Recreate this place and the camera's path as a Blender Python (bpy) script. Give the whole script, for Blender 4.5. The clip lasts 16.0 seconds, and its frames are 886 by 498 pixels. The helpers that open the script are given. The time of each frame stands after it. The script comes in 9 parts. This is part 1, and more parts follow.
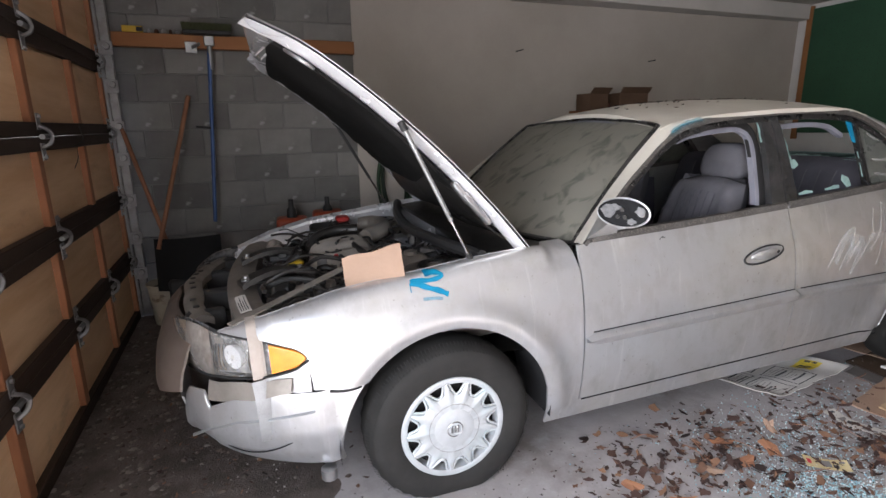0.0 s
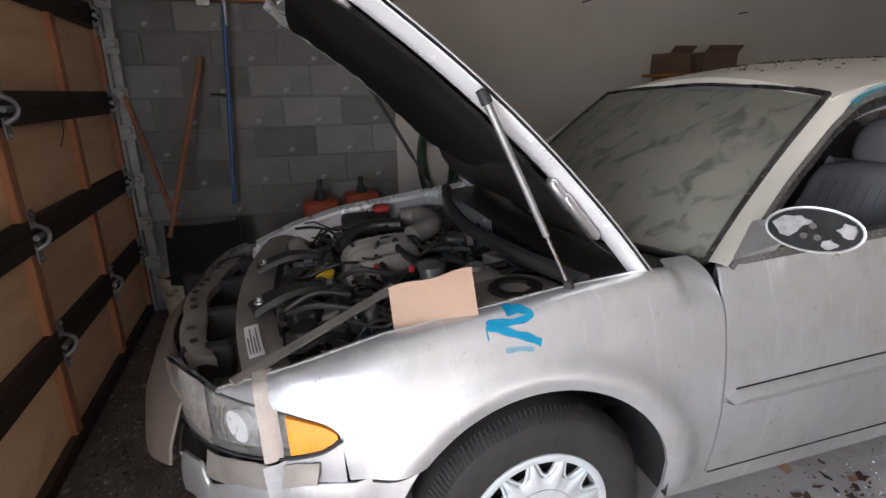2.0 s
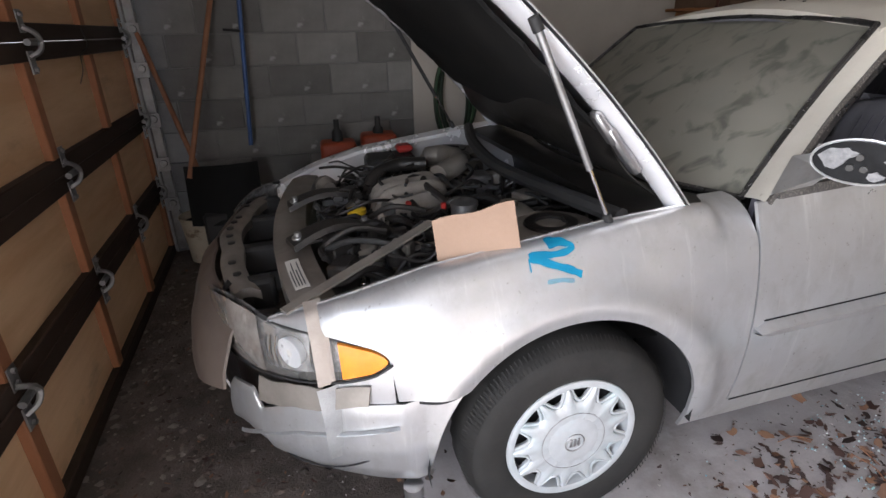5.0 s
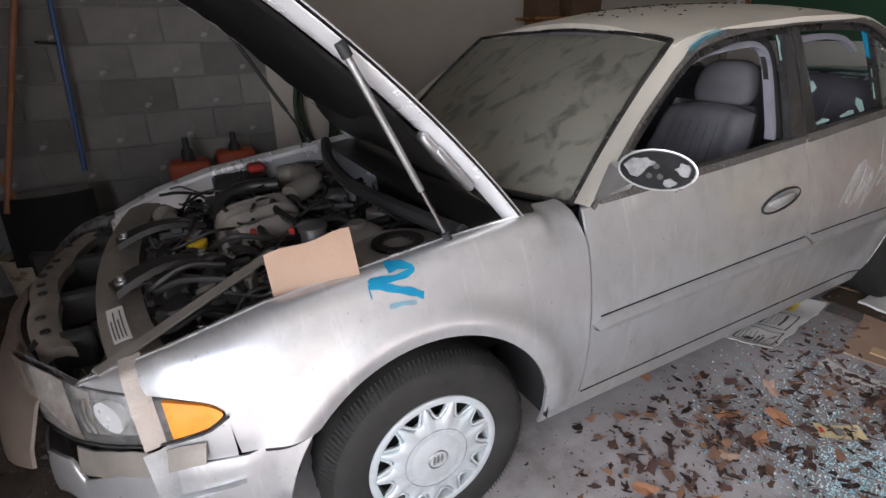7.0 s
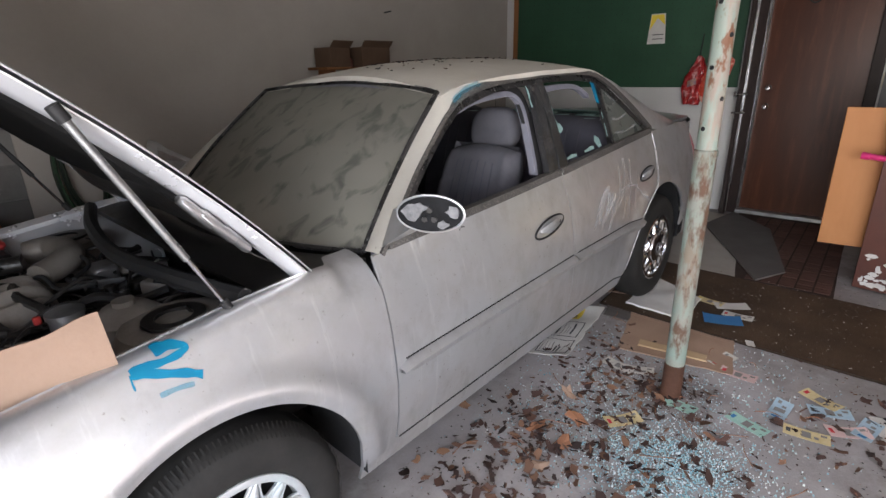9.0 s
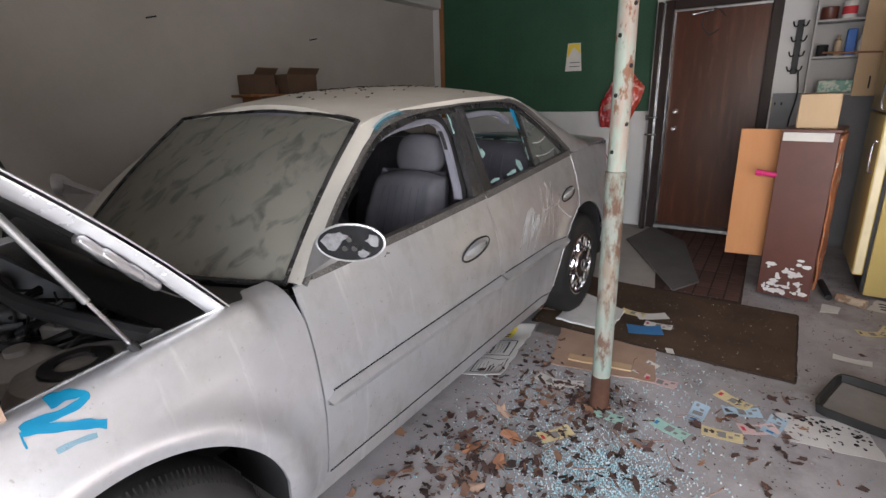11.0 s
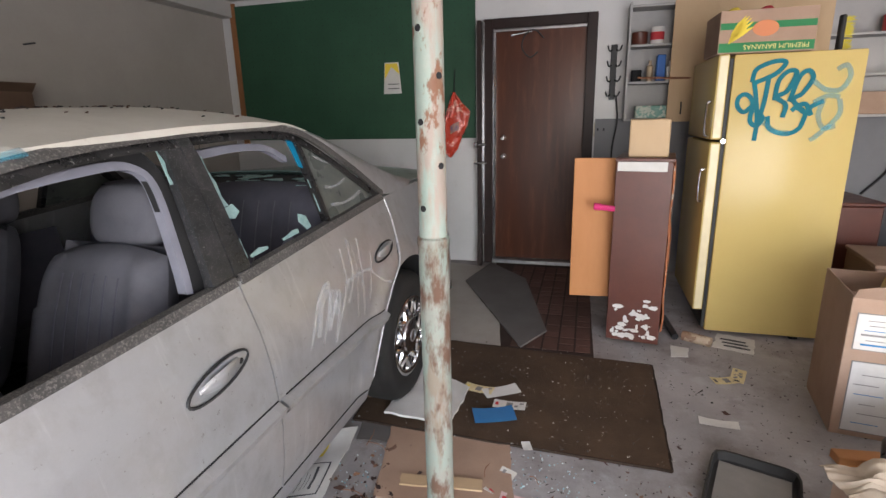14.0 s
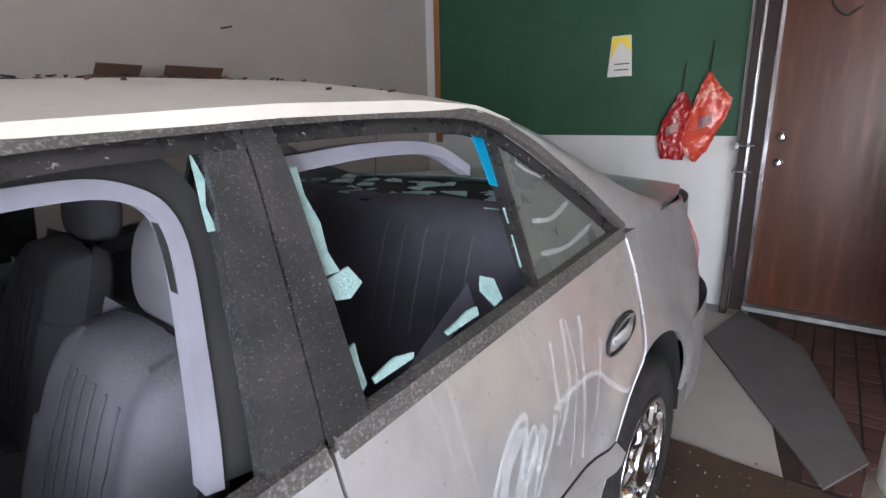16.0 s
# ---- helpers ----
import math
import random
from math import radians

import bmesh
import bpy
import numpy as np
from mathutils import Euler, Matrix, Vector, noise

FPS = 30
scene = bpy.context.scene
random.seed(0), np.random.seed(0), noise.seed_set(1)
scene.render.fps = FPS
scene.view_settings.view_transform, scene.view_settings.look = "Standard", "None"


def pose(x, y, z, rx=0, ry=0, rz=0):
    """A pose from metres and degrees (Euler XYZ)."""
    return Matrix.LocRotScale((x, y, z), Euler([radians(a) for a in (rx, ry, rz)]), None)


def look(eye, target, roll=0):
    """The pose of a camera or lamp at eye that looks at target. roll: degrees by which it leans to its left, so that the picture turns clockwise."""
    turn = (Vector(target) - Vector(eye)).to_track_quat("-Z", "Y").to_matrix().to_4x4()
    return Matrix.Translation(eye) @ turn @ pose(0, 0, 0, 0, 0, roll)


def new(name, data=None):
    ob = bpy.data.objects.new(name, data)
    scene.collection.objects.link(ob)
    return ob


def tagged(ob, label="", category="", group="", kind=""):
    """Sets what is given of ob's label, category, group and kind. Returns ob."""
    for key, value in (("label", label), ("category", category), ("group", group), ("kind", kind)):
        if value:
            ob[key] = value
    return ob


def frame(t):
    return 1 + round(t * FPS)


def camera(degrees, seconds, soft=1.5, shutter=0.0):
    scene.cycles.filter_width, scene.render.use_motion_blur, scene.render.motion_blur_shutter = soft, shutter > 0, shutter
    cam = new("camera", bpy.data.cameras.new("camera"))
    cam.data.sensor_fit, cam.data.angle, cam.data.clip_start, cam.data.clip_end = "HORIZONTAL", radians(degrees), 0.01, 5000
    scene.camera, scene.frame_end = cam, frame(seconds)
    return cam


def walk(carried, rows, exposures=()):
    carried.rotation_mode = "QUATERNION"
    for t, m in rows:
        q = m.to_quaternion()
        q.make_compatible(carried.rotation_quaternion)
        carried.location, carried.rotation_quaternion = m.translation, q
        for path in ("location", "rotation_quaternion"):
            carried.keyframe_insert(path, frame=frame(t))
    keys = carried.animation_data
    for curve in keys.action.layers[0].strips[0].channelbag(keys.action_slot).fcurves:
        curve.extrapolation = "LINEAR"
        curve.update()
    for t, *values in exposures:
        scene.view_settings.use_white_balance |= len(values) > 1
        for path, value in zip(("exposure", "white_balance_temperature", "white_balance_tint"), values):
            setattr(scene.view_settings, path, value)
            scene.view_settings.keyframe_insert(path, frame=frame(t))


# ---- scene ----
cam = camera(81.9, 16.0)
PATH = [
    (0, (0.199, 0.005, 1.407), (0.897, 1.819, 0.935), -0.8),
    (0.5, (0.175, 0.186, 1.399), (0.868, 1.994, 0.896), -0.8),
    (1, (0.186, 0.335, 1.404), (0.868, 2.132, 0.85), -0.9),
    (1.5, (0.256, 0.533, 1.427), (0.907, 2.335, 0.854), -0.9),
    (2, (0.264, 0.613, 1.42), (0.845, 2.432, 0.827), -0.9),
    (2.5, (0.188, 0.636, 1.403), (0.72, 2.458, 0.773), -0.7),
    (3, (0.125, 0.626, 1.387), (0.634, 2.437, 0.708), -1.0),
    (3.2, (0.112, 0.625, 1.396), (0.619, 2.428, 0.694), -0.8),
    (5.3, (0.175, 0.612, 1.397), (0.747, 2.355, 0.6), -1.3),
    (5.5, (0.191, 0.609, 1.4), (0.796, 2.339, 0.599), -1.4),
    (6, (0.226, 0.603, 1.41), (0.926, 2.294, 0.605), -1.4),
    (6.5, (0.263, 0.602, 1.427), (1.054, 2.255, 0.625), -1.4),
    (7, (0.313, 0.601, 1.441), (1.226, 2.195, 0.651), -1.2),
    (7.5, (0.375, 0.596, 1.448), (1.469, 2.084, 0.681), -1.0),
    (8, (0.404, 0.584, 1.456), (1.652, 1.963, 0.719), -1.1),
    (8.5, (0.419, 0.558, 1.46), (1.769, 1.859, 0.766), -1.1),
    (9, (0.426, 0.543, 1.463), (1.868, 1.765, 0.808), -1.2),
    (11.3, (0.463, 0.471, 1.478), (2.079, 1.504, 0.91), -1.4),
    (11.5, (0.539, 0.441, 1.46), (2.164, 1.463, 0.9), -1.4),
    (12, (0.718, 0.331, 1.463), (2.379, 1.306, 0.92), -1.5),
    (12.5, (0.796, 0.243, 1.46), (2.544, 1.059, 0.931), -1.4),
    (13, (0.904, 0.312, 1.455), (2.733, 0.929, 0.929), -1.3),
    (13.5, (1.127, 0.511, 1.478), (2.984, 1.051, 0.967), -1.3),
    (14, (1.333, 0.656, 1.472), (3.196, 1.182, 0.969), -1.3),
    (14.5, (1.558, 0.752, 1.475), (3.342, 1.511, 0.982), -1.4),
    (15, (1.74, 0.865, 1.45), (3.445, 1.787, 0.956), -1.2),
    (15.5, (1.948, 1.047, 1.454), (3.599, 2.06, 0.958), -1.1),
    (16, (2.162, 1.152, 1.439), (3.709, 2.315, 0.934), -1.2),
]
EXPOSURES = [(t, e + 0.1, 6500 - 400 * max(0, t - 14.8), 14) for t, e in ((0, 2.8), (1, 2.57), (3, 2.63), (5.5, 2.63), (7, 2.45), (9, 2.58), (12.5, 2.75), (14.5, 3.05), (15.2, 3.3), (16, 3.57))]
walk(cam, [(t, look(eye, target, roll)) for t, eye, target, roll in PATH], EXPOSURES)

# ---- world and light ----
world = bpy.data.worlds.new("sky")
scene.world = world
world.use_nodes = True
wn = world.node_tree
sky = wn.nodes.new("ShaderNodeTexSky")
sky.sky_type, sky.sun_disc = "NISHITA", False
sky.sun_elevation, sky.sun_rotation = radians(38), radians(288)
wn.links.new(sky.outputs[0], wn.nodes["Background"].inputs[0])
wn.nodes["Background"].inputs[1].default_value = 0.1

sun = new("sun", bpy.data.lights.new("sun", "SUN"))
sun.data.energy, sun.data.angle, sun.data.color = 5.0, radians(0.6), (1.0, 0.95, 0.9)
sun.matrix_world = look((-7.5, 2.5, 6.2), (0, 0, 0))

# daylight through the open bay door
daylight = new("bay_daylight", bpy.data.lights.new("bay_daylight", "AREA"))
daylight.data.shape, daylight.data.size, daylight.data.size_y = "RECTANGLE", 3.4, 2.0
daylight.data.energy, daylight.data.color = 27, (0.965, 0.985, 1.0)
daylight.matrix_world = look((-0.95, -0.7, 1.15), (3.0, -0.1, 1.0))


# ---- materials ----
def mat(name, base, other=None, rough=0.6, metal=0.0, scale=6.0, fine=60.0, bump=0.15, amount=0.5, rough_var=0.15,
        random_value=0.0, coat=0.0, stretch=(1, 1, 1), spec=None, dist=0.004):
    """A surface with large stains and fine grain, in object space metres."""
    m = bpy.data.materials.new(name)
    m.use_nodes = True
    nt = m.node_tree
    N, L = nt.nodes, nt.links
    b = N["Principled BSDF"]
    other = other or tuple(c * 0.75 for c in base)
    tc = N.new("ShaderNodeTexCoord")
    mp = N.new("ShaderNodeMapping")
    mp.inputs["Scale"].default_value = stretch
    L.new(tc.outputs["Object"], mp.inputs["Vector"])
    big, small = N.new("ShaderNodeTexNoise"), N.new("ShaderNodeTexNoise")
    for n, s, d in ((big, scale, 6), (small, fine, 4)):
        n.inputs["Scale"].default_value, n.inputs["Detail"].default_value, n.inputs["Roughness"].default_value = s, d, 0.6
        L.new(mp.outputs[0], n.inputs["Vector"])
    ramp = N.new("ShaderNodeMapRange")
    ramp.inputs[1].default_value, ramp.inputs[2].default_value = 0.38, 0.66
    L.new(big.outputs[0], ramp.inputs[0])
    fac = N.new("ShaderNodeMath")
    fac.operation = "MULTIPLY_ADD"
    L.new(small.outputs[0], fac.inputs[0])
    fac.inputs[1].default_value = 0.6
    L.new(ramp.outputs[0], fac.inputs[2])
    fm = N.new("ShaderNodeMath")
    fm.operation, fm.use_clamp = "MULTIPLY", True
    L.new(fac.outputs[0], fm.inputs[0])
    fm.inputs[1].default_value = amount
    mix = N.new("ShaderNodeMix")
    mix.data_type = "RGBA"
    mix.inputs[6].default_value, mix.inputs[7].default_value = (*base, 1), (*other, 1)
    L.new(fm.outputs[0], mix.inputs[0])
    col = mix.outputs[2]
    if random_value:
        info = N.new("ShaderNodeObjectInfo")
        hsv = N.new("ShaderNodeHueSaturation")
        mr = N.new("ShaderNodeMapRange")
        mr.inputs[3].default_value, mr.inputs[4].default_value = 1 - random_value, 1 + random_value
        L.new(info.outputs["Random"], mr.inputs[0])
        L.new(mr.outputs[0], hsv.inputs["Value"])
        L.new(col, hsv.inputs["Color"])
        col = hsv.outputs[0]
    L.new(col, b.inputs["Base Color"])
    rr = N.new("ShaderNodeMapRange")
    rr.inputs[3].default_value, rr.inputs[4].default_value = max(0.02, rough - rough_var), min(1, rough + rough_var)
    L.new(big.outputs[0], rr.inputs[0])
    L.new(rr.outputs[0], b.inputs["Roughness"])
    b.inputs["Metallic"].default_value = metal
    b.inputs["Coat Weight"].default_value = coat
    b.inputs["Specular IOR Level"].default_value = spec if spec is not None else (0.5 if rough < 0.5 else 0.28)
    if bump:
        bp = N.new("ShaderNodeBump")
        bp.inputs["Strength"].default_value, bp.inputs["Distance"].default_value = bump, dist
        L.new(small.outputs[0], bp.inputs["Height"])
        L.new(bp.outputs[0], b.inputs["Normal"])
    m["out"] = "Base Color"
    return m


def plain(name, base, rough=0.5, metal=0.0, trans=0.0, alpha=1.0, ior=1.45, emit=0.0):
    m = bpy.data.materials.new(name)
    m.use_nodes = True
    b = m.node_tree.nodes["Principled BSDF"]
    b.inputs["Base Color"].default_value = (*base, 1)
    b.inputs["Roughness"].default_value, b.inputs["Metallic"].default_value = rough, metal
    b.inputs["Transmission Weight"].default_value, b.inputs["Alpha"].default_value, b.inputs["IOR"].default_value = trans, alpha, ior
    return m


def layer(m, color, texture, lo, hi, scale, stretch=(1, 1, 1), strength=1.0, rough=None):
    """Lays patches of another colour (rust, bird droppings, dust) over a material."""
    nt = m.node_tree
    N, L = nt.nodes, nt.links
    b = N["Principled BSDF"]
    old = b.inputs["Base Color"].links[0].from_socket
    tc, mp = N.new("ShaderNodeTexCoord"), N.new("ShaderNodeMapping")
    mp.inputs["Scale"].default_value = stretch
    L.new(tc.outputs["Object"], mp.inputs["Vector"])
    t = N.new(texture)
    t.inputs["Scale"].default_value = scale
    if texture == "ShaderNodeTexNoise":
        t.inputs["Detail"].default_value, t.inputs["Roughness"].default_value = 8, 0.65
    L.new(mp.outputs[0], t.inputs["Vector"])
    mr = N.new("ShaderNodeMapRange")
    mr.inputs[1].default_value, mr.inputs[2].default_value, mr.inputs[4].default_value = lo, hi, strength
    L.new(t.outputs[0], mr.inputs[0])
    mix = N.new("ShaderNodeMix")
    mix.data_type = "RGBA"
    L.new(mr.outputs[0], mix.inputs[0])
    L.new(old, mix.inputs[6])
    mix.inputs[7].default_value = (*color, 1)
    L.new(mix.outputs[2], b.inputs["Base Color"])
    if rough is not None:
        r0 = b.inputs["Roughness"].links[0].from_socket if b.inputs["Roughness"].links else None
        rm = N.new("ShaderNodeMix")
        if r0:
            L.new(r0, rm.inputs[2])
        else:
            rm.inputs[2].default_value = b.inputs["Roughness"].default_value
        rm.inputs[3].default_value = rough
        L.new(mr.outputs[0], rm.inputs[0])
        L.new(rm.outputs[0], b.inputs["Roughness"])
    return m


M = {}
M["concrete"] = layer(layer(mat("concrete", (0.4, 0.372, 0.372), (0.27, 0.25, 0.247), 0.85, scale=1.6, fine=90, bump=0.25, amount=0.8),
                            (0.13, 0.11, 0.1), "ShaderNodeTexNoise", 0.5, 0.66, 2.6, strength=0.55),
                      (0.5, 0.5, 0.52), "ShaderNodeTexNoise", 0.56, 0.75, 5.5, strength=0.5)
M["block"] = layer(mat("concrete_block", (0.2, 0.195, 0.185), (0.13, 0.125, 0.12), 0.92, scale=3, fine=130, bump=0.6, amount=0.7, random_value=0.28),
                   (0.4, 0.4, 0.39), "ShaderNodeTexNoise", 0.62, 0.7, 7, strength=0.6)
M["mortar"] = mat("mortar", (0.2, 0.195, 0.19), rough=0.95, fine=150, bump=0.5)
M["plaster"] = layer(mat("white_wallboard", (0.4, 0.365, 0.33), (0.33, 0.297, 0.265), 0.9, scale=1.2, fine=40, bump=0.06, amount=0.6),
                     (0.36, 0.31, 0.27), "ShaderNodeTexNoise", 0.6, 0.85, 1.1, strength=0.35)
M["backwall"] = layer(mat("painted_back_wall", (0.62, 0.61, 0.6), (0.52, 0.51, 0.5), 0.85, scale=1.5, fine=50, bump=0.1, amount=0.6),
                      (0.3, 0.27, 0.25), "ShaderNodeTexNoise", 0.62, 0.85, 3, strength=0.4)
M["wainscot"] = mat("grey_wainscot", (0.2, 0.2, 0.21), (0.15, 0.15, 0.16), 0.8, scale=2, bump=0.1)
M["pegboard"] = mat("green_pegboard", (0.03, 0.086, 0.048), (0.018, 0.055, 0.031), 0.6, scale=2, fine=120, bump=0.1)
M["ceiling"] = mat("ceiling_paint", (0.5, 0.48, 0.46), (0.4, 0.38, 0.35), 0.9, scale=1.2, bump=0.1)
M["wood_panel"] = layer(mat("door_plywood", (0.78, 0.53, 0.32), (0.62, 0.38, 0.21), 0.5, scale=2.5, fine=25, bump=0.12, amount=0.8, stretch=(1, 0.35, 3), random_value=0.14),
                        (0.16, 0.09, 0.05), "ShaderNodeTexNoise", 0.6, 0.8, 3, stretch=(1, 0.6, 1.6), strength=0.6)
M["wood_stile"] = mat("door_stile_wood", (0.36, 0.16, 0.08), (0.23, 0.1, 0.05), 0.55, scale=4, fine=40, bump=0.2, stretch=(1, 1, 0.3))
M["wood_rail"] = mat("dark_rail_wood", (0.042, 0.026, 0.018), (0.022, 0.015, 0.011), 0.65, scale=3, fine=40, bump=0.25, stretch=(1, 0.2, 1))
M["board"] = mat("brown_shelf_board", (0.3, 0.13, 0.05), (0.19, 0.08, 0.035), 0.7, scale=4, fine=50, bump=0.2, stretch=(0.2, 1, 1))
M["galv"] = mat("galvanised_steel", (0.36, 0.37, 0.38), (0.2, 0.19, 0.18), 0.45, 0.85, scale=14, fine=80, bump=0.1)
M["brown_door"] = layer(mat("brown_door_paint", (0.085, 0.025, 0.011), (0.042, 0.012, 0.006), 0.34, spec=0.25, scale=2.2, fine=30, bump=0.08, stretch=(1, 3, 0.4)),
                        (0.15, 0.055, 0.026), "ShaderNodeTexNoise", 0.52, 0.75, 3, stretch=(1, 5, 0.6), strength=0.6)
M["brown_frame"] = mat("dark_brown_frame", (0.022, 0.01, 0.008), (0.012, 0.006, 0.005), 0.5, spec=0.25, scale=6, bump=0.1)
M["black"] = mat("black_plastic", (0.018, 0.018, 0.019), (0.035, 0.034, 0.033), 0.55, scale=9, fine=120, bump=0.1)
M["rubber"] = mat("tyre_rubber", (0.014, 0.0135, 0.013), (0.034, 0.032, 0.03), 0.8, scale=9, fine=90, bump=0.15)
M["chrome"] = mat("chrome", (0.75, 0.75, 0.76), (0.5, 0.5, 0.52), 0.16, 1.0, scale=20, bump=0.02, rough_var=0.08)
M["steel"] = mat("dull_steel", (0.42, 0.42, 0.43), (0.25, 0.24, 0.23), 0.4, 0.9, scale=20, bump=0.05)
M["hubcap"] = layer(mat("silver_hubcap", (0.56, 0.58, 0.6), (0.4, 0.42, 0.43), 0.4, 0.35, scale=14, bump=0.04),
                    (0.5, 0.66, 0.68), "ShaderNodeTexNoise", 0.5, 0.7, 5, strength=0.5)
M["cloth"] = mat("grey_velour", (0.134, 0.129, 0.145), (0.082, 0.079, 0.09), 0.95, scale=7, fine=220, bump=0.35, spec=0.2)
M["cloth_rib"] = mat("ribbed_velour", (0.1, 0.095, 0.115), (0.065, 0.062, 0.077), 0.95, scale=7, fine=260, bump=0.4, spec=0.2)
M["grey_trim"] = mat("pale_grey_trim", (0.22, 0.22, 0.26), (0.16, 0.16, 0.19), 0.7, scale=9, bump=0.1)
M["dust_band"] = layer(mat("dust_caked_trim", (0.04, 0.038, 0.037), (0.11, 0.102, 0.095), 0.6, scale=9, fine=160, bump=0.4),
                       (0.3, 0.275, 0.25), "ShaderNodeTexNoise", 0.5, 0.64, 170, strength=0.5, rough=0.95)
M["inner_dark"] = mat("dark_carpet", (0.02, 0.0195, 0.021), (0.011, 0.011, 0.0115), 0.95, scale=9, fine=150, bump=0.3)
M["dust_trim"] = layer(mat("dusty_black_trim", (0.008, 0.008, 0.009), (0.032, 0.03, 0.029), 0.3, scale=7, fine=160, bump=0.25, rough_var=0.28),
                       (0.42, 0.4, 0.38), "ShaderNodeTexNoise", 0.62, 0.68, 110, strength=0.6, rough=0.9)


def car_paint():
    m = layer(mat("silver_car_paint", (0.56, 0.565, 0.58), (0.47, 0.475, 0.485), 0.31, 0.68, scale=1.6, fine=200, bump=0.02, amount=0.7, rough_var=0.1, coat=0.3),
              (0.43, 0.41, 0.38), "ShaderNodeTexNoise", 0.46, 0.66, 2.6, strength=0.55, rough=0.7)
    layer(m, (0.3, 0.285, 0.265), "ShaderNodeTexNoise", 0.5, 0.72, 9, stretch=(1, 1, 0.6), strength=0.35, rough=0.75)
    layer(m, (0.74, 0.74, 0.73), "ShaderNodeTexNoise", 0.58, 0.7, 5.5, stretch=(4.5, 1, 0.35), strength=0.5, rough=0.8)
    layer(m, (0.16, 0.13, 0.1), "ShaderNodeTexNoise", 0.64, 0.7, 55, strength=0.5)
    return m


M["carpaint"] = car_paint()
M["roofpaint"] = layer(mat("dusty_roof_paint", (0.58, 0.55, 0.49), (0.48, 0.45, 0.395), 0.7, 0.05, scale=2.5, fine=120, bump=0.08, amount=0.8),
                       (0.2, 0.17, 0.13), "ShaderNodeTexNoise", 0.64, 0.75, 24, strength=0.6)
# Whiter than the body paint: daylight on the bare edges is put into it.
M["bright_paint"] = mat("brightened_paint", (0.78, 0.78, 0.8), (0.66, 0.66, 0.68), 0.26, 0.45, scale=6, fine=120, bump=0.04, rough_var=0.1, coat=0.3)
M["pillar_plastic"] = layer(mat("scuffed_pillar_plastic", (0.012, 0.0125, 0.014), (0.06, 0.058, 0.058), 0.22, scale=6, fine=140, bump=0.12, rough_var=0.15),
                            (0.35, 0.34, 0.33), "ShaderNodeTexNoise", 0.6, 0.7, 330, strength=0.4, rough=0.9)


def dusty_glass():
    """Windscreen glass under a coat of dust with wiped smears."""
    m = bpy.data.materials.new("dusty_windscreen")
    m.use_nodes = True
    nt = m.node_tree
    N, L = nt.nodes, nt.links
    b = N["Principled BSDF"]
    tc, mp = N.new("ShaderNodeTexCoord"), N.new("ShaderNodeMapping")
    mp.inputs["Scale"].default_value = (1.4, 1.0, 1.4)
    mp.inputs["Rotation"].default_value = (0.3, 0.5, 0.6)
    L.new(tc.outputs["Object"], mp.inputs["Vector"])
    n1, n2 = N.new("ShaderNodeTexNoise"), N.new("ShaderNodeTexNoise")
    n1.inputs["Scale"].default_value, n1.inputs["Detail"].default_value = 2.2, 3
    n2.inputs["Scale"].default_value, n2.inputs["Detail"].default_value, n2.inputs["Distortion"].default_value = 9.0, 8, 0.6
    mp2 = N.new("ShaderNodeMapping")
    mp2.inputs["Scale"].default_value = (0.9, 1.3, 1.0)
    mp2.inputs["Rotation"].default_value = (0, 0, 0.9)
    L.new(tc.outputs["Object"], mp2.inputs["Vector"])
    L.new(mp.outputs[0], n1.inputs["Vector"])
    L.new(mp2.outputs[0], n2.inputs["Vector"])
    c = N.new("ShaderNodeValToRGB")
    c.color_ramp.elements[0].position, c.color_ramp.elements[0].color = 0.34, (0.045, 0.047, 0.038, 1)
    c.color_ramp.elements[1].position, c.color_ramp.elements[1].color = 0.47, (0.185, 0.176, 0.148, 1)
    L.new(n2.outputs[0], c.inputs[0])
    c2 = N.new("ShaderNodeValToRGB")
    c2.color_ramp.elements[0].position, c2.color_ramp.elements[0].color = 0.35, (0.12, 0.125, 0.105, 1)
    c2.color_ramp.elements[1].position, c2.color_ramp.elements[1].color = 0.7, (0.24, 0.235, 0.205, 1)
    L.new(n1.outputs[0], c2.inputs[0])
    mx = N.new("ShaderNodeMix")
    mx.data_type = "RGBA"
    mx.inputs[0].default_value = 0.3
    L.new(c.outputs[0], mx.inputs[6])
    L.new(c2.outputs[0], mx.inputs[7])
    L.new(mx.outputs[2], b.inputs["Base Color"])
    b.inputs["Roughness"].default_value = 0.42
    b.inputs["Alpha"].default_value = 0.93
    return m


M["glass_dusty"] = dusty_glass()
M["glass_clear"] = plain("lamp_lens", (0.6, 0.59, 0.57), 0.05, 0.0, 0.0, 0.07)
M["lamp_bowl"] = mat("lamp_bowl", (0.62, 0.62, 0.62), (0.2, 0.195, 0.19), 0.22, 0.6, scale=24, fine=60, bump=0.6, amount=0.9, dist=0.01)
M["reflector"] = mat("lamp_reflector", (0.82, 0.84, 0.86), (0.62, 0.63, 0.65), 0.3, 0.45, scale=20, bump=0.02, rough_var=0.1)
M["frost_lens"] = layer(mat("frosted_lens", (0.42, 0.395, 0.375), (0.22, 0.195, 0.175), 0.13, 0.45, scale=9, fine=60, bump=0.12, amount=0.9, coat=0.5),
                        (0.55, 0.52, 0.5), "ShaderNodeTexNoise", 0.55, 0.7, 14, stretch=(1, 1, 0.4), strength=0.7)
M["mirror_plate"] = mat("mirror_carrier", (0.014, 0.0145, 0.016), (0.007, 0.007, 0.0075), 0.5, 0.0, spec=0.1, scale=22, fine=80, bump=0.05, amount=0.8)
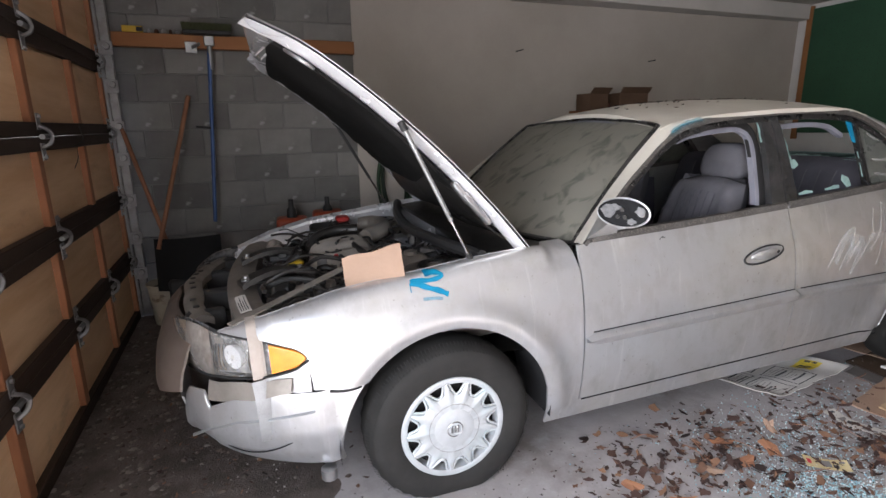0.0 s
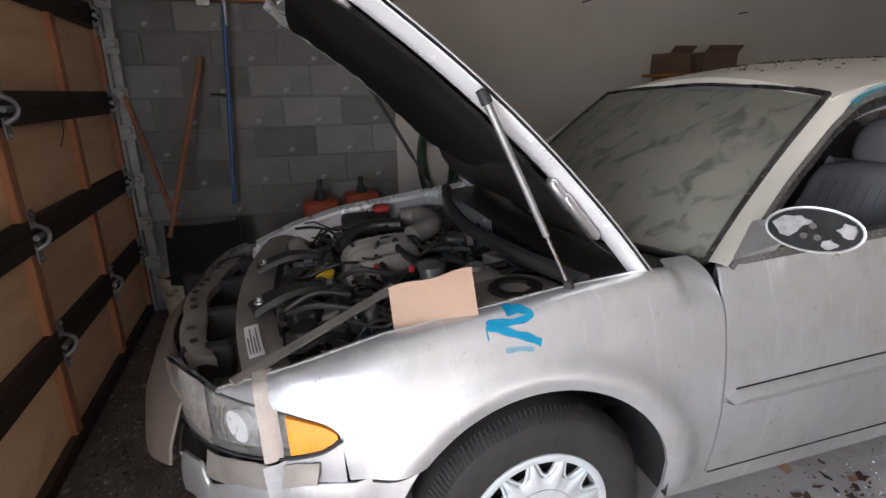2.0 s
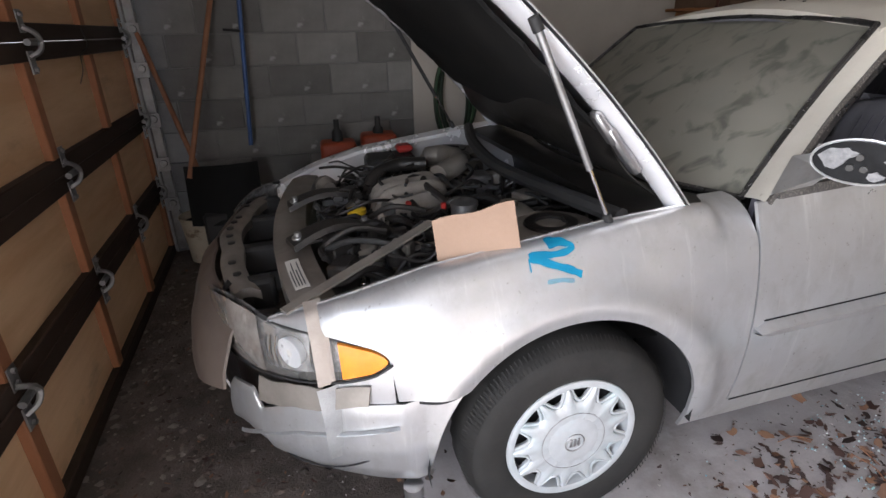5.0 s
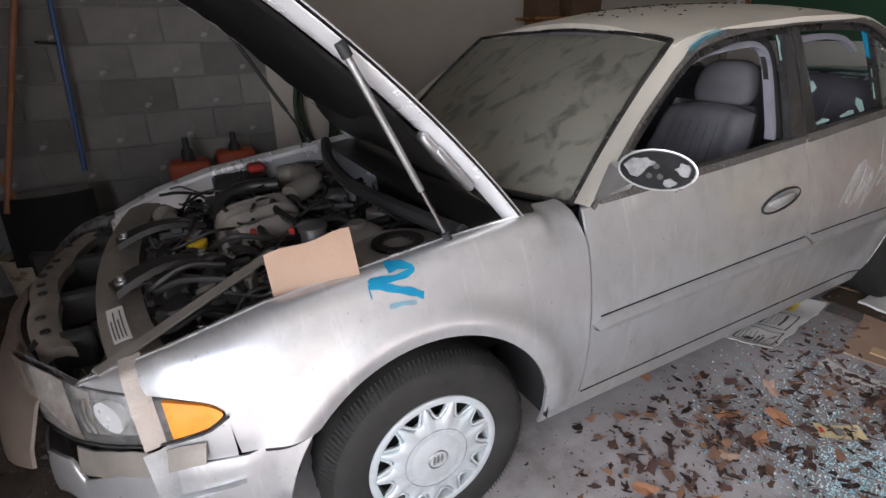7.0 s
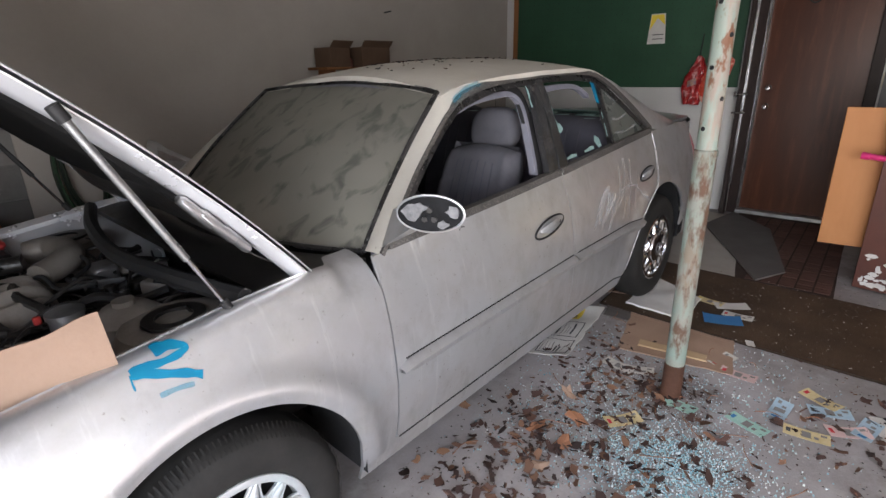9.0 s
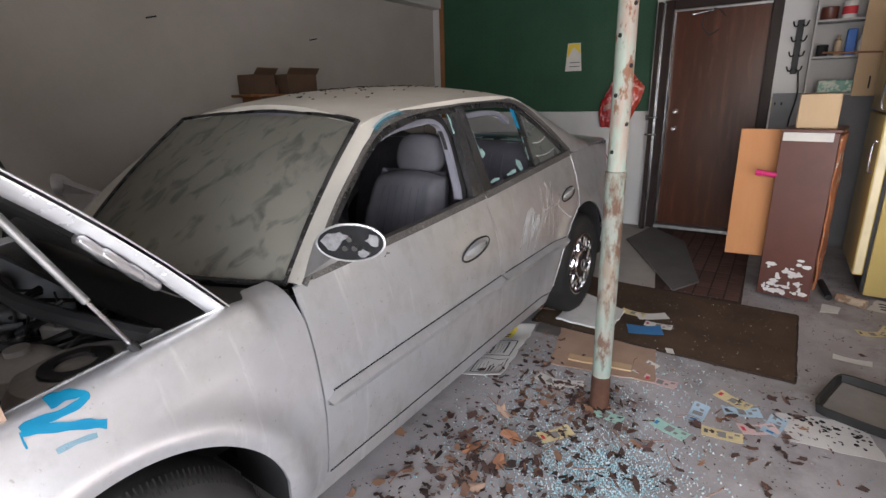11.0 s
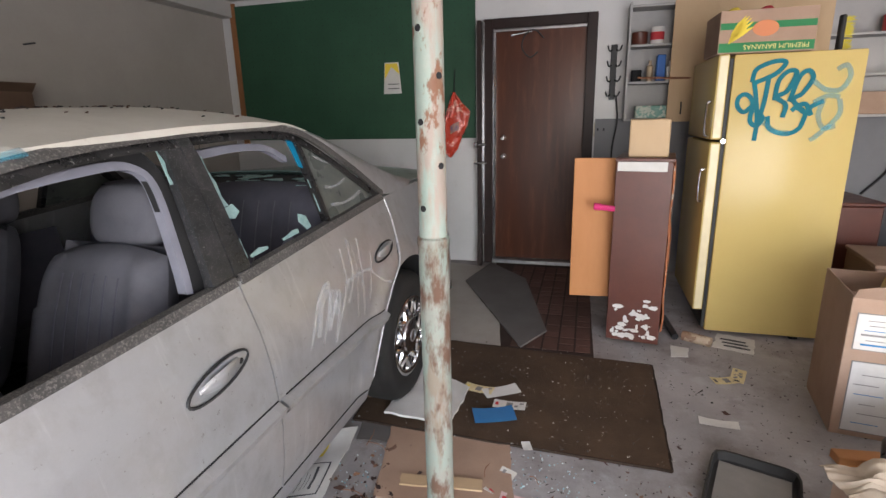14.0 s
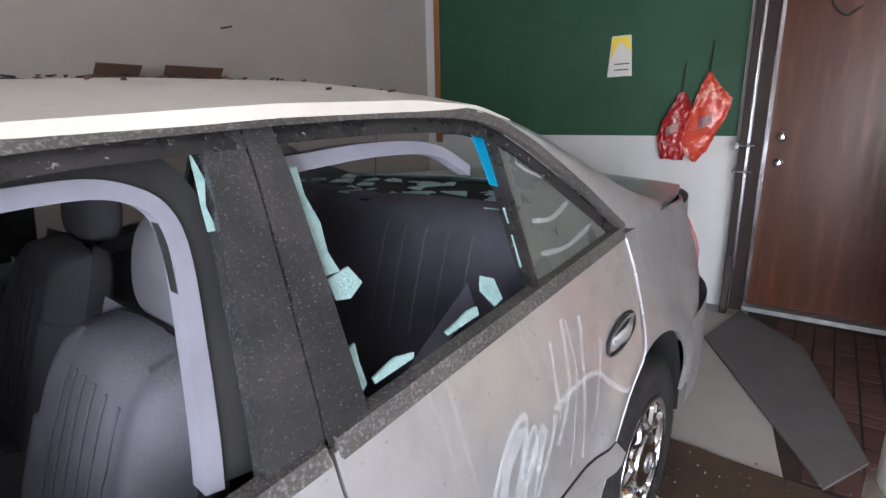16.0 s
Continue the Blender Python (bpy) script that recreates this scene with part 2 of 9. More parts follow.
M["mirror_scrap"] = mat("mirror_backing", (0.2, 0.2, 0.205), (0.07, 0.07, 0.073), 0.35, 0.4, scale=60, fine=200, bump=0.3)
M["glass_tint"] = mat("dusty_dark_glass", (0.06, 0.07, 0.065), (0.13, 0.135, 0.12), 0.3, scale=7, bump=0.0, amount=0.7)
M["glass_shard"] = mat("shattered_green_glass", (0.32, 0.45, 0.43), (0.2, 0.33, 0.32), 0.3, scale=60, fine=240, bump=0.5, amount=0.9)
M["amber"] = mat("amber_lens", (0.9, 0.3, 0.03), (0.72, 0.19, 0.012), 0.12, scale=22, fine=260, bump=0.5)
M["spray"] = mat("blue_spray_paint", (0.0, 0.155, 0.29), (0.0, 0.23, 0.37), 0.5, scale=14, bump=0.0)
M["spray_mist"] = mat("blue_overspray", (0.0, 0.26, 0.42), (0.02, 0.36, 0.5), 0.5, scale=14, bump=0.0)
M["spray_mist"].node_tree.nodes["Principled BSDF"].inputs["Alpha"].default_value = 0.38
M["spray_white"] = mat("white_spray_paint", (0.72, 0.73, 0.74), (0.62, 0.63, 0.64), 0.6, scale=14, bump=0.0)
M["spray_white"].node_tree.nodes["Principled BSDF"].inputs["Alpha"].default_value = 0.27
M["duct"] = mat("silver_duct_tape", (0.4, 0.41, 0.42), (0.27, 0.275, 0.27), 0.38, 0.4, scale=20, fine=160, bump=0.5)
M["tape"] = mat("tan_packing_tape", (0.42, 0.37, 0.33), (0.32, 0.275, 0.24), 0.35, scale=20, fine=160, bump=0.5)
M["card"] = mat("brown_cardboard", (0.36, 0.245, 0.18), (0.26, 0.17, 0.12), 0.85, scale=4, fine=90, bump=0.15, random_value=0.1)
# Darker copy of the cardboard: the dimness by the far wall is in the colour.
M["dim_card"] = mat("dimmed_cardboard", (0.13, 0.078, 0.05), (0.08, 0.048, 0.032), 0.9, scale=5, fine=90, bump=0.15)
M["paper"] = mat("white_paper", (0.62, 0.6, 0.57), (0.5, 0.48, 0.45), 0.85, scale=8, bump=0.1)
M["ink"] = plain("black_ink", (0.07, 0.07, 0.075), 0.8)
M["faded"] = plain("faded_ink", (0.22, 0.21, 0.2), 0.85)
M["blueink"] = plain("blue_ink", (0.05, 0.2, 0.42), 0.8)
M["redink"] = plain("red_ink", (0.5, 0.04, 0.05), 0.8)
M["yellowink"] = plain("yellow_ink", (0.72, 0.55, 0.06), 0.8)
M["fridge"] = layer(mat("harvest_yellow_enamel", (0.52, 0.395, 0.15), (0.46, 0.34, 0.12), 0.24, scale=1.5, fine=90, bump=0.03, amount=0.5, rough_var=0.06, spec=0.22),
                    (0.3, 0.2, 0.09), "ShaderNodeTexNoise", 0.68, 0.8, 5, strength=0.4)
M["brown_cab"] = layer(mat("brown_cabinet_paint", (0.1, 0.026, 0.015), (0.06, 0.017, 0.011), 0.42, scale=4, fine=60, bump=0.15),
                       (0.6, 0.57, 0.5), "ShaderNodeTexNoise", 0.71, 0.74, 7, strength=0.8)
M["plywood"] = mat("orange_plywood", (0.5, 0.22, 0.085), (0.4, 0.165, 0.06), 0.6, scale=3, fine=50, bump=0.1, stretch=(1, 1, 0.4))
M["pale_wood"] = mat("pale_plywood", (0.5, 0.36, 0.22), (0.42, 0.29, 0.17), 0.65, scale=3, fine=60, bump=0.08, stretch=(1, 1, 0.35))
M["post"] = layer(layer(mat("green_post_paint", (0.2, 0.3, 0.25), (0.29, 0.31, 0.27), 0.6, scale=5, fine=60, bump=0.3, amount=0.8),
                        (0.3, 0.21, 0.175), "ShaderNodeTexNoise", 0.46, 0.56, 4.5, stretch=(3, 3, 0.6), strength=0.75),
                  (0.17, 0.07, 0.035), "ShaderNodeTexNoise", 0.54, 0.6, 13, stretch=(1.5, 1.5, 0.8), strength=0.9)
M["post_low"] = layer(layer(mat("worn_post_paint", (0.2, 0.28, 0.24), (0.24, 0.22, 0.19), 0.65, scale=6, fine=60, bump=0.4, amount=0.8),
                            (0.2, 0.15, 0.11), "ShaderNodeTexNoise", 0.5, 0.6, 5, stretch=(3, 3, 0.6), strength=0.8),
                      (0.1, 0.045, 0.025), "ShaderNodeTexNoise", 0.5, 0.6, 10, stretch=(1.5, 1.5, 0.6), strength=0.9)
M["rust"] = mat("rusty_steel", (0.08, 0.036, 0.022), (0.045, 0.022, 0.015), 0.9, scale=14, fine=90, bump=0.5)
M["carpet_mat"] = layer(mat("brown_carpet", (0.085, 0.052, 0.031), (0.042, 0.026, 0.016), 1.0, scale=4, fine=240, bump=0.6),
                        (0.3, 0.27, 0.23), "ShaderNodeTexNoise", 0.73, 0.76, 42, strength=0.6)
M["grey_mat"] = mat("grey_rubber_mat", (0.13, 0.12, 0.115), (0.1, 0.09, 0.085), 0.8, scale=4, fine=120, bump=0.3)
M["brick_paver"] = mat("vinyl_brick_red", (0.1, 0.05, 0.038), (0.07, 0.038, 0.03), 0.7, scale=8, fine=90, bump=0.2, random_value=0.2)
M["blue_pole"] = mat("blue_painted_pole", (0.02, 0.075, 0.23), (0.02, 0.05, 0.14), 0.45, scale=10, bump=0.1)
M["blade_black"] = mat("matt_black_plastic", (0.007, 0.007, 0.0075), (0.014, 0.0135, 0.013), 0.75, spec=0.15, scale=7, bump=0.1)
M["wood_handle"] = mat("wooden_handle", (0.28, 0.13, 0.07), (0.18, 0.08, 0.045), 0.7, scale=10, bump=0.15)
M["red_plastic"] = mat("red_plastic", (0.42, 0.035, 0.03), (0.3, 0.025, 0.02), 0.45, scale=10, bump=0.05)
M["white_plastic"] = mat("white_plastic", (0.65, 0.64, 0.62), (0.55, 0.53, 0.5), 0.5, scale=10, bump=0.05)
M["shelf_paint"] = mat("shelf_paint", (0.4, 0.39, 0.38), (0.33, 0.32, 0.31), 0.7, scale=6, bump=0.08)
M["dirty_white"] = layer(mat("dirty_white_bucket", (0.42, 0.38, 0.3), (0.3, 0.26, 0.2), 0.7, scale=8, bump=0.1),
                         (0.12, 0.08, 0.05), "ShaderNodeTexNoise", 0.55, 0.62, 9, strength=0.8)
M["alu_cast"] = mat("cast_aluminium", (0.42, 0.385, 0.35), (0.22, 0.195, 0.17), 0.45, 0.4, scale=9, fine=120, bump=0.3)
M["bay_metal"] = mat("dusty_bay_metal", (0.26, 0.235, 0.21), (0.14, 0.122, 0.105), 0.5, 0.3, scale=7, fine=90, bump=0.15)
M["engine_black"] = mat("dusty_engine_black", (0.008, 0.0075, 0.0075), (0.032, 0.028, 0.025), 0.4, scale=12, fine=130, bump=0.25)


# ---- mesh helpers ----
def part(name, bm, material, parent=None, label="", smooth=True):
    bmesh.ops.recalc_face_normals(bm, faces=bm.faces[:])
    me = bpy.data.meshes.new(name)
    bm.to_mesh(me)
    bm.free()
    if smooth:
        me.shade_smooth()
        me.set_sharp_from_angle(angle=radians(38))
    me.materials.append(material)
    ob = new(name, me)
    if parent:
        ob.parent = parent
    if label:
        ob["label"] = label
    return ob


def empty(name, m, label, category, group="", kind=""):
    ob = new(name)
    ob.matrix_world = m
    ob.empty_display_size = 0.05
    return tagged(ob, label, category, group, kind)


def box(bm, lo, hi, bevel=0.0, m=None, seg=1):
    b2 = bmesh.new()
    bmesh.ops.create_cube(b2, size=1)
    for v in b2.verts:
        v.co = Vector([(a + b) / 2 + c * (b - a) for a, b, c in zip(lo, hi, v.co)])
    if bevel:
        bmesh.ops.bevel(b2, geom=b2.edges[:], offset=bevel, segments=seg, profile=0.5, affect="EDGES")
    return join(bm, b2, m)


def join(bm, other, m=None):
    if m is not None:
        other.transform(m)
    verts = [bm.verts.new(v.co) for v in other.verts]
    other.verts.index_update()
    for f in other.faces:
        bm.faces.new([verts[v.index] for v in f.verts])
    other.free()
    return verts


def loft(bm, rings, closed=True, caps=True):
    """Faces between successive rings of points."""
    rows = [[bm.verts.new(p) for p in r] for r in rings]
    n = len(rows[0])
    for a, b in zip(rows, rows[1:]):
        for i in range(n if closed else n - 1):
            j = (i + 1) % n
            bm.faces.new((a[i], a[j], b[j], b[i]))
    if caps and closed:
        bm.faces.new(rows[0][::-1])
        bm.faces.new(rows[-1])
    return rows


def tube(bm, points, radius, sides=8, caps=True):
    pts = [Vector(p) for p in points]
    rings, up = [], None
    for i, p in enumerate(pts):
        d = (pts[min(i + 1, len(pts) - 1)] - pts[max(i - 1, 0)]).normalized()
        if up is None:
            up = d.orthogonal().normalized()
        side = d.cross(up).normalized()
        up = side.cross(d).normalized()
        r = radius(i / max(1, len(pts) - 1)) if callable(radius) else radius
        rings.append([p + r * (math.cos(a) * up + math.sin(a) * side) for a in (2 * math.pi * k / sides for k in range(sides))])
    return loft(bm, rings, True, caps)


def curve(points, steps=8):
    """A smooth line through the points (Catmull-Rom)."""
    p = [Vector(q) for q in points]
    p = [2 * p[0] - p[1], *p, 2 * p[-1] - p[-2]]
    out = []
    for i in range(1, len(p) - 2):
        for k in range(steps):
            t = k / steps
            out.append(0.5 * ((2 * p[i]) + (p[i + 1] - p[i - 1]) * t + (2 * p[i - 1] - 5 * p[i] + 4 * p[i + 1] - p[i + 2]) * t * t
                              + (3 * p[i] - p[i - 1] - 3 * p[i + 1] + p[i + 2]) * t ** 3))
    return out + [p[-2]]


def lathe(bm, profile, sides=24, axis="z", centre=(0, 0, 0)):
    """Turns (radius, height) pairs round an axis."""
    rings = []
    for r, h in profile:
        ring = []
        for k in range(sides):
            a = 2 * math.pi * k / sides
            x, y = max(r, 1e-4) * math.cos(a), max(r, 1e-4) * math.sin(a)
            q = {"z": (x, y, h), "y": (x, h, y), "x": (h, x, y)}[axis]
            ring.append(Vector(q) + Vector(centre))
        rings.append(ring)
    return loft(bm, rings, True, True)


def sheet(bm, f, nu, nv, thick=0.0, direction=(0, 0, -1)):
    """A grid surface f(s, t), s and t from 0 to 1, given thickness along a direction or a function of it."""
    top = [[bm.verts.new(f(i / nu, j / nv)) for j in range(nv + 1)] for i in range(nu + 1)]
    for i in range(nu):
        for j in range(nv):
            bm.faces.new((top[i][j], top[i + 1][j], top[i + 1][j + 1], top[i][j + 1]))
    if thick:
        d = Vector(direction) * thick
        low = [[bm.verts.new(v.co + d) for v in row] for row in top]
        for i in range(nu):
            for j in range(nv):
                bm.faces.new((low[i][j + 1], low[i + 1][j + 1], low[i + 1][j], low[i][j]))
        edge = [(i, 0) for i in range(nu)] + [(nu, j) for j in range(nv)] + [(i, nv) for i in range(nu, 0, -1)] + [(0, j) for j in range(nv, 0, -1)]
        for (a, b), (c, d2) in zip(edge, edge[1:] + edge[:1]):
            bm.faces.new((top[c][d2], top[a][b], low[a][b], low[c][d2]))
    return top


def lerp(table, x):
    """Piecewise linear look-up in ((x, y), ...)."""
    xs, ys = zip(*table)
    return float(np.interp(x, xs, ys))


def single(name, bm, material, label, category, group="", kind="", smooth=True, m=None):
    ob = part(name, bm, material, None, "", smooth)
    if m is not None:
        ob.matrix_world = m
    return tagged(ob, label, category, group, kind)


def floor_z(x):
    return 0.014 * x - 0.01

# ---- the garage ----
X0, X1, Y0, CEIL = -0.72, 6.12, -3.0, 2.62


def far_y(x):
    return 4.45 - 0.03 * (x - 0.5)


bm = bmesh.new()
sheet(bm, lambda s, t: Vector((X0 - 0.2 + s * 7.2, Y0 - 0.2 + t * 7.9, floor_z(X0 - 0.2 + s * 7.2) + 0.004 * noise.noise((s * 9, t * 9, 0)))), 60, 60, 0.15)
single("floor", bm, M["concrete"], "stained grey concrete garage floor with grit", "floor", kind="structure")

bm = bmesh.new()
sheet(bm, lambda s, t: Vector((-3000 + 6000 * s, -3000 + 6000 * t, -0.2)), 4, 4, 0.1)
single("ground", bm, mat("driveway_asphalt", (0.16, 0.16, 0.155), (0.1, 0.1, 0.1), 0.9, scale=1.5), "grey driveway ground outside the garage", "ground", kind="structure")

# far wall: raw concrete block up to the boarded stretch
wall_far = empty("wall_north", pose(0, 0, 0), "grey concrete block garage wall with stained joints", "wall", kind="structure")
bm = bmesh.new()
for a, b in ((X0 - 0.2, 1.13),):
    vs = [(a, far_y(a) + 0.012, -0.1), (b, far_y(b) + 0.012, -0.1), (b, far_y(b) + 0.2, -0.1), (a, far_y(a) + 0.2, -0.1)]
    loft(bm, [[Vector(v) for v in vs], [Vector((v[0], v[1], CEIL)) for v in vs]])
part("mortar_bed", bm, M["mortar"], wall_far, smooth=False)

# boarded, painted stretch of the far wall
bm = bmesh.new()
a, b = 1.13, X1
vs = [(a, far_y(a) - 0.012, -0.1), (b, far_y(b) - 0.012, -0.1), (b, far_y(b) + 0.2, -0.1), (a, far_y(a) + 0.2, -0.1)]
loft(bm, [[Vector(v) for v in vs], [Vector((v[0], v[1], CEIL)) for v in vs]])
single("wall_north_boarded", bm, M["plaster"], "off-white painted wallboard garage wall with stains", "wall", kind="structure", smooth=False)

# back wall with the door opening
D0, D1, DT, DB = 0.70, 1.50, 2.2, 0.1
bm = bmesh.new()
for y0, y1, z0, z1 in ((Y0 - 0.2, D0 - 0.02, -0.1, CEIL), (D1 + 0.02, far_y(X1) - 0.012, -0.1, CEIL), (D0 - 0.02, D1 + 0.02, DT + 0.02, CEIL), (D0 - 0.02, D1 + 0.02, -0.1, DB - 0.02)):
    box(bm, (X1, y0, z0), (X1 + 0.15, y1, z1))
single("wall_east", bm, M["backwall"], "grubby white painted back wall", "wall", kind="structure", smooth=False)

bm = bmesh.new()
box(bm, (X1 - 0.012, Y0, 0.0), (X1 + 0.0, D0 - 0.1, 1.42))
single("wainscot_panel", bm, M["wainscot"], "dark grey painted lower part of the back wall", "wall panel", kind="structure", smooth=False)

bm = bmesh.new()
box(bm, (X0 - 0.2, Y0 - 0.2, -0.1), (X1 + 0.15, Y0, CEIL))
single("wall_south", bm, M["backwall"], "grubby white painted side wall", "wall", kind="structure", smooth=False)

# front wall with the two bay openings
bm = bmesh.new()
for y0, y1, z0, z1 in ((Y0, -2.65, -0.2, CEIL), (0.95, 1.779, -0.2, CEIL), (4.36, 4.6, -0.2, CEIL), (-2.65, 0.95, 2.3, CEIL), (1.75, 4.36, 2.3, CEIL)):
    box(bm, (X0 - 0.15, y0, z0), (X0, y1, z1))
single("wall_west", bm, M["block"], "front garage wall around the bay doors", "wall", kind="structure", smooth=False)

bm = bmesh.new()
box(bm, (X0 - 0.2, Y0 - 0.2, CEIL), (X1 + 0.2, 4.7, CEIL + 0.1))
single("ceiling", bm, M["ceiling"], "off-white painted garage ceiling", "ceiling", kind="structure", smooth=False)

bm = bmesh.new()
box(bm, (2.55, far_y(2.7) - 0.25, 2.47), (X1 - 0.002, far_y(2.7) + 0.0, CEIL - 0.002), 0.004)
single("soffit_beam", bm, M["ceiling"], "white boxed beam along the ceiling edge", "beam", kind="structure", smooth=False)

# green pegboard and its trim
bm = bmesh.new()
box(bm, (X1 - 0.022, 1.66, 1.27), (X1 - 0.002, 4.1, 2.57), 0.002)
single("green_pegboard", bm, M["pegboard"], "dark green painted pegboard on the back wall", "pegboard", smooth=False)
bm = bmesh.new()
box(bm, (X1 - 0.03, 4.1, 1.2), (X1 - 0.002, 4.16, 2.6), 0.003)
single("trim_corner", bm, M["board"], "brown wooden trim strip in the wall corner", "trim", kind="structure", smooth=False)
bm = bmesh.new()
for i in range(38):
    for j in range(22):
        y, z = 1.72 + i * 0.062, 1.31 + j * 0.057
        q = [bm.verts.new((X1 - 0.0226, y + 0.004 * math.cos(k * 1.0472), z + 0.004 * math.sin(k * 1.0472))) for k in range(6)]
        bm.faces.new(q)
peg = bpy.data.objects["green_pegboard"]
holes = part("peg_hole", bm, M["black"], peg, "small dark peg holes", smooth=False)
tagged(holes, kind="stuff")

# brown back door
door = empty("door_1", pose(X1, D0, DB), "closed dark brown wooden door with brass knob", "door", kind="structure")
bm = bmesh.new()
box(bm, (0.036, -0.015, 0.019), (0.076, D1 - D0 + 0.015, DT - DB + 0.015), 0.003)
part("door_leaf", bm, M["brown_door"], door)
bm = bmesh.new()
w, h = D1 - D0, DT - DB
for lo, hi in (((-0.03, -0.085, -0.06), (0.035, 0.0, h + 0.085)), ((-0.03, w, -0.06), (0.035, w + 0.085, h + 0.085)), ((-0.032, 0.0, h), (0.035, w, h + 0.085))):
    box(bm, lo, hi, 0.004)
part("door_frame", bm, M["brown_frame"], door)
bm = bmesh.new()
for lo, hi in (((-0.004, 0.0, h - 0.022), (0.034, w, h)), ((-0.004, w - 0.024, 0), (0.034, w, h - 0.022))):
    box(bm, lo, hi, 0.002)
part("draught_strip", bm, M["chrome"], door, "bare metal draught strip")
bm = bmesh.new()
box(bm, (-0.05, 0.0, -0.02), (0.06, w, 0.018), 0.004)
part("threshold", bm, M["galv"], door, "worn metal threshold")
for dz in (1.165, 1.0):
    bm = bmesh.new()
    lathe(bm, [(0.0, -0.03), (0.018, -0.028), (0.024, -0.01), (0.014, 0.01), (0.028, 0.022), (0.028, 0.036)], 14, "x", (0, w - 0.09, dz))
    part("door_knob", bm, M["chrome"], door, "brass coloured round knob")
bm = bmesh.new()
tube(bm, curve([(0.02, 0.36, h - 0.09), (0.0, 0.44, h - 0.02), (0.0, 0.52, h - 0.06), (0.02, 0.55, h - 0.16), (0.02, 0.48, h - 0.24), (0.02, 0.41, h - 0.2)]), 0.006, 6)
part("door_closer_wire", bm, M["black"], door)
tube_bm = bmesh.new()
tube(tube_bm, [(0.0, 0.46, h - 0.03), (0.0, 0.64, h - 0.055)], 0.008, 6)
part("closer_rod", tube_bm, M["chrome"], door)

# sectional wooden bay door, closed
bay = empty("bay_door", pose(-0.7, 1.78, -0.02), "closed sectional garage door of brown plywood panels", "garage door", kind="structure")
ZR = (0.0, 0.475, 0.93, 1.4, 1.875, 2.34)
YS = (0.0, 0.33, 1.08, 1.83, 2.54)
for k in range(5):
    for j in range(4):
        bm = bmesh.new()
        box(bm, (0.0, YS[j] + 0.02, ZR[k] + 0.03), (0.016, YS[j + 1] - 0.02, ZR[k + 1] - 0.03), 0.002)
        part("door_panel", bm, M["wood_panel"], bay)
for k in range(6):
    for half in (0, 1):
        if (k == 0 and half == 0) or (k == 5 and half == 1):
            continue
        bm = bmesh.new()
        z = ZR[k] + (0.001 if half else -0.064)
        if k == 0:
            z += 0.01
        box(bm, (-0.01, 0, z), (0.05, 2.54, z + 0.063), 0.004)
        part("rail", bm, M["wood_rail"], bay, "dark stained rail")
for j in range(5):
    for k in range(5):
        bm = bmesh.new()
        wd = 0.04 if j in (1, 2, 3) else 0.03
        box(bm, (0.0, YS[j] - wd / 2 - 0.01, ZR[k] + 0.06), (0.045, YS[j] + wd / 2 + 0.01, ZR[k + 1] - 0.062), 0.004)
        part("stile", bm, M["wood_stile"], bay)


def hinge(parent, y, z, s=1.0):
    """A stamped steel sectional-door hinge with a roller knuckle."""
    bm = bmesh.new()
    for sg in (-1, 1):
        box(bm, (0.052, y - 0.016, z + sg * 0.03), (0.056, y + 0.03, z + sg * 0.105), 0.001)
        tube(bm, [(0.05, y + 0.008, z + sg * 0.09), (0.066, y + 0.008, z + sg * 0.09)], 0.009, 6)
        tube(bm, [(0.05, y + 0.01, z + sg * 0.05), (0.063, y + 0.01, z + sg * 0.05)], 0.008, 6)
    ring = curve([(0.058, y - 0.012, z + 0.05), (0.085, y + 0.01, z + 0.03), (0.09, y + 0.03, z), (0.085, y + 0.01, z - 0.03), (0.058, y - 0.012, z - 0.05)], 5)
    tube(bm, ring, 0.009, 6)
    tube(bm, [(0.07, y - 0.035, z), (0.07, y + 0.055, z)], 0.012, 8)
    return part("hinge", bm, M["galv"], parent, "stamped galvanised steel hinge")


for j, rows in ((0.33, (1, 2, 3, 4)), (1.12, (1, 2, 3, 4)), (1.85, (1,)), (2.47, (1, 2, 3, 4))):
    for k in rows:
        hinge(bay, j - 0.02, ZR[k])
# unseen backing boards, added to stop sun leaking between the rails
for k in range(5):
    bm = bmesh.new()
    box(bm, (-0.03, 0.0, ZR[k]), (-0.012, 2.54, ZR[k + 1] - 0.002), 0.002)
    part("outer_board", bm, M["wood_rail"], bay, "unseen backing board that blocks sun between the rails")
bm = bmesh.new()
tube(bm, curve([(0.03, 1.62, 1.22), (0.06, 1.6, 1.28), (0.05, 1.66, 1.34), (0.07, 1.72, 1.38), (0.05, 1.76, 1.45)]), 0.0025, 5)
part("loose_wire", bm, M["black"], bay)

# roller track beside it
track = empty("door_track", pose(-0.6, 4.3, 0), "galvanised steel roller track of the garage door", "door track")
bm = bmesh.new()
box(bm, (-0.035, 0.0, 0.0), (-0.03, 0.06, 2.3), 0.001)
box(bm, (-0.03, 0.055, 0.0), (0.03, 0.06, 2.3), 0.001)
box(bm, (0.025, 0.0, 0.0), (0.03, 0.055, 2.3), 0.001)
box(bm, (-0.06, 0.061, 0.0), (0.012, 0.066, 2.3), 0.001)
part("channel", bm, M["galv"], track)
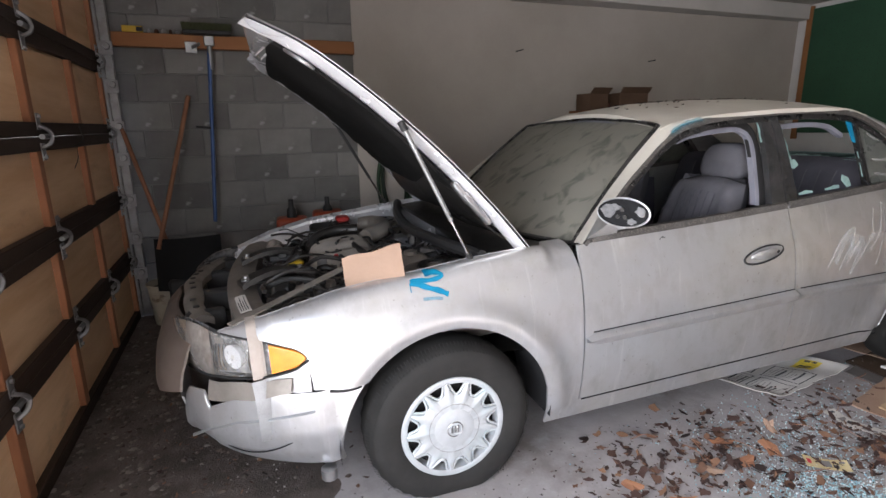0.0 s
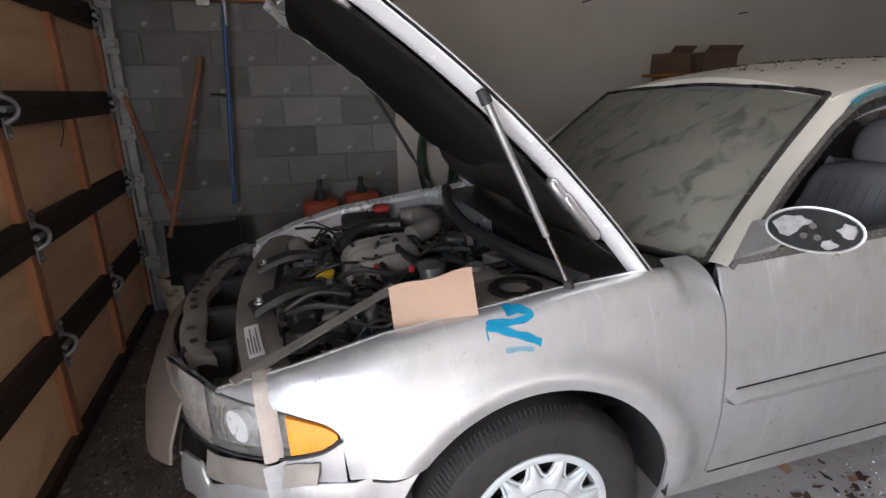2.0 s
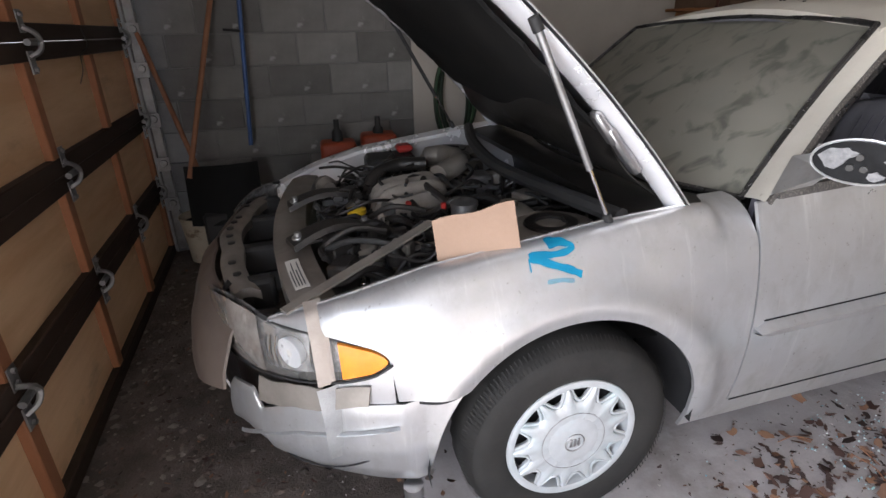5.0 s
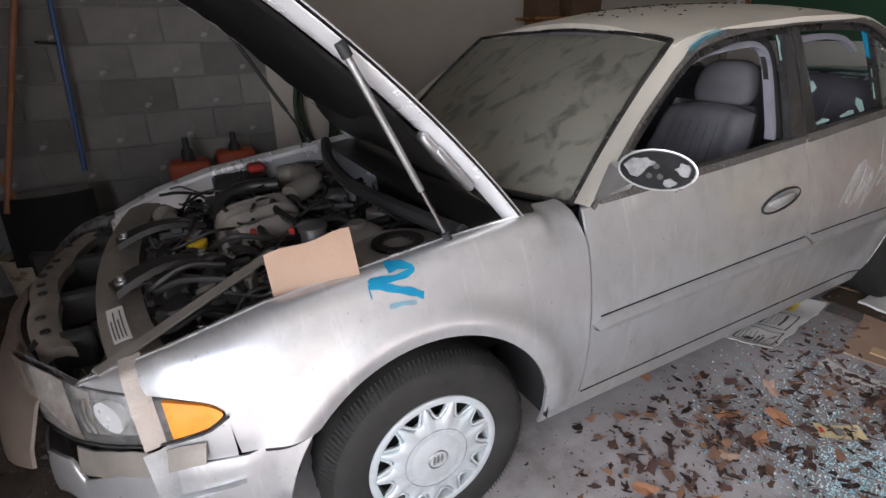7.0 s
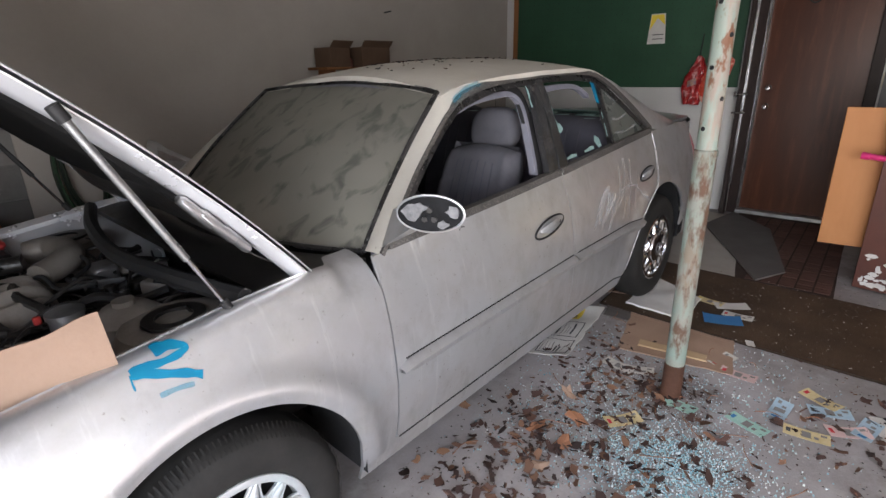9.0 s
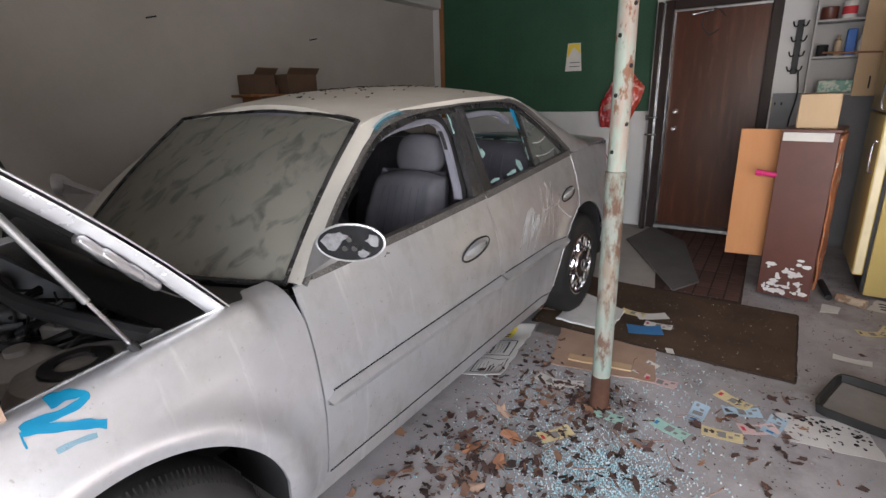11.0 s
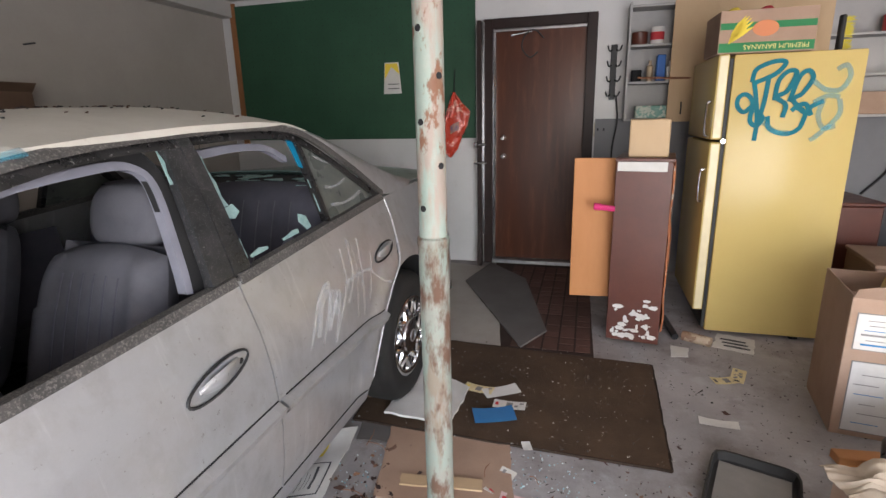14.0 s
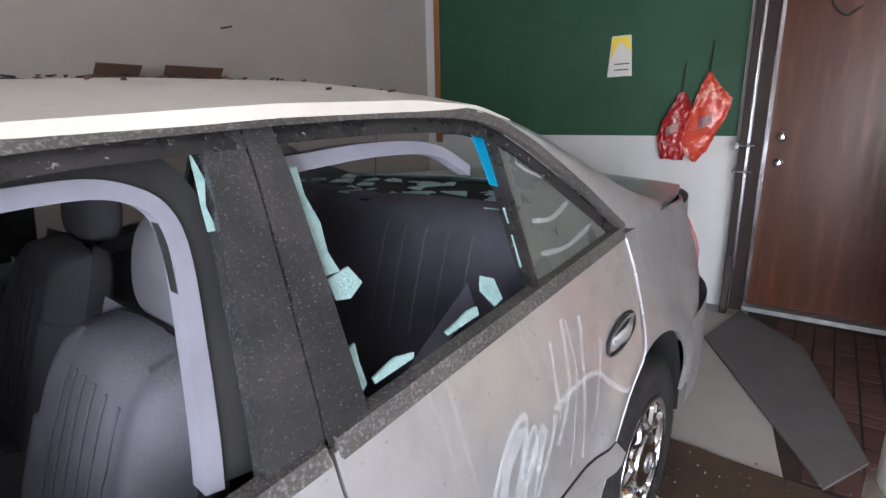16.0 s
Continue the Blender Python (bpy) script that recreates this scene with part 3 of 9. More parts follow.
for z in (0.35, 0.62, 0.9, 1.2, 1.42, 1.7, 1.95):
    bm = bmesh.new()
    box(bm, (-0.03, -0.012, z - 0.045), (0.045, -0.002, z + 0.045), 0.002)
    lathe(bm, [(0.02, -0.03), (0.024, -0.02), (0.01, -0.008), (0.01, 0.0)], 10, "y", (0.01, 0, z + 0.01))
    part("roller_bracket", bm, M["galv"], track)

# brown board fixed along the block wall
bm = bmesh.new()
box(bm, (-0.62, 4.36, 1.975), (1.13, 4.43, 2.07), 0.004)
single("shelf_ledger", bm, M["board"], "brown stained wooden board fixed along the block wall", "board", kind="structure")

# post
post = empty("support_post", pose(2.635, 1.05, floor_z(2.63)), "round steel post with flaking green paint and rust", "post")
bm = bmesh.new()
lathe(bm, [(0.042, 0.0), (0.042, 0.3), (0.042, 1.1), (0.0445, 1.105), (0.0445, 1.125), (0.04, 1.13)], 24)
part("lower_tube", bm, M["post_low"], post, "rust-eaten lower tube")
bm = bmesh.new()
lathe(bm, [(0.0385, 1.1), (0.0385, CEIL)], 24)
part("upper_tube", bm, M["post"], post)
bm = bmesh.new()
lathe(bm, [(0.054, 0.0), (0.05, 0.01), (0.0445, 0.02), (0.0435, 0.12), (0.0425, 0.17)], 24)
part("base_collar", bm, M["rust"], post, "rusted through base")
for i in range(13):
    z = 1.21 + i * 0.111
    a = radians(157 if i % 2 == 0 else 237)
    d = Vector((math.cos(a), math.sin(a), 0))
    bm = bmesh.new()
    tube(bm, [Vector((0, 0, z)) + d * 0.034, Vector((0, 0, z)) + d * 0.0392], 0.0088, 12)
    part("peg_hole", bm, M["inner_dark"], post, "dark round adjusting hole", smooth=False)

# ---- the car ----
# local axes: x from the front hub to the tail, y from the near flank to the far one, z up
CAR = pose(0.86, 1.60, -0.03, 0, 0, -2.5) @ pose(0, 0, 0, 0, -2.0, 0)
car = empty("sedan_car", CAR, "dusty abandoned silver four-door sedan with broken windows and raised bonnet", "car")
WID = 1.80
HUB, ARCH = 0.304, 0.415
R_HUB = (2.772, 0.325)


def plan(u):
    """How far the flank is drawn in towards nose and tail."""
    if u < -0.35:
        k = min(1, (-0.35 - u) / 0.66)
        return 0.75 * (1 - math.sqrt(max(0, 1 - k * k)))
    if u > 3.15:
        k = min(1, (u - 3.15) / 0.78)
        return 0.6 * (1 - math.sqrt(max(0, 1 - k ** 2.3)))
    return 0.0


SECTION = ((0.15, 0.07), (0.26, 0.04), (0.4, 0.012), (0.52, 0.0), (0.62, 0.002), (0.72, 0.01), (0.82, 0.028), (0.9, 0.055), (0.97, 0.08),
           (1.04, 0.1), (1.2, 0.165), (1.33, 0.222), (1.4, 0.262), (1.44, 0.31))


def side(u, w):
    """Distance of the near flank from the outermost plane."""
    s = lerp(SECTION, w) + plan(u)
    for hu in (0.0, R_HUB[0]):
        d = math.hypot(u - hu, w - HUB)
        s -= 0.022 * math.exp(-((d - 0.462) / 0.048) ** 2) * min(1.0, max(0.0, (w - 0.2) / 0.12))
    return s


def both(make):
    """Runs a builder for the near and the far flank."""
    for far in (False, True):
        make((lambda p: Vector((p[0], WID - p[1], p[2]))) if far else (lambda p: Vector(p)), far)


def flank(name, u0, u1, low, high, nu, nw, material, label="", top=None, parent=None, thick=0.012, off=0.0):
    """A body panel on the flank between two lines; top(u) = (inner y, height) rolls its upper edge inwards."""
    def make(f, far):
        def at(s, t):
            u = u0 + (u1 - u0) * s
            lo, hi = low(u), high(u)
            if top is None:
                w = lo + (hi - lo) * t
                return f((u, side(u, w) + off, w))
            roll = min(0.11, hi - lo)
            if t < 0.6:
                w = lo + (hi - roll - lo) * t / 0.6
                return f((u, side(u, w) + off, w))
            a = (t - 0.6) / 0.4 * math.pi / 2
            w = hi - roll + roll * math.sin(a)
            s0 = side(u, min(w, hi - roll * 0.5))
            return f((u, s0 + (top(u) - s0) * (1 - math.cos(a)) + off, w))
        bm = bmesh.new()
        sheet(bm, at, nu, nw, thick, (0, -1 if far else 1, 0))
        part(name, bm, material, parent or car, label)
    both(make)


PAINT = M["carpaint"]


def arch_line(hu, hw, base):
    return lambda u: hw + math.sqrt(ARCH ** 2 - (u - hu) ** 2) if abs(u - hu) < ARCH else base


def hood_edge(u):
    return lerp(((-0.86, 0.27), (-0.79, 0.2), (-0.6, 0.135), (-0.36, 0.125), (0.1, 0.125), (0.435, 0.115), (0.47, 0.185), (0.6, 0.19)), u)


def fender_top(u):
    return lerp(((-0.86, 0.755), (-0.79, 0.775), (-0.6, 0.835), (-0.365, 0.888), (0.13, 0.938), (0.4, 0.955), (0.46, 0.95), (0.6, 0.947)), u)


def lamp_top(u):
    return lerp(((-1.0, 0.735), (-0.95, 0.765), (-0.9, 0.785), (-0.84, 0.785), (-0.79, 0.768), (-0.67, 0.757), (-0.595, 0.745), (-0.545, 0.733), (-0.525, 0.724), (-0.51, 0.712), (-0.503, 0.7)), u)


def lamp_low(u):
    return lerp(((-1.0, 0.625), (-0.93, 0.6), (-0.84, 0.606), (-0.7, 0.628), (-0.615, 0.645), (-0.545, 0.666), (-0.52, 0.682), (-0.503, 0.699)), u)


belt = lambda u: lerp(((0.5, 0.945), (0.62, 0.95), (1.7, 0.99), (2.7, 1.04), (3.2, 1.045), (3.9, 0.99)), u)

# front fender in one pressing: over the lamp, behind it, over the arch
front_arch = arch_line(0, HUB, 0.58)


def fender_low(u):
    if u < -0.5:
        return lamp_top(u) + 0.003 + 0.005 * max(0.0, min(1.0, (-0.545 - u) / 0.1))
    if u < -ARCH:
        return 0.58
    if u < ARCH:
        return max(front_arch(u), 0.58 if u < 0 else 0.27)
    return 0.27


flank("fender", -0.785, 0.565, fender_low, fender_top, 110, 22, PAINT, top=hood_edge)
flank("fender_skirt", -0.64, -0.498, lambda u: 0.575, lambda u: lamp_low(u) - 0.012, 10, 4, PAINT)

flank("panel_gap", -0.52, -0.33, lambda u: 0.562, lambda u: 0.59, 10, 2, M["inner_dark"], off=0.014)
flank("rocker", 0.42, 2.36, lambda u: 0.2, lambda u: 0.285, 30, 3, PAINT, off=0.006)
flank("front_door_panel", 0.571, 1.70, lambda u: 0.29, belt, 36, 18, PAINT)
rear_arch = arch_line(R_HUB[0], R_HUB[1], 0.29)


def rear_door_edge(w):
    """The rear door's trailing edge, cut round the wheel arch."""
    return lerp(((0.2, 2.36), (0.4, 2.40), (0.55, 2.47), (0.7, 2.62), (0.84, 2.74), (0.95, 2.77), (1.05, 2.76)), w)


def rear_door(f, far):
    bm = bmesh.new()

    def at(s, t):
        w = 0.29 + t * (0.72)
        u = 1.706 + s * (rear_door_edge(w) - 1.706)
        w = 0.29 + t * (belt(u) - 0.29)
        return f((u, side(u, w), w))
    sheet(bm, at, 36, 18, 0.012, (0, -1 if far else 1, 0))
    rd = part("rear_door_panel", bm, PAINT, car)
    # A pale tube draws the highlight along the trailing edge.
    bm = bmesh.new()
    tube(bm, [f((rear_door_edge(w), side(rear_door_edge(w), w) - 0.001, w)) for w in np.linspace(0.3, 1.03, 30)], 0.0035, 5)
    part("door_edge", bm, M["bright_paint"], rd, "pale line drawn as the highlight on the rear door's edge")


both(rear_door)


def quarter(f, far):
    bm = bmesh.new()

    def at(s, t):
        w = 0.30 + t * 0.75
        u = rear_door_edge(w) + 0.006 + s * (3.86 - rear_door_edge(w))
        lo = max(rear_arch(u), 0.3) if u < R_HUB[0] + ARCH else 0.42
        w = max(lo, 0.30 + t * (belt(u) - 0.3))
        return f((u, side(u, w), w))
    sheet(bm, at, 50, 24, 0.012, (0, -1 if far else 1, 0))
    part("quarter_panel", bm, PAINT, car)


both(quarter)

# rubbing strip along the doors
for a, b in ((0.58, 1.698), (1.71, 2.44)):
    def strip(f, far, a=a, b=b):
        bm = bmesh.new()
        ring = []
        for i in range(25):
            u = a + (b - a) * i / 24
            h = 0.029 * min(1, ((u - a + 0.004) / 0.06) ** 0.5) if a < 1 else 0.029
            w = lerp(((0.58, 0.569), (1.7, 0.584), (2.44, 0.578)), u)
            ring.append([f((u, side(u, w + dw * h) - dv, w + dw * h)) for dw, dv in ((-1, -0.003), (-0.8, 0.012), (-0.2, 0.028), (0.35, 0.031), (0.85, 0.01), (1, -0.003))])
        loft(bm, ring, False, False)
        part("rubbing_strip", bm, PAINT, car, "body-coloured rubbing strip")
        bm = bmesh.new()
        tube(bm, [f((u, side(u, w) - 0.0015, w)) for u, w in ((u, lerp(((0.58, 0.569), (1.7, 0.584), (2.44, 0.578)), u) + 0.029) for u in np.linspace(a + 0.03, b, 18))], 0.0028, 5)
        part("strip_seam", bm, M["inner_dark"], car)
        bm = bmesh.new()
        tube(bm, [f((u, side(u, 0.288) + 0.001, 0.288)) for u in np.linspace(a, min(b, 2.34), 14)], 0.0045, 5)
        part("sill_seam", bm, M["inner_dark"], car)
    both(strip)


# greenhouse
WIN = ((0.64, 0.955), (0.80, 1.092), (0.95, 1.203), (1.08, 1.285), (1.2, 1.337), (1.45, 1.378), (1.7, 1.387), (2.0, 1.386), (2.25, 1.365), (2.38, 1.305), (2.56, 1.175), (2.72, 1.05))


def ribbon(name, pts, width, material, off=0.0, thick=0.012, label="", smooth=True, parent=None):
    """A strip that lies on the flank along a line of (x, z)."""
    def make(f, far):
        bm = bmesh.new()
        line = curve([(p[0], 0, p[1]) for p in pts], 6)
        rings = []
        for i, p in enumerate(line):
            d = (line[min(i + 1, len(line) - 1)] - line[max(0, i - 1)]).normalized()
            n = Vector((-d.z, 0, d.x))
            wd = width(i / (len(line) - 1)) if callable(width) else width
            a, b = p - n * wd / 2, p + n * wd / 2
            rings.append([f((a.x, side(a.x, a.z) + off, a.z)), f((b.x, side(b.x, b.z) + off, b.z)),
                          f((b.x, side(b.x, b.z) + off + thick, b.z)), f((a.x, side(a.x, a.z) + off + thick, a.z))])
        loft(bm, rings, True, True)
        part(name, bm, material, parent or car, label)
    both(make)


ribbon("window_frame", [(p[0], p[1]) for p in WIN], 0.03, M["dust_trim"], 0.004, 0.03, "black window surround under dust")
ribbon("drip_moulding", [(0.605, 0.945), (0.82, 1.132), (0.983, 1.245), (1.09, 1.312), (1.22, 1.37), (1.45, 1.4), (1.72, 1.41), (2.02, 1.41), (2.27, 1.39), (2.42, 1.325), (2.6, 1.195), (2.76, 1.06)],
       lambda t: 0.013 + 0.013 * min(1.0, max(0.0, (t - 0.25) / 0.12)), M["dust_band"], -0.008, 0.02, "dusty black drip moulding")
ribbon("belt_moulding", [(0.64, 0.965), (1.2, 0.978), (1.694, 0.996)], 0.026, M["dust_band"], -0.008, 0.03, "dusty black window ledge strip")
ribbon("rear_belt_moulding", [(1.712, 0.996), (2.2, 1.022), (2.74, 1.05)], 0.03, M["dust_band"], -0.008, 0.03, "dusty black window ledge strip")
ribbon("b_pillar_cover", [(1.655, 0.99), (1.685, 1.2), (1.715, 1.4)], lambda t: 0.085 - 0.03 * t, M["pillar_plastic"], 0.004, 0.03, "scuffed black pillar cover")
ribbon("rear_b_pillar", [(1.737, 1.0), (1.752, 1.2), (1.768, 1.4)], lambda t: 0.072 - 0.028 * t, M["pillar_plastic"], 0.0, 0.03, "scuffed black pillar cover")
ribbon("quarter_divider", [(2.265, 1.04), (2.28, 1.2), (2.3, 1.36)], 0.022, M["dust_trim"], 0.004, 0.03, "black quarter-light bar")
ribbon("front_window_reveal", [(1.2, 1.3), (1.3, 1.328), (1.5, 1.345), (1.59, 1.335), (1.628, 1.285), (1.606, 1.15), (1.572, 1.0)], lambda t: 0.003 + 0.019 * min(1.0, t * 3.5), M["grey_trim"], 0.045, 0.03, "pale grey door seal trim")
ribbon("front_inner_seal", [(1.2, 1.35), (1.45, 1.362), (1.6, 1.362), (1.645, 1.3), (1.628, 1.15), (1.598, 1.0)], 0.06, M["black"], 0.05, 0.02, "black inner window seal")
ribbon("rear_window_reveal", [(1.81, 1.34), (2.0, 1.345), (2.15, 1.33), (2.235, 1.28)], 0.024, M["grey_trim"], 0.045, 0.03, "pale grey door seal trim")


def quarter_glass(f, far):
    bm = bmesh.new()

    def at(s, t):
        w = 1.045 + t * 0.31
        u = lerp(((1.03, 2.265), (1.35, 2.3)), w) + s * (lerp(((1.04, 2.735), (1.175, 2.56), (1.305, 2.38), (1.36, 2.305)), w) - lerp(((1.03, 2.265), (1.35, 2.3)), w))
        return f((u, side(u, w) + 0.014, w))
    sheet(bm, at, 6, 6, 0.004, (0, -1 if far else 1, 0))
    part("quarter_glass", bm, M["glass_tint"], car, "dusty quarter-light glass")


both(quarter_glass)


# C pillar and roof
def roof_w(u, v):
    """Roof and rear-screen crown height."""
    k = 1 - ((v - 0.9) / 0.64) ** 2
    e = lerp(((1.05, 1.35), (1.12, 1.376), (1.25, 1.405), (1.5, 1.42), (1.8, 1.428), (2.1, 1.425), (2.3, 1.408), (2.45, 1.365), (2.6, 1.31)), u)
    return e + 0.07 * max(0, k) * lerp(((1.05, 0.7), (1.5, 1.0), (2.45, 0.9)), u)


bm = bmesh.new()


def roof_at(s, t):
    v = 0.262 + t * (WID - 0.524)
    bow = 1 - ((v - 0.9) / 0.64) ** 2
    u0, u1 = 1.105 + 0.075 * bow, 2.42 + 0.12 * bow
    u = u0 + s * (u1 - u0)
    return Vector((u, v, roof_w(u, v)))


sheet(bm, roof_at, 30, 24, 0.02)
part("roof", bm, M["roofpaint"], car, "dusty roof with leaf litter")


def c_pillar(f, far):
    bm = bmesh.new()
    top = curve([(2.3, 0, 1.41), (2.47, 0, 1.355), (2.66, 0, 1.265), (2.92, 0, 1.14), (3.18, 0, 1.055)], 6)
    low = curve([(2.26, 0, 1.39), (2.42, 0, 1.325), (2.6, 0, 1.195), (2.76, 0, 1.06), (2.95, 0, 1.043)], 6)
    rings = []
    for a, b in zip(top, low):
        sa = side(a.x, a.z) + 0.02
        rings.append([f((b.x, side(b.x, b.z) - 0.004, b.z)), f(((a.x + b.x) / 2, side((a.x + b.x) / 2, (a.z + b.z) / 2) - 0.008, (a.z + b.z) / 2)), f((a.x, sa, a.z)), f((a.x + 0.01, sa + 0.05, a.z + 0.006))])
    loft(bm, rings, False, False)
    part("c_pillar", bm, PAINT, car)


both(c_pillar)

# windscreen and rear window
bm = bmesh.new()


def screen(s, t):
    bow = 1 - ((t - 0.5) * 2) ** 2
    low = Vector((0.615 - 0.2 * bow, 0.17 + t * (WID - 0.34), 0.925 + 0.01 * bow))
    high = Vector((1.118 + 0.075 * bow, 0.285 + t * (WID - 0.57), 1.378 + 0.035 * bow))
    p = low.lerp(high, s)
    return p + Vector((-0.35, 0, 0.4)) * 0.035 * 4 * s * (1 - s)


sheet(bm, screen, 20, 30, 0.005, (0.6, 0, -0.6))
part("windscreen", bm, M["glass_dusty"], car, "windscreen thick with dust and smears")
bm = bmesh.new()
edge = [screen(0, k / 20) for k in range(21)] + [screen(k / 12, 1) for k in range(1, 13)] + [screen(1, 1 - k / 20) for k in range(1, 21)] + [screen(1 - k / 12, 0) for k in range(1, 13)]
tube(bm, [p + Vector((-0.003, 0, 0.004)) for p in edge], 0.011, 6)
part("screen_seal", bm, M["dust_trim"], car)


def a_pillar(f, far):
    """Painted pillar between the windscreen's edge and the drip moulding, run into the roof's corner."""
    outer = curve([(0.59, 0, 0.95), (0.82, 0, 1.142), (0.983, 0, 1.255), (1.09, 0, 1.322), (1.22, 0, 1.378), (1.34, 0, 1.398)], 6)
    rings = []
    for i, p in enumerate(outer):
        k = i / (len(outer) - 1)
        a = screen(min(1.0, k * 1.22), 0.0) + Vector((0.0, 0.004, 0.004))
        if k > 0.82:
            a = a.lerp(Vector((1.3, 0.3, roof_w(1.3, 0.3) + 0.002)), (k - 0.82) / 0.18)
        b = Vector((p.x, side(p.x, p.z) - 0.006, p.z))
        rings.append([f(a.lerp(b, q) + Vector((-0.3, -0.55, 0.5)) * 0.05 * q * (1 - q)) for q in (0, 0.2, 0.4, 0.6, 0.8, 1.0)])
    bm = bmesh.new()
    loft(bm, rings, False, False)
    part("a_pillar", bm, M["roofpaint"], car, "dusty silver windscreen pillar")


both(a_pillar)
bm = bmesh.new()


def back_screen(s, t):
    bow = 1 - ((t - 0.5) * 2) ** 2
    low = Vector((3.02 + 0.12 * bow, 0.25 + t * (WID - 0.5), 1.075 + 0.012 * bow))
    high = Vector((2.39 + 0.085 * bow, 0.33 + t * (WID - 0.66), 1.365 + 0.05 * bow))
    return low.lerp(high, s)


sheet(bm, lambda s, t: back_screen(0.0 + 0.08 * s, t), 2, 20, 0.006)
part("rear_screen_lower", bm, M["glass_shard"], car, "remains of the shattered rear screen")

# tail: boot lid, rear panel, bumper
bm = bmesh.new()
sheet(bm, lambda s, t: Vector((3.06 + 0.1 * (1 - (2 * t - 1) ** 2) * (1 - s) + 0.78 * s - 0.06 * s * (2 * t - 1) ** 2, 0.13 + 0.1 * s * s + t * (WID - 0.26 - 0.2 * s * s), 1.05 - 0.03 * s ** 2 + 0.03 * (1 - (2 * t - 1) ** 2))), 16, 20, 0.02)
part("boot_lid", bm, PAINT, car)


def tail_loft(name, w0, w1, grow, material, u_add=0.0, n=40, label=""):
    bm = bmesh.new()

    def at(s, t):
        a = -math.pi / 2 + s * math.pi
        u = 3.2 + (0.70 + u_add) * abs(math.cos(a)) ** 0.7
        v = 0.9 + (0.9 + grow) * (1 if a > 0 else -1) * abs(math.sin(a)) ** 0.6
        w = w0 + (w1 - w0) * t
        return Vector((u + 0.02 * math.sin(t * math.pi), v, w))
    sheet(bm, at, n, 6, 0.0)
    part(name, bm, material, car, label)


tail_loft("rear_panel", 0.6, 1.02, -0.1, PAINT)
tail_loft("rear_bumper", 0.3, 0.64, 0.0, PAINT, 0.06)


def tail_lamp(f, far):
    bm = bmesh.new()

    def at(s, t):
        u = 3.5 + s * 0.3
        w = 0.75 + t * 0.2 - 0.03 * s
        return f((u, side(u, w) - 0.012 * math.sin(math.pi * t) - 0.002, w))
    sheet(bm, at, 8, 6, 0.03, (0, -1 if far else 1, 0))
    part("tail_lamp", bm, mat("red_lamp_lens" + (".far" if far else ""), (0.25, 0.015, 0.015), (0.2, 0.2, 0.2), 0.15, scale=8), car, "red and clear tail lamp")


both(tail_lamp)


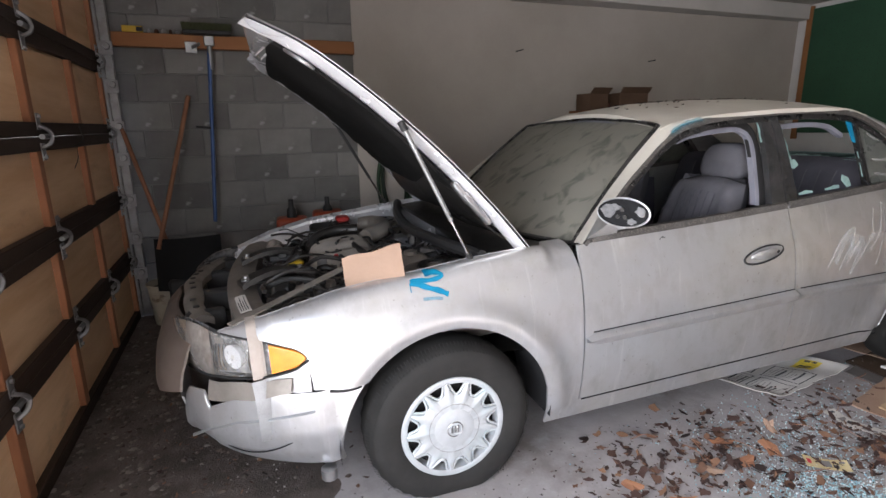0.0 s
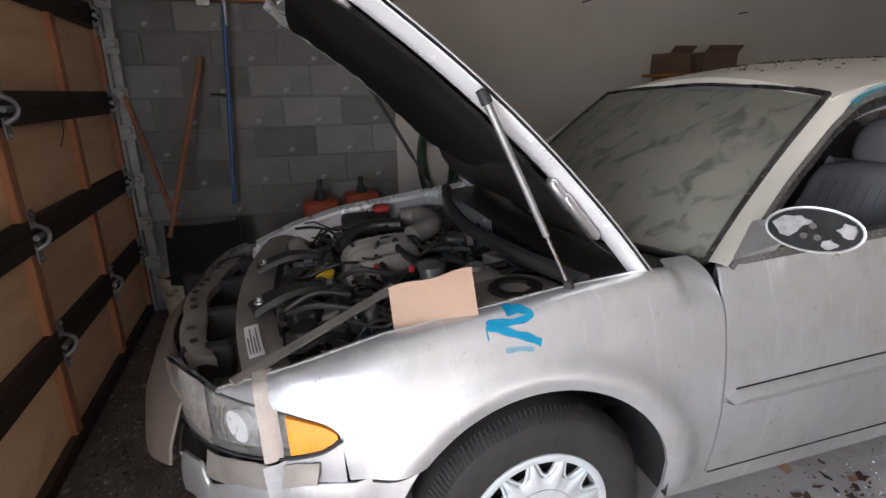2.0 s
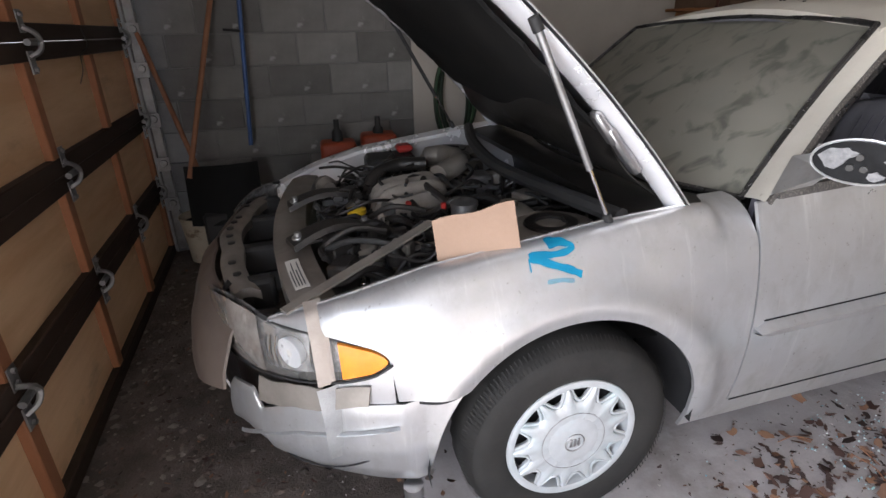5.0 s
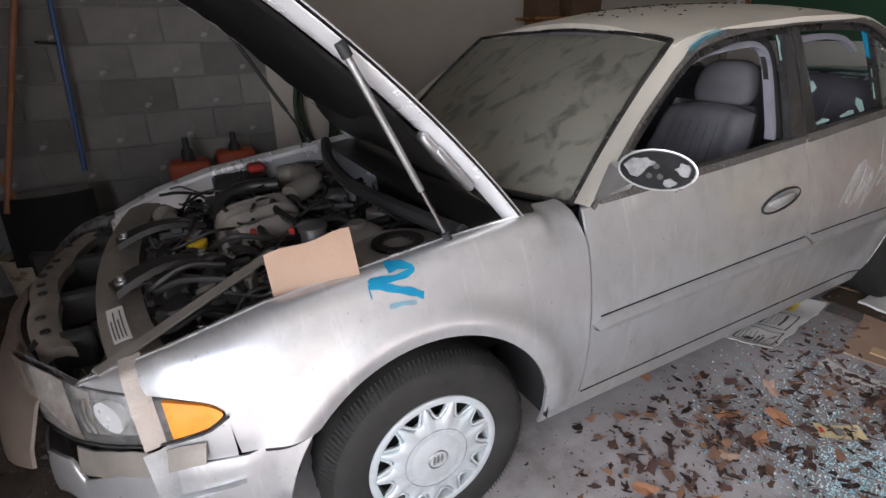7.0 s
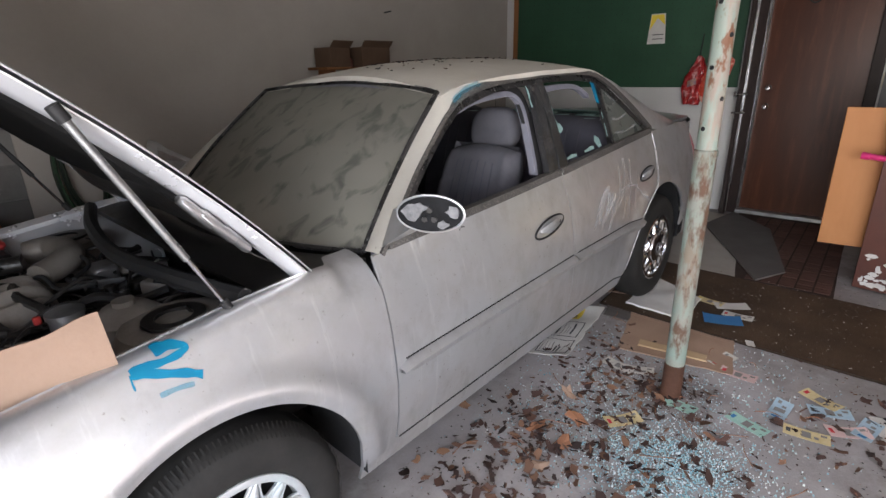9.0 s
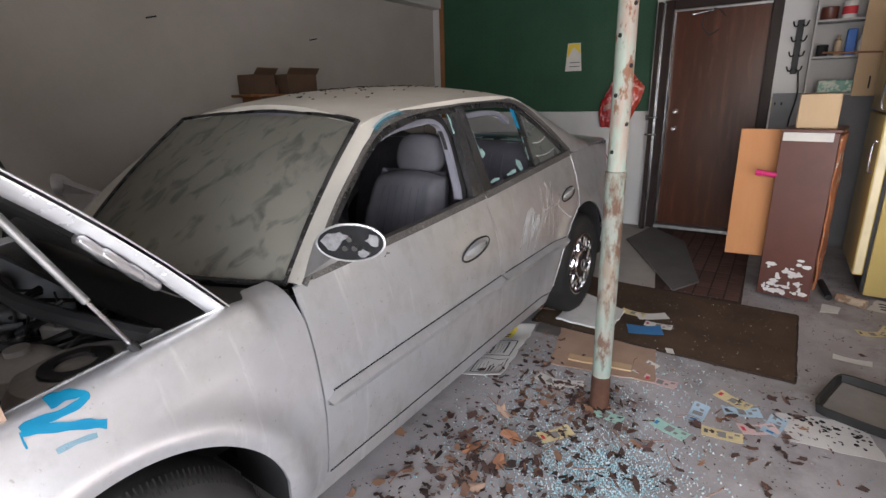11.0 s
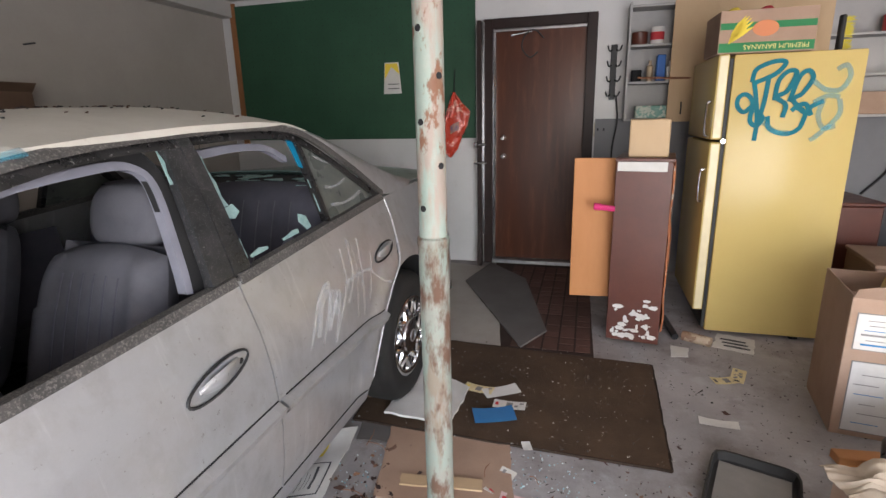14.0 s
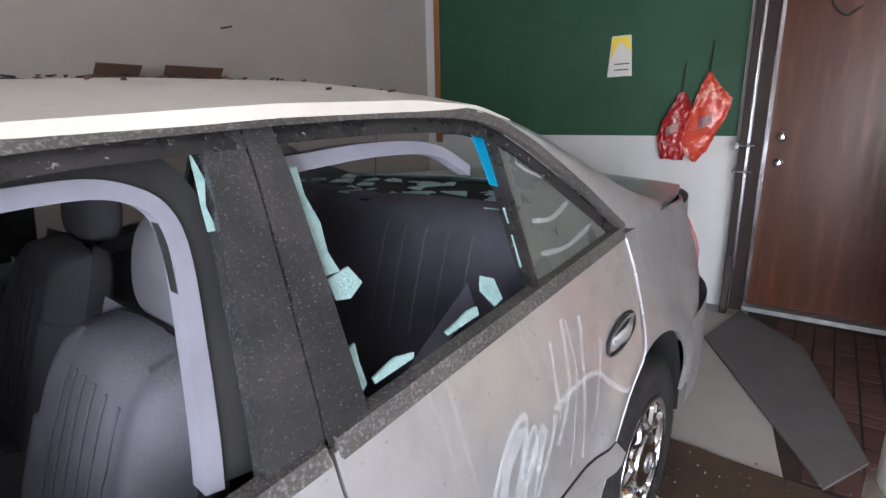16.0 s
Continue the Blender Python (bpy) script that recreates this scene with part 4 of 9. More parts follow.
# wheels
def wheel(hu, hw, near, front):
    v0 = 0.0 if near else WID
    sg = 1 if near else -1
    floor_w = lambda u: (floor_z(CAR.translation.x + u) + 0.0 - CAR.translation.z) - 0.035 * u
    bm = bmesh.new()
    prof = [(0.195, 0.018), (0.2, 0.01), (0.225, 0.0), (0.27, -0.004), (0.305, 0.006), (0.324, 0.026), (0.332, 0.05), (0.334, 0.1), (0.332, 0.15), (0.32, 0.178), (0.28, 0.2), (0.2, 0.19)]
    sides = 72
    rings = []
    for r, y in prof:
        ring = []
        for k in range(sides):
            a = 2 * math.pi * k / sides
            rr = r - (0.006 if 0.31 < r and k % 2 else 0)
            p = Vector((hu + rr * math.cos(a), v0 + sg * (y + 0.0), hw + rr * math.sin(a)))
            lo = floor_w(p.x) + 0.002
            if p.z < lo:
                p.z = lo
            ring.append(p)
        rings.append(ring)
    loft(bm, rings, True, False)
    tyre = part("tyre", bm, M["rubber"], car, "worn black tyre, slightly flat")
    bm = bmesh.new()
    for k in range(sides * 2):
        a = 2 * math.pi * k / (sides * 2)
        ca, sa = math.cos(a), math.sin(a)
        c2, s2 = math.cos(a + 0.012), math.sin(a + 0.012)
        ps = []
        for r, y, q in ((0.305, 0.004, 0), (0.3315, 0.044, 0), (0.3315, 0.044, 1), (0.305, 0.004, 1)):
            c, s = (c2, s2) if q else (ca, sa)
            z = hw + (r + 0.004) * s
            if z < floor_w(hu) + 0.01:
                break
            ps.append(bm.verts.new((hu + (r + 0.004) * c, v0 + sg * (y - 0.004), z)))
        if len(ps) == 4:
            bm.faces.new(ps)
    part("tread_ribs", bm, M["rubber"], tyre, smooth=False)
    mt = M["hubcap"] if front else M["chrome"]
    Y = lambda y: v0 + sg * y
    bm = bmesh.new()
    rings = []
    for r, y in ((0.208, 0.016), (0.205, 0.003), (0.196, 0.0), (0.183, 0.004), (0.178, 0.045)):
        rings.append([(hu + r * math.cos(a), Y(y), hw + r * math.sin(a)) for a in (2 * math.pi * k / 64 for k in range(64))])
    loft(bm, rings, True, False)
    cap = part("hubcap", bm, mt, car, "silver plastic wheel trim with looped openings" if front else "chrome wheel trim")
    bm = bmesh.new()
    lathe(bm, [(0.0, Y(0.055)), (0.185, Y(0.05))], 40, "y", (hu, 0, hw))
    part("wheel_disc", bm, M["black"], cap, "dark steel wheel behind the trim")
    bm = bmesh.new()
    rings = []
    for r, y in ((0.001, -0.008), (0.03, -0.009), (0.07, -0.006), (0.086, -0.002), (0.09, 0.006), (0.112, 0.012), (0.118, 0.03)):
        rings.append([(hu + r * math.cos(a), Y(y), hw + r * math.sin(a)) for a in (2 * math.pi * k / 48 for k in range(48))])
    loft(bm, rings, True, False)
    part("centre_disc", bm, mt, cap)
    if front:
        # flat face with a scalloped edge, U-shaped ribs and small bridges out to the rim
        n = 13
        bm = bmesh.new()
        rings = []
        for q, y in ((0.45, -0.004), (0.75, -0.003), (0.94, 0.0), (0.985, 0.004), (1.0, 0.014), (0.97, 0.026)):
            ring = []
            for k in range(n * 12):
                a = 2 * math.pi * k / (n * 12)
                edge = 0.138 + 0.054 * abs(math.sin(a * n / 2)) ** 7
                ring.append((hu + edge * q * math.cos(a), Y(y), hw + edge * q * math.sin(a)))
            rings.append(ring)
        loft(bm, rings, True, False)
        part("cap_face", bm, mt, cap, "scalloped flat face of the wheel trim")
        for i in range(n):
            a0 = 2 * math.pi * i / n
            bm = bmesh.new()
            line = []
            for k in range(13):
                b = (k / 6 - 1)
                r = 0.14 + 0.056 * abs(b) ** 2.4
                a = a0 + 0.2 * b
                line.append((hu + r * math.cos(a), Y(0.006 + 0.004 * abs(b)), hw + r * math.sin(a)))
            tube(bm, line, 0.0045, 6, False)
            part("trim_loop", bm, mt, cap)
        bm = bmesh.new()
        tube(bm, [(hu + 0.1 * math.cos(a), Y(-0.0032), hw + 0.1 * math.sin(a)) for a in (2 * math.pi * k / 48 for k in range(49))], 0.0014, 4, False)
        part("face_groove", bm, M["steel"], cap, "thin dark groove round the centre")
    for i in range(0 if front else 9):
        bm = bmesh.new()
        a0 = 2 * math.pi * i / 9
        pts = []
        for k in range(17):
            b = 2 * math.pi * k / 16
            r = 0.152 + 0.04 * math.cos(b)
            a = a0 + 0.3 * math.sin(b) * (0.8 + 0.35 * math.cos(b))
            pts.append((hu + r * math.cos(a), Y(0.014 + 0.006 * math.cos(b)), hw + r * math.sin(a)))
        tube(bm, pts, 0.012, 6, False)
        part("trim_loop", bm, mt, cap)
    bm = bmesh.new()
    pts = [(hu + 0.03 * math.cos(b), Y(-0.011), hw + 0.03 * math.sin(b)) for b in (2 * math.pi * k / 24 for k in range(25))]
    tube(bm, pts, 0.0022, 5, False)
    if front:
        for dx in (-0.012, 0.0, 0.012):
            box(bm, (hu + dx - 0.004, min(Y(-0.008), Y(-0.012)), hw - 0.014), (hu + dx + 0.004, max(Y(-0.008), Y(-0.012)), hw + 0.014), 0.001)
    part("badge", bm, M["steel"], cap, "plain round badge")


for near in (True, False):
    wheel(0.0, HUB + 0.016, near, True)
    wheel(R_HUB[0], R_HUB[1], near, False)


# wheel wells
def well(f, far):
    for hu, hw in ((0.0, HUB), R_HUB):
        bm = bmesh.new()
        sheet(bm, lambda s, t: f((hu + (ARCH + 0.012) * math.cos(math.pi * (1.08 * s - 0.04)), 0.02 + t * 0.3, hw + (ARCH + 0.012) * math.sin(math.pi * (1.08 * s - 0.04)))), 24, 4, 0.004, (0, 0, 1))
        part("wheel_well", bm, M["inner_dark"], car, "dark wheel-arch liner")


both(well)
bm = bmesh.new()
box(bm, (0.45, 0.08, 0.2), (3.75, WID - 0.08, 0.3), 0.02)
part("floor_pan", bm, M["inner_dark"], car)


def well_back(hu):
    b = bmesh.new()
    box(b, (hu - 0.42, 0.3, 0.25), (hu + 0.42, WID - 0.3, 0.7), 0.02)
    part("wheel_house", b, M["inner_dark"], car)


well_back(R_HUB[0])

# ---- nose of the car ----
def nose(th, out=0.0):
    """A point of the bumper plan: th from 0 (flank) to 1 (centre line)."""
    if th < 0.72:
        a = th / 0.72 * math.pi / 2
        return -0.35 - (0.66 + out) * math.sin(a), 0.75 - (0.75 + out) * math.cos(a)
    return -1.01 - out - 0.02 * math.sin((th - 0.72) / 0.28 * math.pi / 2), 0.75 + (th - 0.72) / 0.28 * 0.15


def bumper_half(f, far):
    """Bumper cover of one side; the near one is torn at the corner and hangs."""
    bm = bmesh.new()

    def at(s, t):
        top = lerp(((0, 0.577), (0.4, 0.572), (0.6, 0.535), (0.745, 0.485), (0.765, 0.55), (0.9, 0.54), (0.96, 0.49), (1, 0.43)), s) if not far else 0.568 - 0.05 * max(0, s - 0.45)
        low = 0.256 + 0.03 * s * s
        w = low + (top - low) * t
        if s < 0.14:
            u0 = -math.sqrt(ARCH ** 2 - (w - HUB) ** 2) - 0.004
            u, v = u0 + (-0.43 - u0) * s / 0.14, nose(0.085)[1] * s / 0.14
        else:
            u, v = nose(0.085 + (s - 0.14) / 0.86 * (0.58 if far else 0.43), 0.012 + (0 if far else 0.03 * max(0, s - 0.4)))
        prof = lerp(((0, 0.06), (0.25, 0.018), (0.5, 0.0), (0.75, 0.0), (0.93, 0.002), (1, 0.006)), t)
        if not far:
            v -= 0.004 * math.sin(s * 11) * (1 - t) * s
            w -= 0.015 * s * s
        return f((u + prof * 0.6 * min(1, s * 5), v + prof, w))
    sheet(bm, at, 80, 18, 0.01, (0.5, -0.5 if far else 0.5, 0))
    part("bumper_cover", bm, PAINT, car, "cracked silver bumper cover held with tape")
    bm = bmesh.new()
    rings = []
    for i in range(30):
        th = 0.1 + i / 29 * 0.4
        u, v = nose(th, 0.017 + 0.03 * max(0, (th - 0.26)))
        w = lerp(((0.1, 0.512), (0.2, 0.483), (0.3, 0.452), (0.4, 0.385), (0.5, 0.295)), th)
        k = 0.004 * min(1, (i + 0.3) / 4)
        rings.append([f((u, v + d, w + h)) for d, h in ((0.004, -k), (-0.008, -k * 0.6), (-0.01, 0), (-0.008, k * 0.6), (0.004, k))])
    loft(bm, rings, False, False)
    part("bumper_strip", bm, M["duct"], car, "scuffed grey rubbing strip")
    bm = bmesh.new()
    tube(bm, [f((nose(th, 0.016 + 0.03 * max(0, th - 0.26))[0] + 0.012, nose(th, 0.016)[1] + 0.01, w)) for th, w in ((th, 0.325 + 3.0 * (th - 0.31) ** 2) for th in np.linspace(0.17, 0.5, 20))], 0.0028, 5)
    part("lip_crease", bm, M["inner_dark"], car, "dark crease above the bumper lip")


both(bumper_half)

# the front of the cover, dropped, its brown darkened for the shade there
bm = bmesh.new()


def front_cover(s, t):
    th = 0.43 + s * 1.14
    m = min(th, 2 - th)
    w = lerp(((0.43, 0.55), (0.5, 0.515), (0.6, 0.46), (1.0, 0.45)), m)
    w = w + (0.752 - w) * t
    u, v = nose(m, lerp(((0.4, 0.085), (0.5, 0.095), (0.6, 0.075), (0.7, 0.03), (0.76, -0.035)), w + 0.006 * math.sin(19 * s)) - 0.1 * max(0.0, 0.5 - m))
    return Vector((u, v if th <= 1 else WID - v, w))


sheet(bm, front_cover, 60, 16, 0.008, (1, 0, 0))
part("front_fascia", bm, mat("shaded_fascia_paint", (0.12, 0.093, 0.078), (0.08, 0.062, 0.052), 0.55, scale=5, bump=0.1), car, "loose brownish front fascia, darkened as in shade")
bm = bmesh.new()


def front_lip(s, t):
    th = 0.585 + s * 0.83
    u, v = nose(min(th, 2 - th), 0.02)
    if th > 1:
        v = WID - v
    return Vector((u + 0.03 * (1 - t), v, 0.27 + 0.13 * t - 0.02 * math.sin(7 * s)))


sheet(bm, front_lip, 40, 6, 0.008, (1, 0, 0))
part("bumper_lip", bm, PAINT, car, "hanging lower bumper lip")
# A black sheet stands for the shade inside the torn corner.
bm = bmesh.new()
sheet(bm, lambda s, t: Vector((nose(0.3 + 0.45 * s, -0.03)[0], nose(0.3 + 0.45 * s, -0.03)[1], 0.36 + 0.25 * t)), 16, 4, 0.02, (1, 0.3, 0))
part("bumper_void", bm, M["engine_black"], car, "black sheet for the shade inside the bumper tear")
bm = bmesh.new()
sheet(bm, lambda s, t: Vector((nose(0.145 + 0.24 * s, 0.004)[0] - 0.012 * t, nose(0.145 + 0.24 * s, 0.004)[1] - 0.012 * t + 0.0035 * noise.noise((s * 9, t * 3, 4)), 0.632 - 0.05 * s - t * (0.05 + 0.02 * s) + 0.003 * math.sin(13 * s))), 40, 5, 0.004, (0.6, 0.6, 0))
part("torn_flap", bm, M["bay_metal"], car, "crumpled silver strip under the headlamp")
bm = bmesh.new()
tube(bm, [(-0.47, 0.06, 0.24), (-0.47, 0.06, 0.2)], 0.03, 10)
part("tow_eye", bm, M["steel"], car)


def lamp(f, far):
    """Headlamp: bowl, clear lens, amber corner."""
    def surf(u, w, off):
        return f((u, side(u, 0.66) - 0.004 + off + 0.25 * (w - 0.66) ** 2 * 4 + 0.03 * max(0, w - 0.70), w))
    bm = bmesh.new()
    sheet(bm, lambda s, t: surf(-0.515 - s * 0.45, lamp_low(-0.515 - s * 0.45) + t * (lamp_top(-0.515 - s * 0.45) - lamp_low(-0.515 - s * 0.45)), 0.034 if 0.05 < s else 0.01), 26, 8)
    body = part("headlamp", bm, M["lamp_bowl"], car, "cloudy taped-on headlamp unit")
    bm = bmesh.new()
    sheet(bm, lambda s, t: surf(-0.62 - s * 0.195, lamp_low(-0.62 - s * 0.195) + t * (lamp_top(-0.62 - s * 0.195) - lamp_low(-0.62 - s * 0.195)), 0.0), 16, 8, 0.003, (0, -1 if far else 1, 0))
    lens = part("clear_lens", bm, M["glass_clear"], body, "cloudy clear lens")
    lens.visible_shadow = False
    bm = bmesh.new()
    sheet(bm, lambda s, t: surf(-0.817 - s * 0.16, lamp_low(-0.817 - s * 0.16) + t * (lamp_top(-0.817 - s * 0.16) - lamp_low(-0.817 - s * 0.16)), -0.001 - 0.028 * math.sin(math.pi * min(1, s * 0.8)) * math.sin(math.pi * t)), 20, 14, 0.004, (0, -1 if far else 1, 0))
    part("frosted_lens", bm, M["frost_lens"], body, "yellowed frosted inner end of the lens")
    # Black strip that paints the shade in the gap under the fender.
    bm = bmesh.new()
    sheet(bm, lambda s, t: surf(-0.545 - s * 0.27, lamp_top(-0.545 - s * 0.27) - 0.004 + t * 0.014, 0.012), 16, 2, 0.003, (0, -1 if far else 1, 0))
    part("lamp_shadow_gap", bm, M["black"], body, "black strip for the shaded gap above the lens")
    bm = bmesh.new()
    sheet(bm, lambda s, t: surf(-0.772 - 0.035 * s, 0.635 + 0.11 * t, 0.025 + 0.01 * s), 4, 4, 0.004, (0, -1 if far else 1, 0))
    part("lamp_divider", bm, M["bay_metal"], body, "dull inner divider")
    bm = bmesh.new()
    sheet(bm, lambda s, t: surf(-0.507 - s * 0.113, lamp_low(-0.507 - s * 0.113) + 0.003 + t * (lamp_top(-0.507 - s * 0.113) - lamp_low(-0.507 - s * 0.113) - 0.006), -0.002), 12, 8, 0.012, (0, -1 if far else 1, 0))
    part("amber_lens", bm, M["amber"], body, "orange indicator lens")
    for u0, r0 in ((-0.735, 0.044),):
        c = Vector(surf(u0, 0.69, 0.028))
        nrm = Vector((-0.75, 0.65 if far else -0.65, 0.0)).normalized() if u0 > -0.8 else Vector((-0.9, 0.4 if far else -0.4, 0)).normalized()
        q = nrm.to_track_quat("Z", "Y").to_matrix().to_4x4()
        bm = bmesh.new()
        lathe(bm, [(r0, 0.012), (r0 * 0.96, 0.002), (r0 * 0.8, -0.018), (r0 * 0.45, -0.034), (0.0, -0.036)], 20)
        bm.transform(Matrix.Translation(c) @ q)
        dish = part("reflector", bm, M["reflector"], body, "chromed lamp dish")
        bm = bmesh.new()
        lathe(bm, [(0.0, -0.03), (0.016, -0.025), (0.018, 0.0), (0.01, 0.012), (0.0, 0.014)], 14)
        bm.transform(Matrix.Translation(c) @ q)
        part("bulb_shield", bm, M["white_plastic"], body)
    for u0 in (-0.66, -0.685, -0.775, -0.79, -0.803):
        bm = bmesh.new()
        tube(bm, [surf(u0 - 0.006 * math.sin(k), lamp_low(u0) + 0.012 + 0.025 * k, 0.022) for k in range(5)], 0.004, 5)
        part("reflector_rib", bm, M["chrome"], body)
    bm = bmesh.new()
    for w0, dw in ((0.0, -0.006),):
        pts = [surf(u, lamp_low(u) - 0.007, -0.002) for u in np.linspace(-0.497, -0.93, 22)] 
        tube(bm, pts, 0.0035, 6)
    part("lamp_rim", bm, M["black"], body)


both(lamp)


def tape_strip(name, mt, pts, width, label):
    bm = bmesh.new()
    line = curve(pts, 6)
    rings = []
    for i, p in enumerate(line):
        d = Vector((1, 0.25, 0)).normalized() * width / 2
        j = 0.004 * math.sin(i * 2.3)
        rings.append([p - d, p - d * 0.3 + Vector((0, -0.002, 0)), p + d * 0.3 + Vector((0, -0.003, 0)), p + d * (1 + j)])
    loft(bm, rings, False, False)
    part(name, bm, mt, car, label)


ty = lambda u, w: side(u, min(w, 0.7)) - 0.012
tape_strip("packing_tape", M["tape"], [(-0.668, 0.185, 0.822), (-0.664, hood_edge(-0.664) - 0.025, 0.812), (-0.662, ty(-0.662, 0.78) + 0.022, 0.78), (-0.66, ty(-0.66, 0.74) + 0.004, 0.745), (-0.66, ty(-0.66, 0.69), 0.69), (-0.66, ty(-0.66, 0.64), 0.63)], 0.046, "strip of tan packing tape over the headlamp")
tape_strip("duct_tape", M["duct"], [(-0.66, ty(-0.66, 0.6) - 0.006, 0.628), (-0.655, ty(-0.655, 0.55) - 0.014, 0.55), (-0.655, ty(-0.655, 0.45) - 0.016, 0.45), (-0.655, ty(-0.655, 0.38) - 0.012, 0.395)], 0.056, "strip of silver duct tape over the bumper")




# ---- raised bonnet ----
BON = Vector((0.385, 0, 0.955))
EX, EN = Vector((-0.609, 0, 0.793)), Vector((0.793, 0, 0.609))


def bonnet(d, k, lift=0.0):
    """d metres from the hinge, k from 0 (near edge) to 1."""
    e = hood_edge(0.40 - d) if d < 1.1 else hood_edge(-0.7) + (d - 1.1) * 1.1
    v = e + k * (WID - 2 * e)
    c = 1 - (2 * k - 1) ** 2
    dd = d * (1 + 0.05 * c)
    return Vector((0, v, 0)) + BON + EX * dd + EN * (0.03 * c ** 0.7 - 0.14 * d * d + 0.01 * d + lift)


hood = None
bm = bmesh.new()
sheet(bm, lambda s, t: bonnet(1.26 * s, t), 30, 30, 0.004, -EN)
hood = part("bonnet", bm, PAINT, car, "raised silver bonnet with a bare underside frame")
bm = bmesh.new()
sheet(bm, lambda s, t: bonnet(1.26 * s, 0.002 + 0.085 * t, -0.012 - 0.03 * math.sin(min(1, t * 1.4) * math.pi) - 0.012 * t), 30, 6, 0.004, -EN)
part("edge_frame", bm, M["bright_paint"], hood, "bare silver pressed edge frame")
bm = bmesh.new()
sheet(bm, lambda s, t: bonnet(1.26 * s, 0.998 - 0.085 * t, -0.012 - 0.03 * math.sin(min(1, t * 1.4) * math.pi) - 0.012 * t), 30, 6, 0.004, -EN)
part("edge_frame", bm, M["bright_paint"], hood, "bare silver pressed edge frame")
bm = bmesh.new()
sheet(bm, lambda s, t: bonnet(1.12 + 0.14 * s, t, -0.014 - 0.03 * math.sin(s * math.pi)), 8, 24, 0.004, -EN)
part("front_frame", bm, M["bright_paint"], hood, "bare silver front frame")
bm = bmesh.new()
rag = [0.02 * noise.noise((i * 0.37, 2.2, 0)) for i in range(60)]
sheet(bm, lambda s, t: bonnet(0.30 + 0.83 * s + 0.05 * math.sin(t * 7) * (1 - s), 0.085 + rag[int(s * 40)] + (0.83 + rag[59 - int(s * 40)]) * t, -0.05 - 0.012 * math.sin(9 * t) * math.sin(7 * s) - 0.01 * (1 - abs(2 * t - 1))), 40, 30, 0.012, -EN)
part("insulation_blanket", bm, mat("black_insulation", (0.008, 0.008, 0.008), (0.02, 0.019, 0.018), 1.0, spec=0.1, scale=5, fine=120, bump=0.5), hood, "torn black insulation blanket")
# Black here puts the shadow near the hinges into the panel's colour.
bm = bmesh.new()
sheet(bm, lambda s, t: bonnet(0.01 + 0.31 * s, 0.07 + 0.86 * t, -0.03 - 0.035 * math.sin(s * math.pi)), 10, 24, 0.004, -EN)
part("hinge_panel", bm, M["engine_black"], hood, "inner panel by the hinges, blackened for shadow")
bm = bmesh.new()
for c in ((0.34, 0.022, 0.055), (0.28, 0.02, 0.06), (0.22, 0.024, 0.05)):
    p = bonnet(c[0], c[1], -0.06)
    box(bm, (-c[2], -0.02, -0.012), (c[2], 0.02, 0.012), 0.008, Matrix.Translation(p) @ EX.to_track_quat("X", "Z").to_matrix().to_4x4())
part("hinge_arm", bm, M["steel"], hood, "shiny bent hinge arm")
bm = bmesh.new()
tube(bm, [bonnet(1.15, 0.47, -0.05), bonnet(1.15, 0.47, -0.1), bonnet(1.13, 0.53, -0.1), bonnet(1.13, 0.53, -0.05)], 0.006, 6)
part("striker", bm, M["steel"], hood, "latch striker loop")
bm = bmesh.new()
ring = [bonnet(1.04 + 0.05 * math.sin(a), 0.05 + 0.03 * math.cos(a), -0.06) for a in (2 * math.pi * k / 12 for k in range(13))]
tube(bm, ring, 0.006, 6)
part("corner_loop", bm, M["steel"], hood, "bent metal loop at the corner")


def strut(top, low, name):
    bm = bmesh.new()
    d = Vector(top) - Vector(low)
    tube(bm, [Vector(low) + d * 0.3, Vector(top)], 0.0095, 10)
    st = part("gas_strut", bm, M["galv"] if name else M["black"], car, "dusty grey bonnet gas strut")
    bm = bmesh.new()
    tube(bm, [Vector(low), Vector(low) + d * 0.31], 0.006, 8)
    part("strut_rod", bm, M["chrome"], st)
    for p, r in ((Vector(top), 0.014), (Vector(low), 0.012)):
        bm = bmesh.new()
        tube(bm, [p - d * 0.03, p + d * 0.03], r, 10)
        part("strut_end", bm, M["black"], st)


strut((-0.10, 0.10, 1.44), (0.135, 0.125, 0.945), 1)
strut((-0.13, 1.68, 1.47), (0.14, 1.66, 0.955), 0)

# ---- engine bay ----
bm = bmesh.new()
sheet(bm, lambda s, t: Vector((-0.68 + 1.16 * s, 0.16 + 1.48 * t, 0.5 + 0.03 * noise.noise((s * 9, t * 9, 1)))), 20, 20)
part("bay_floor", bm, M["engine_black"], car)


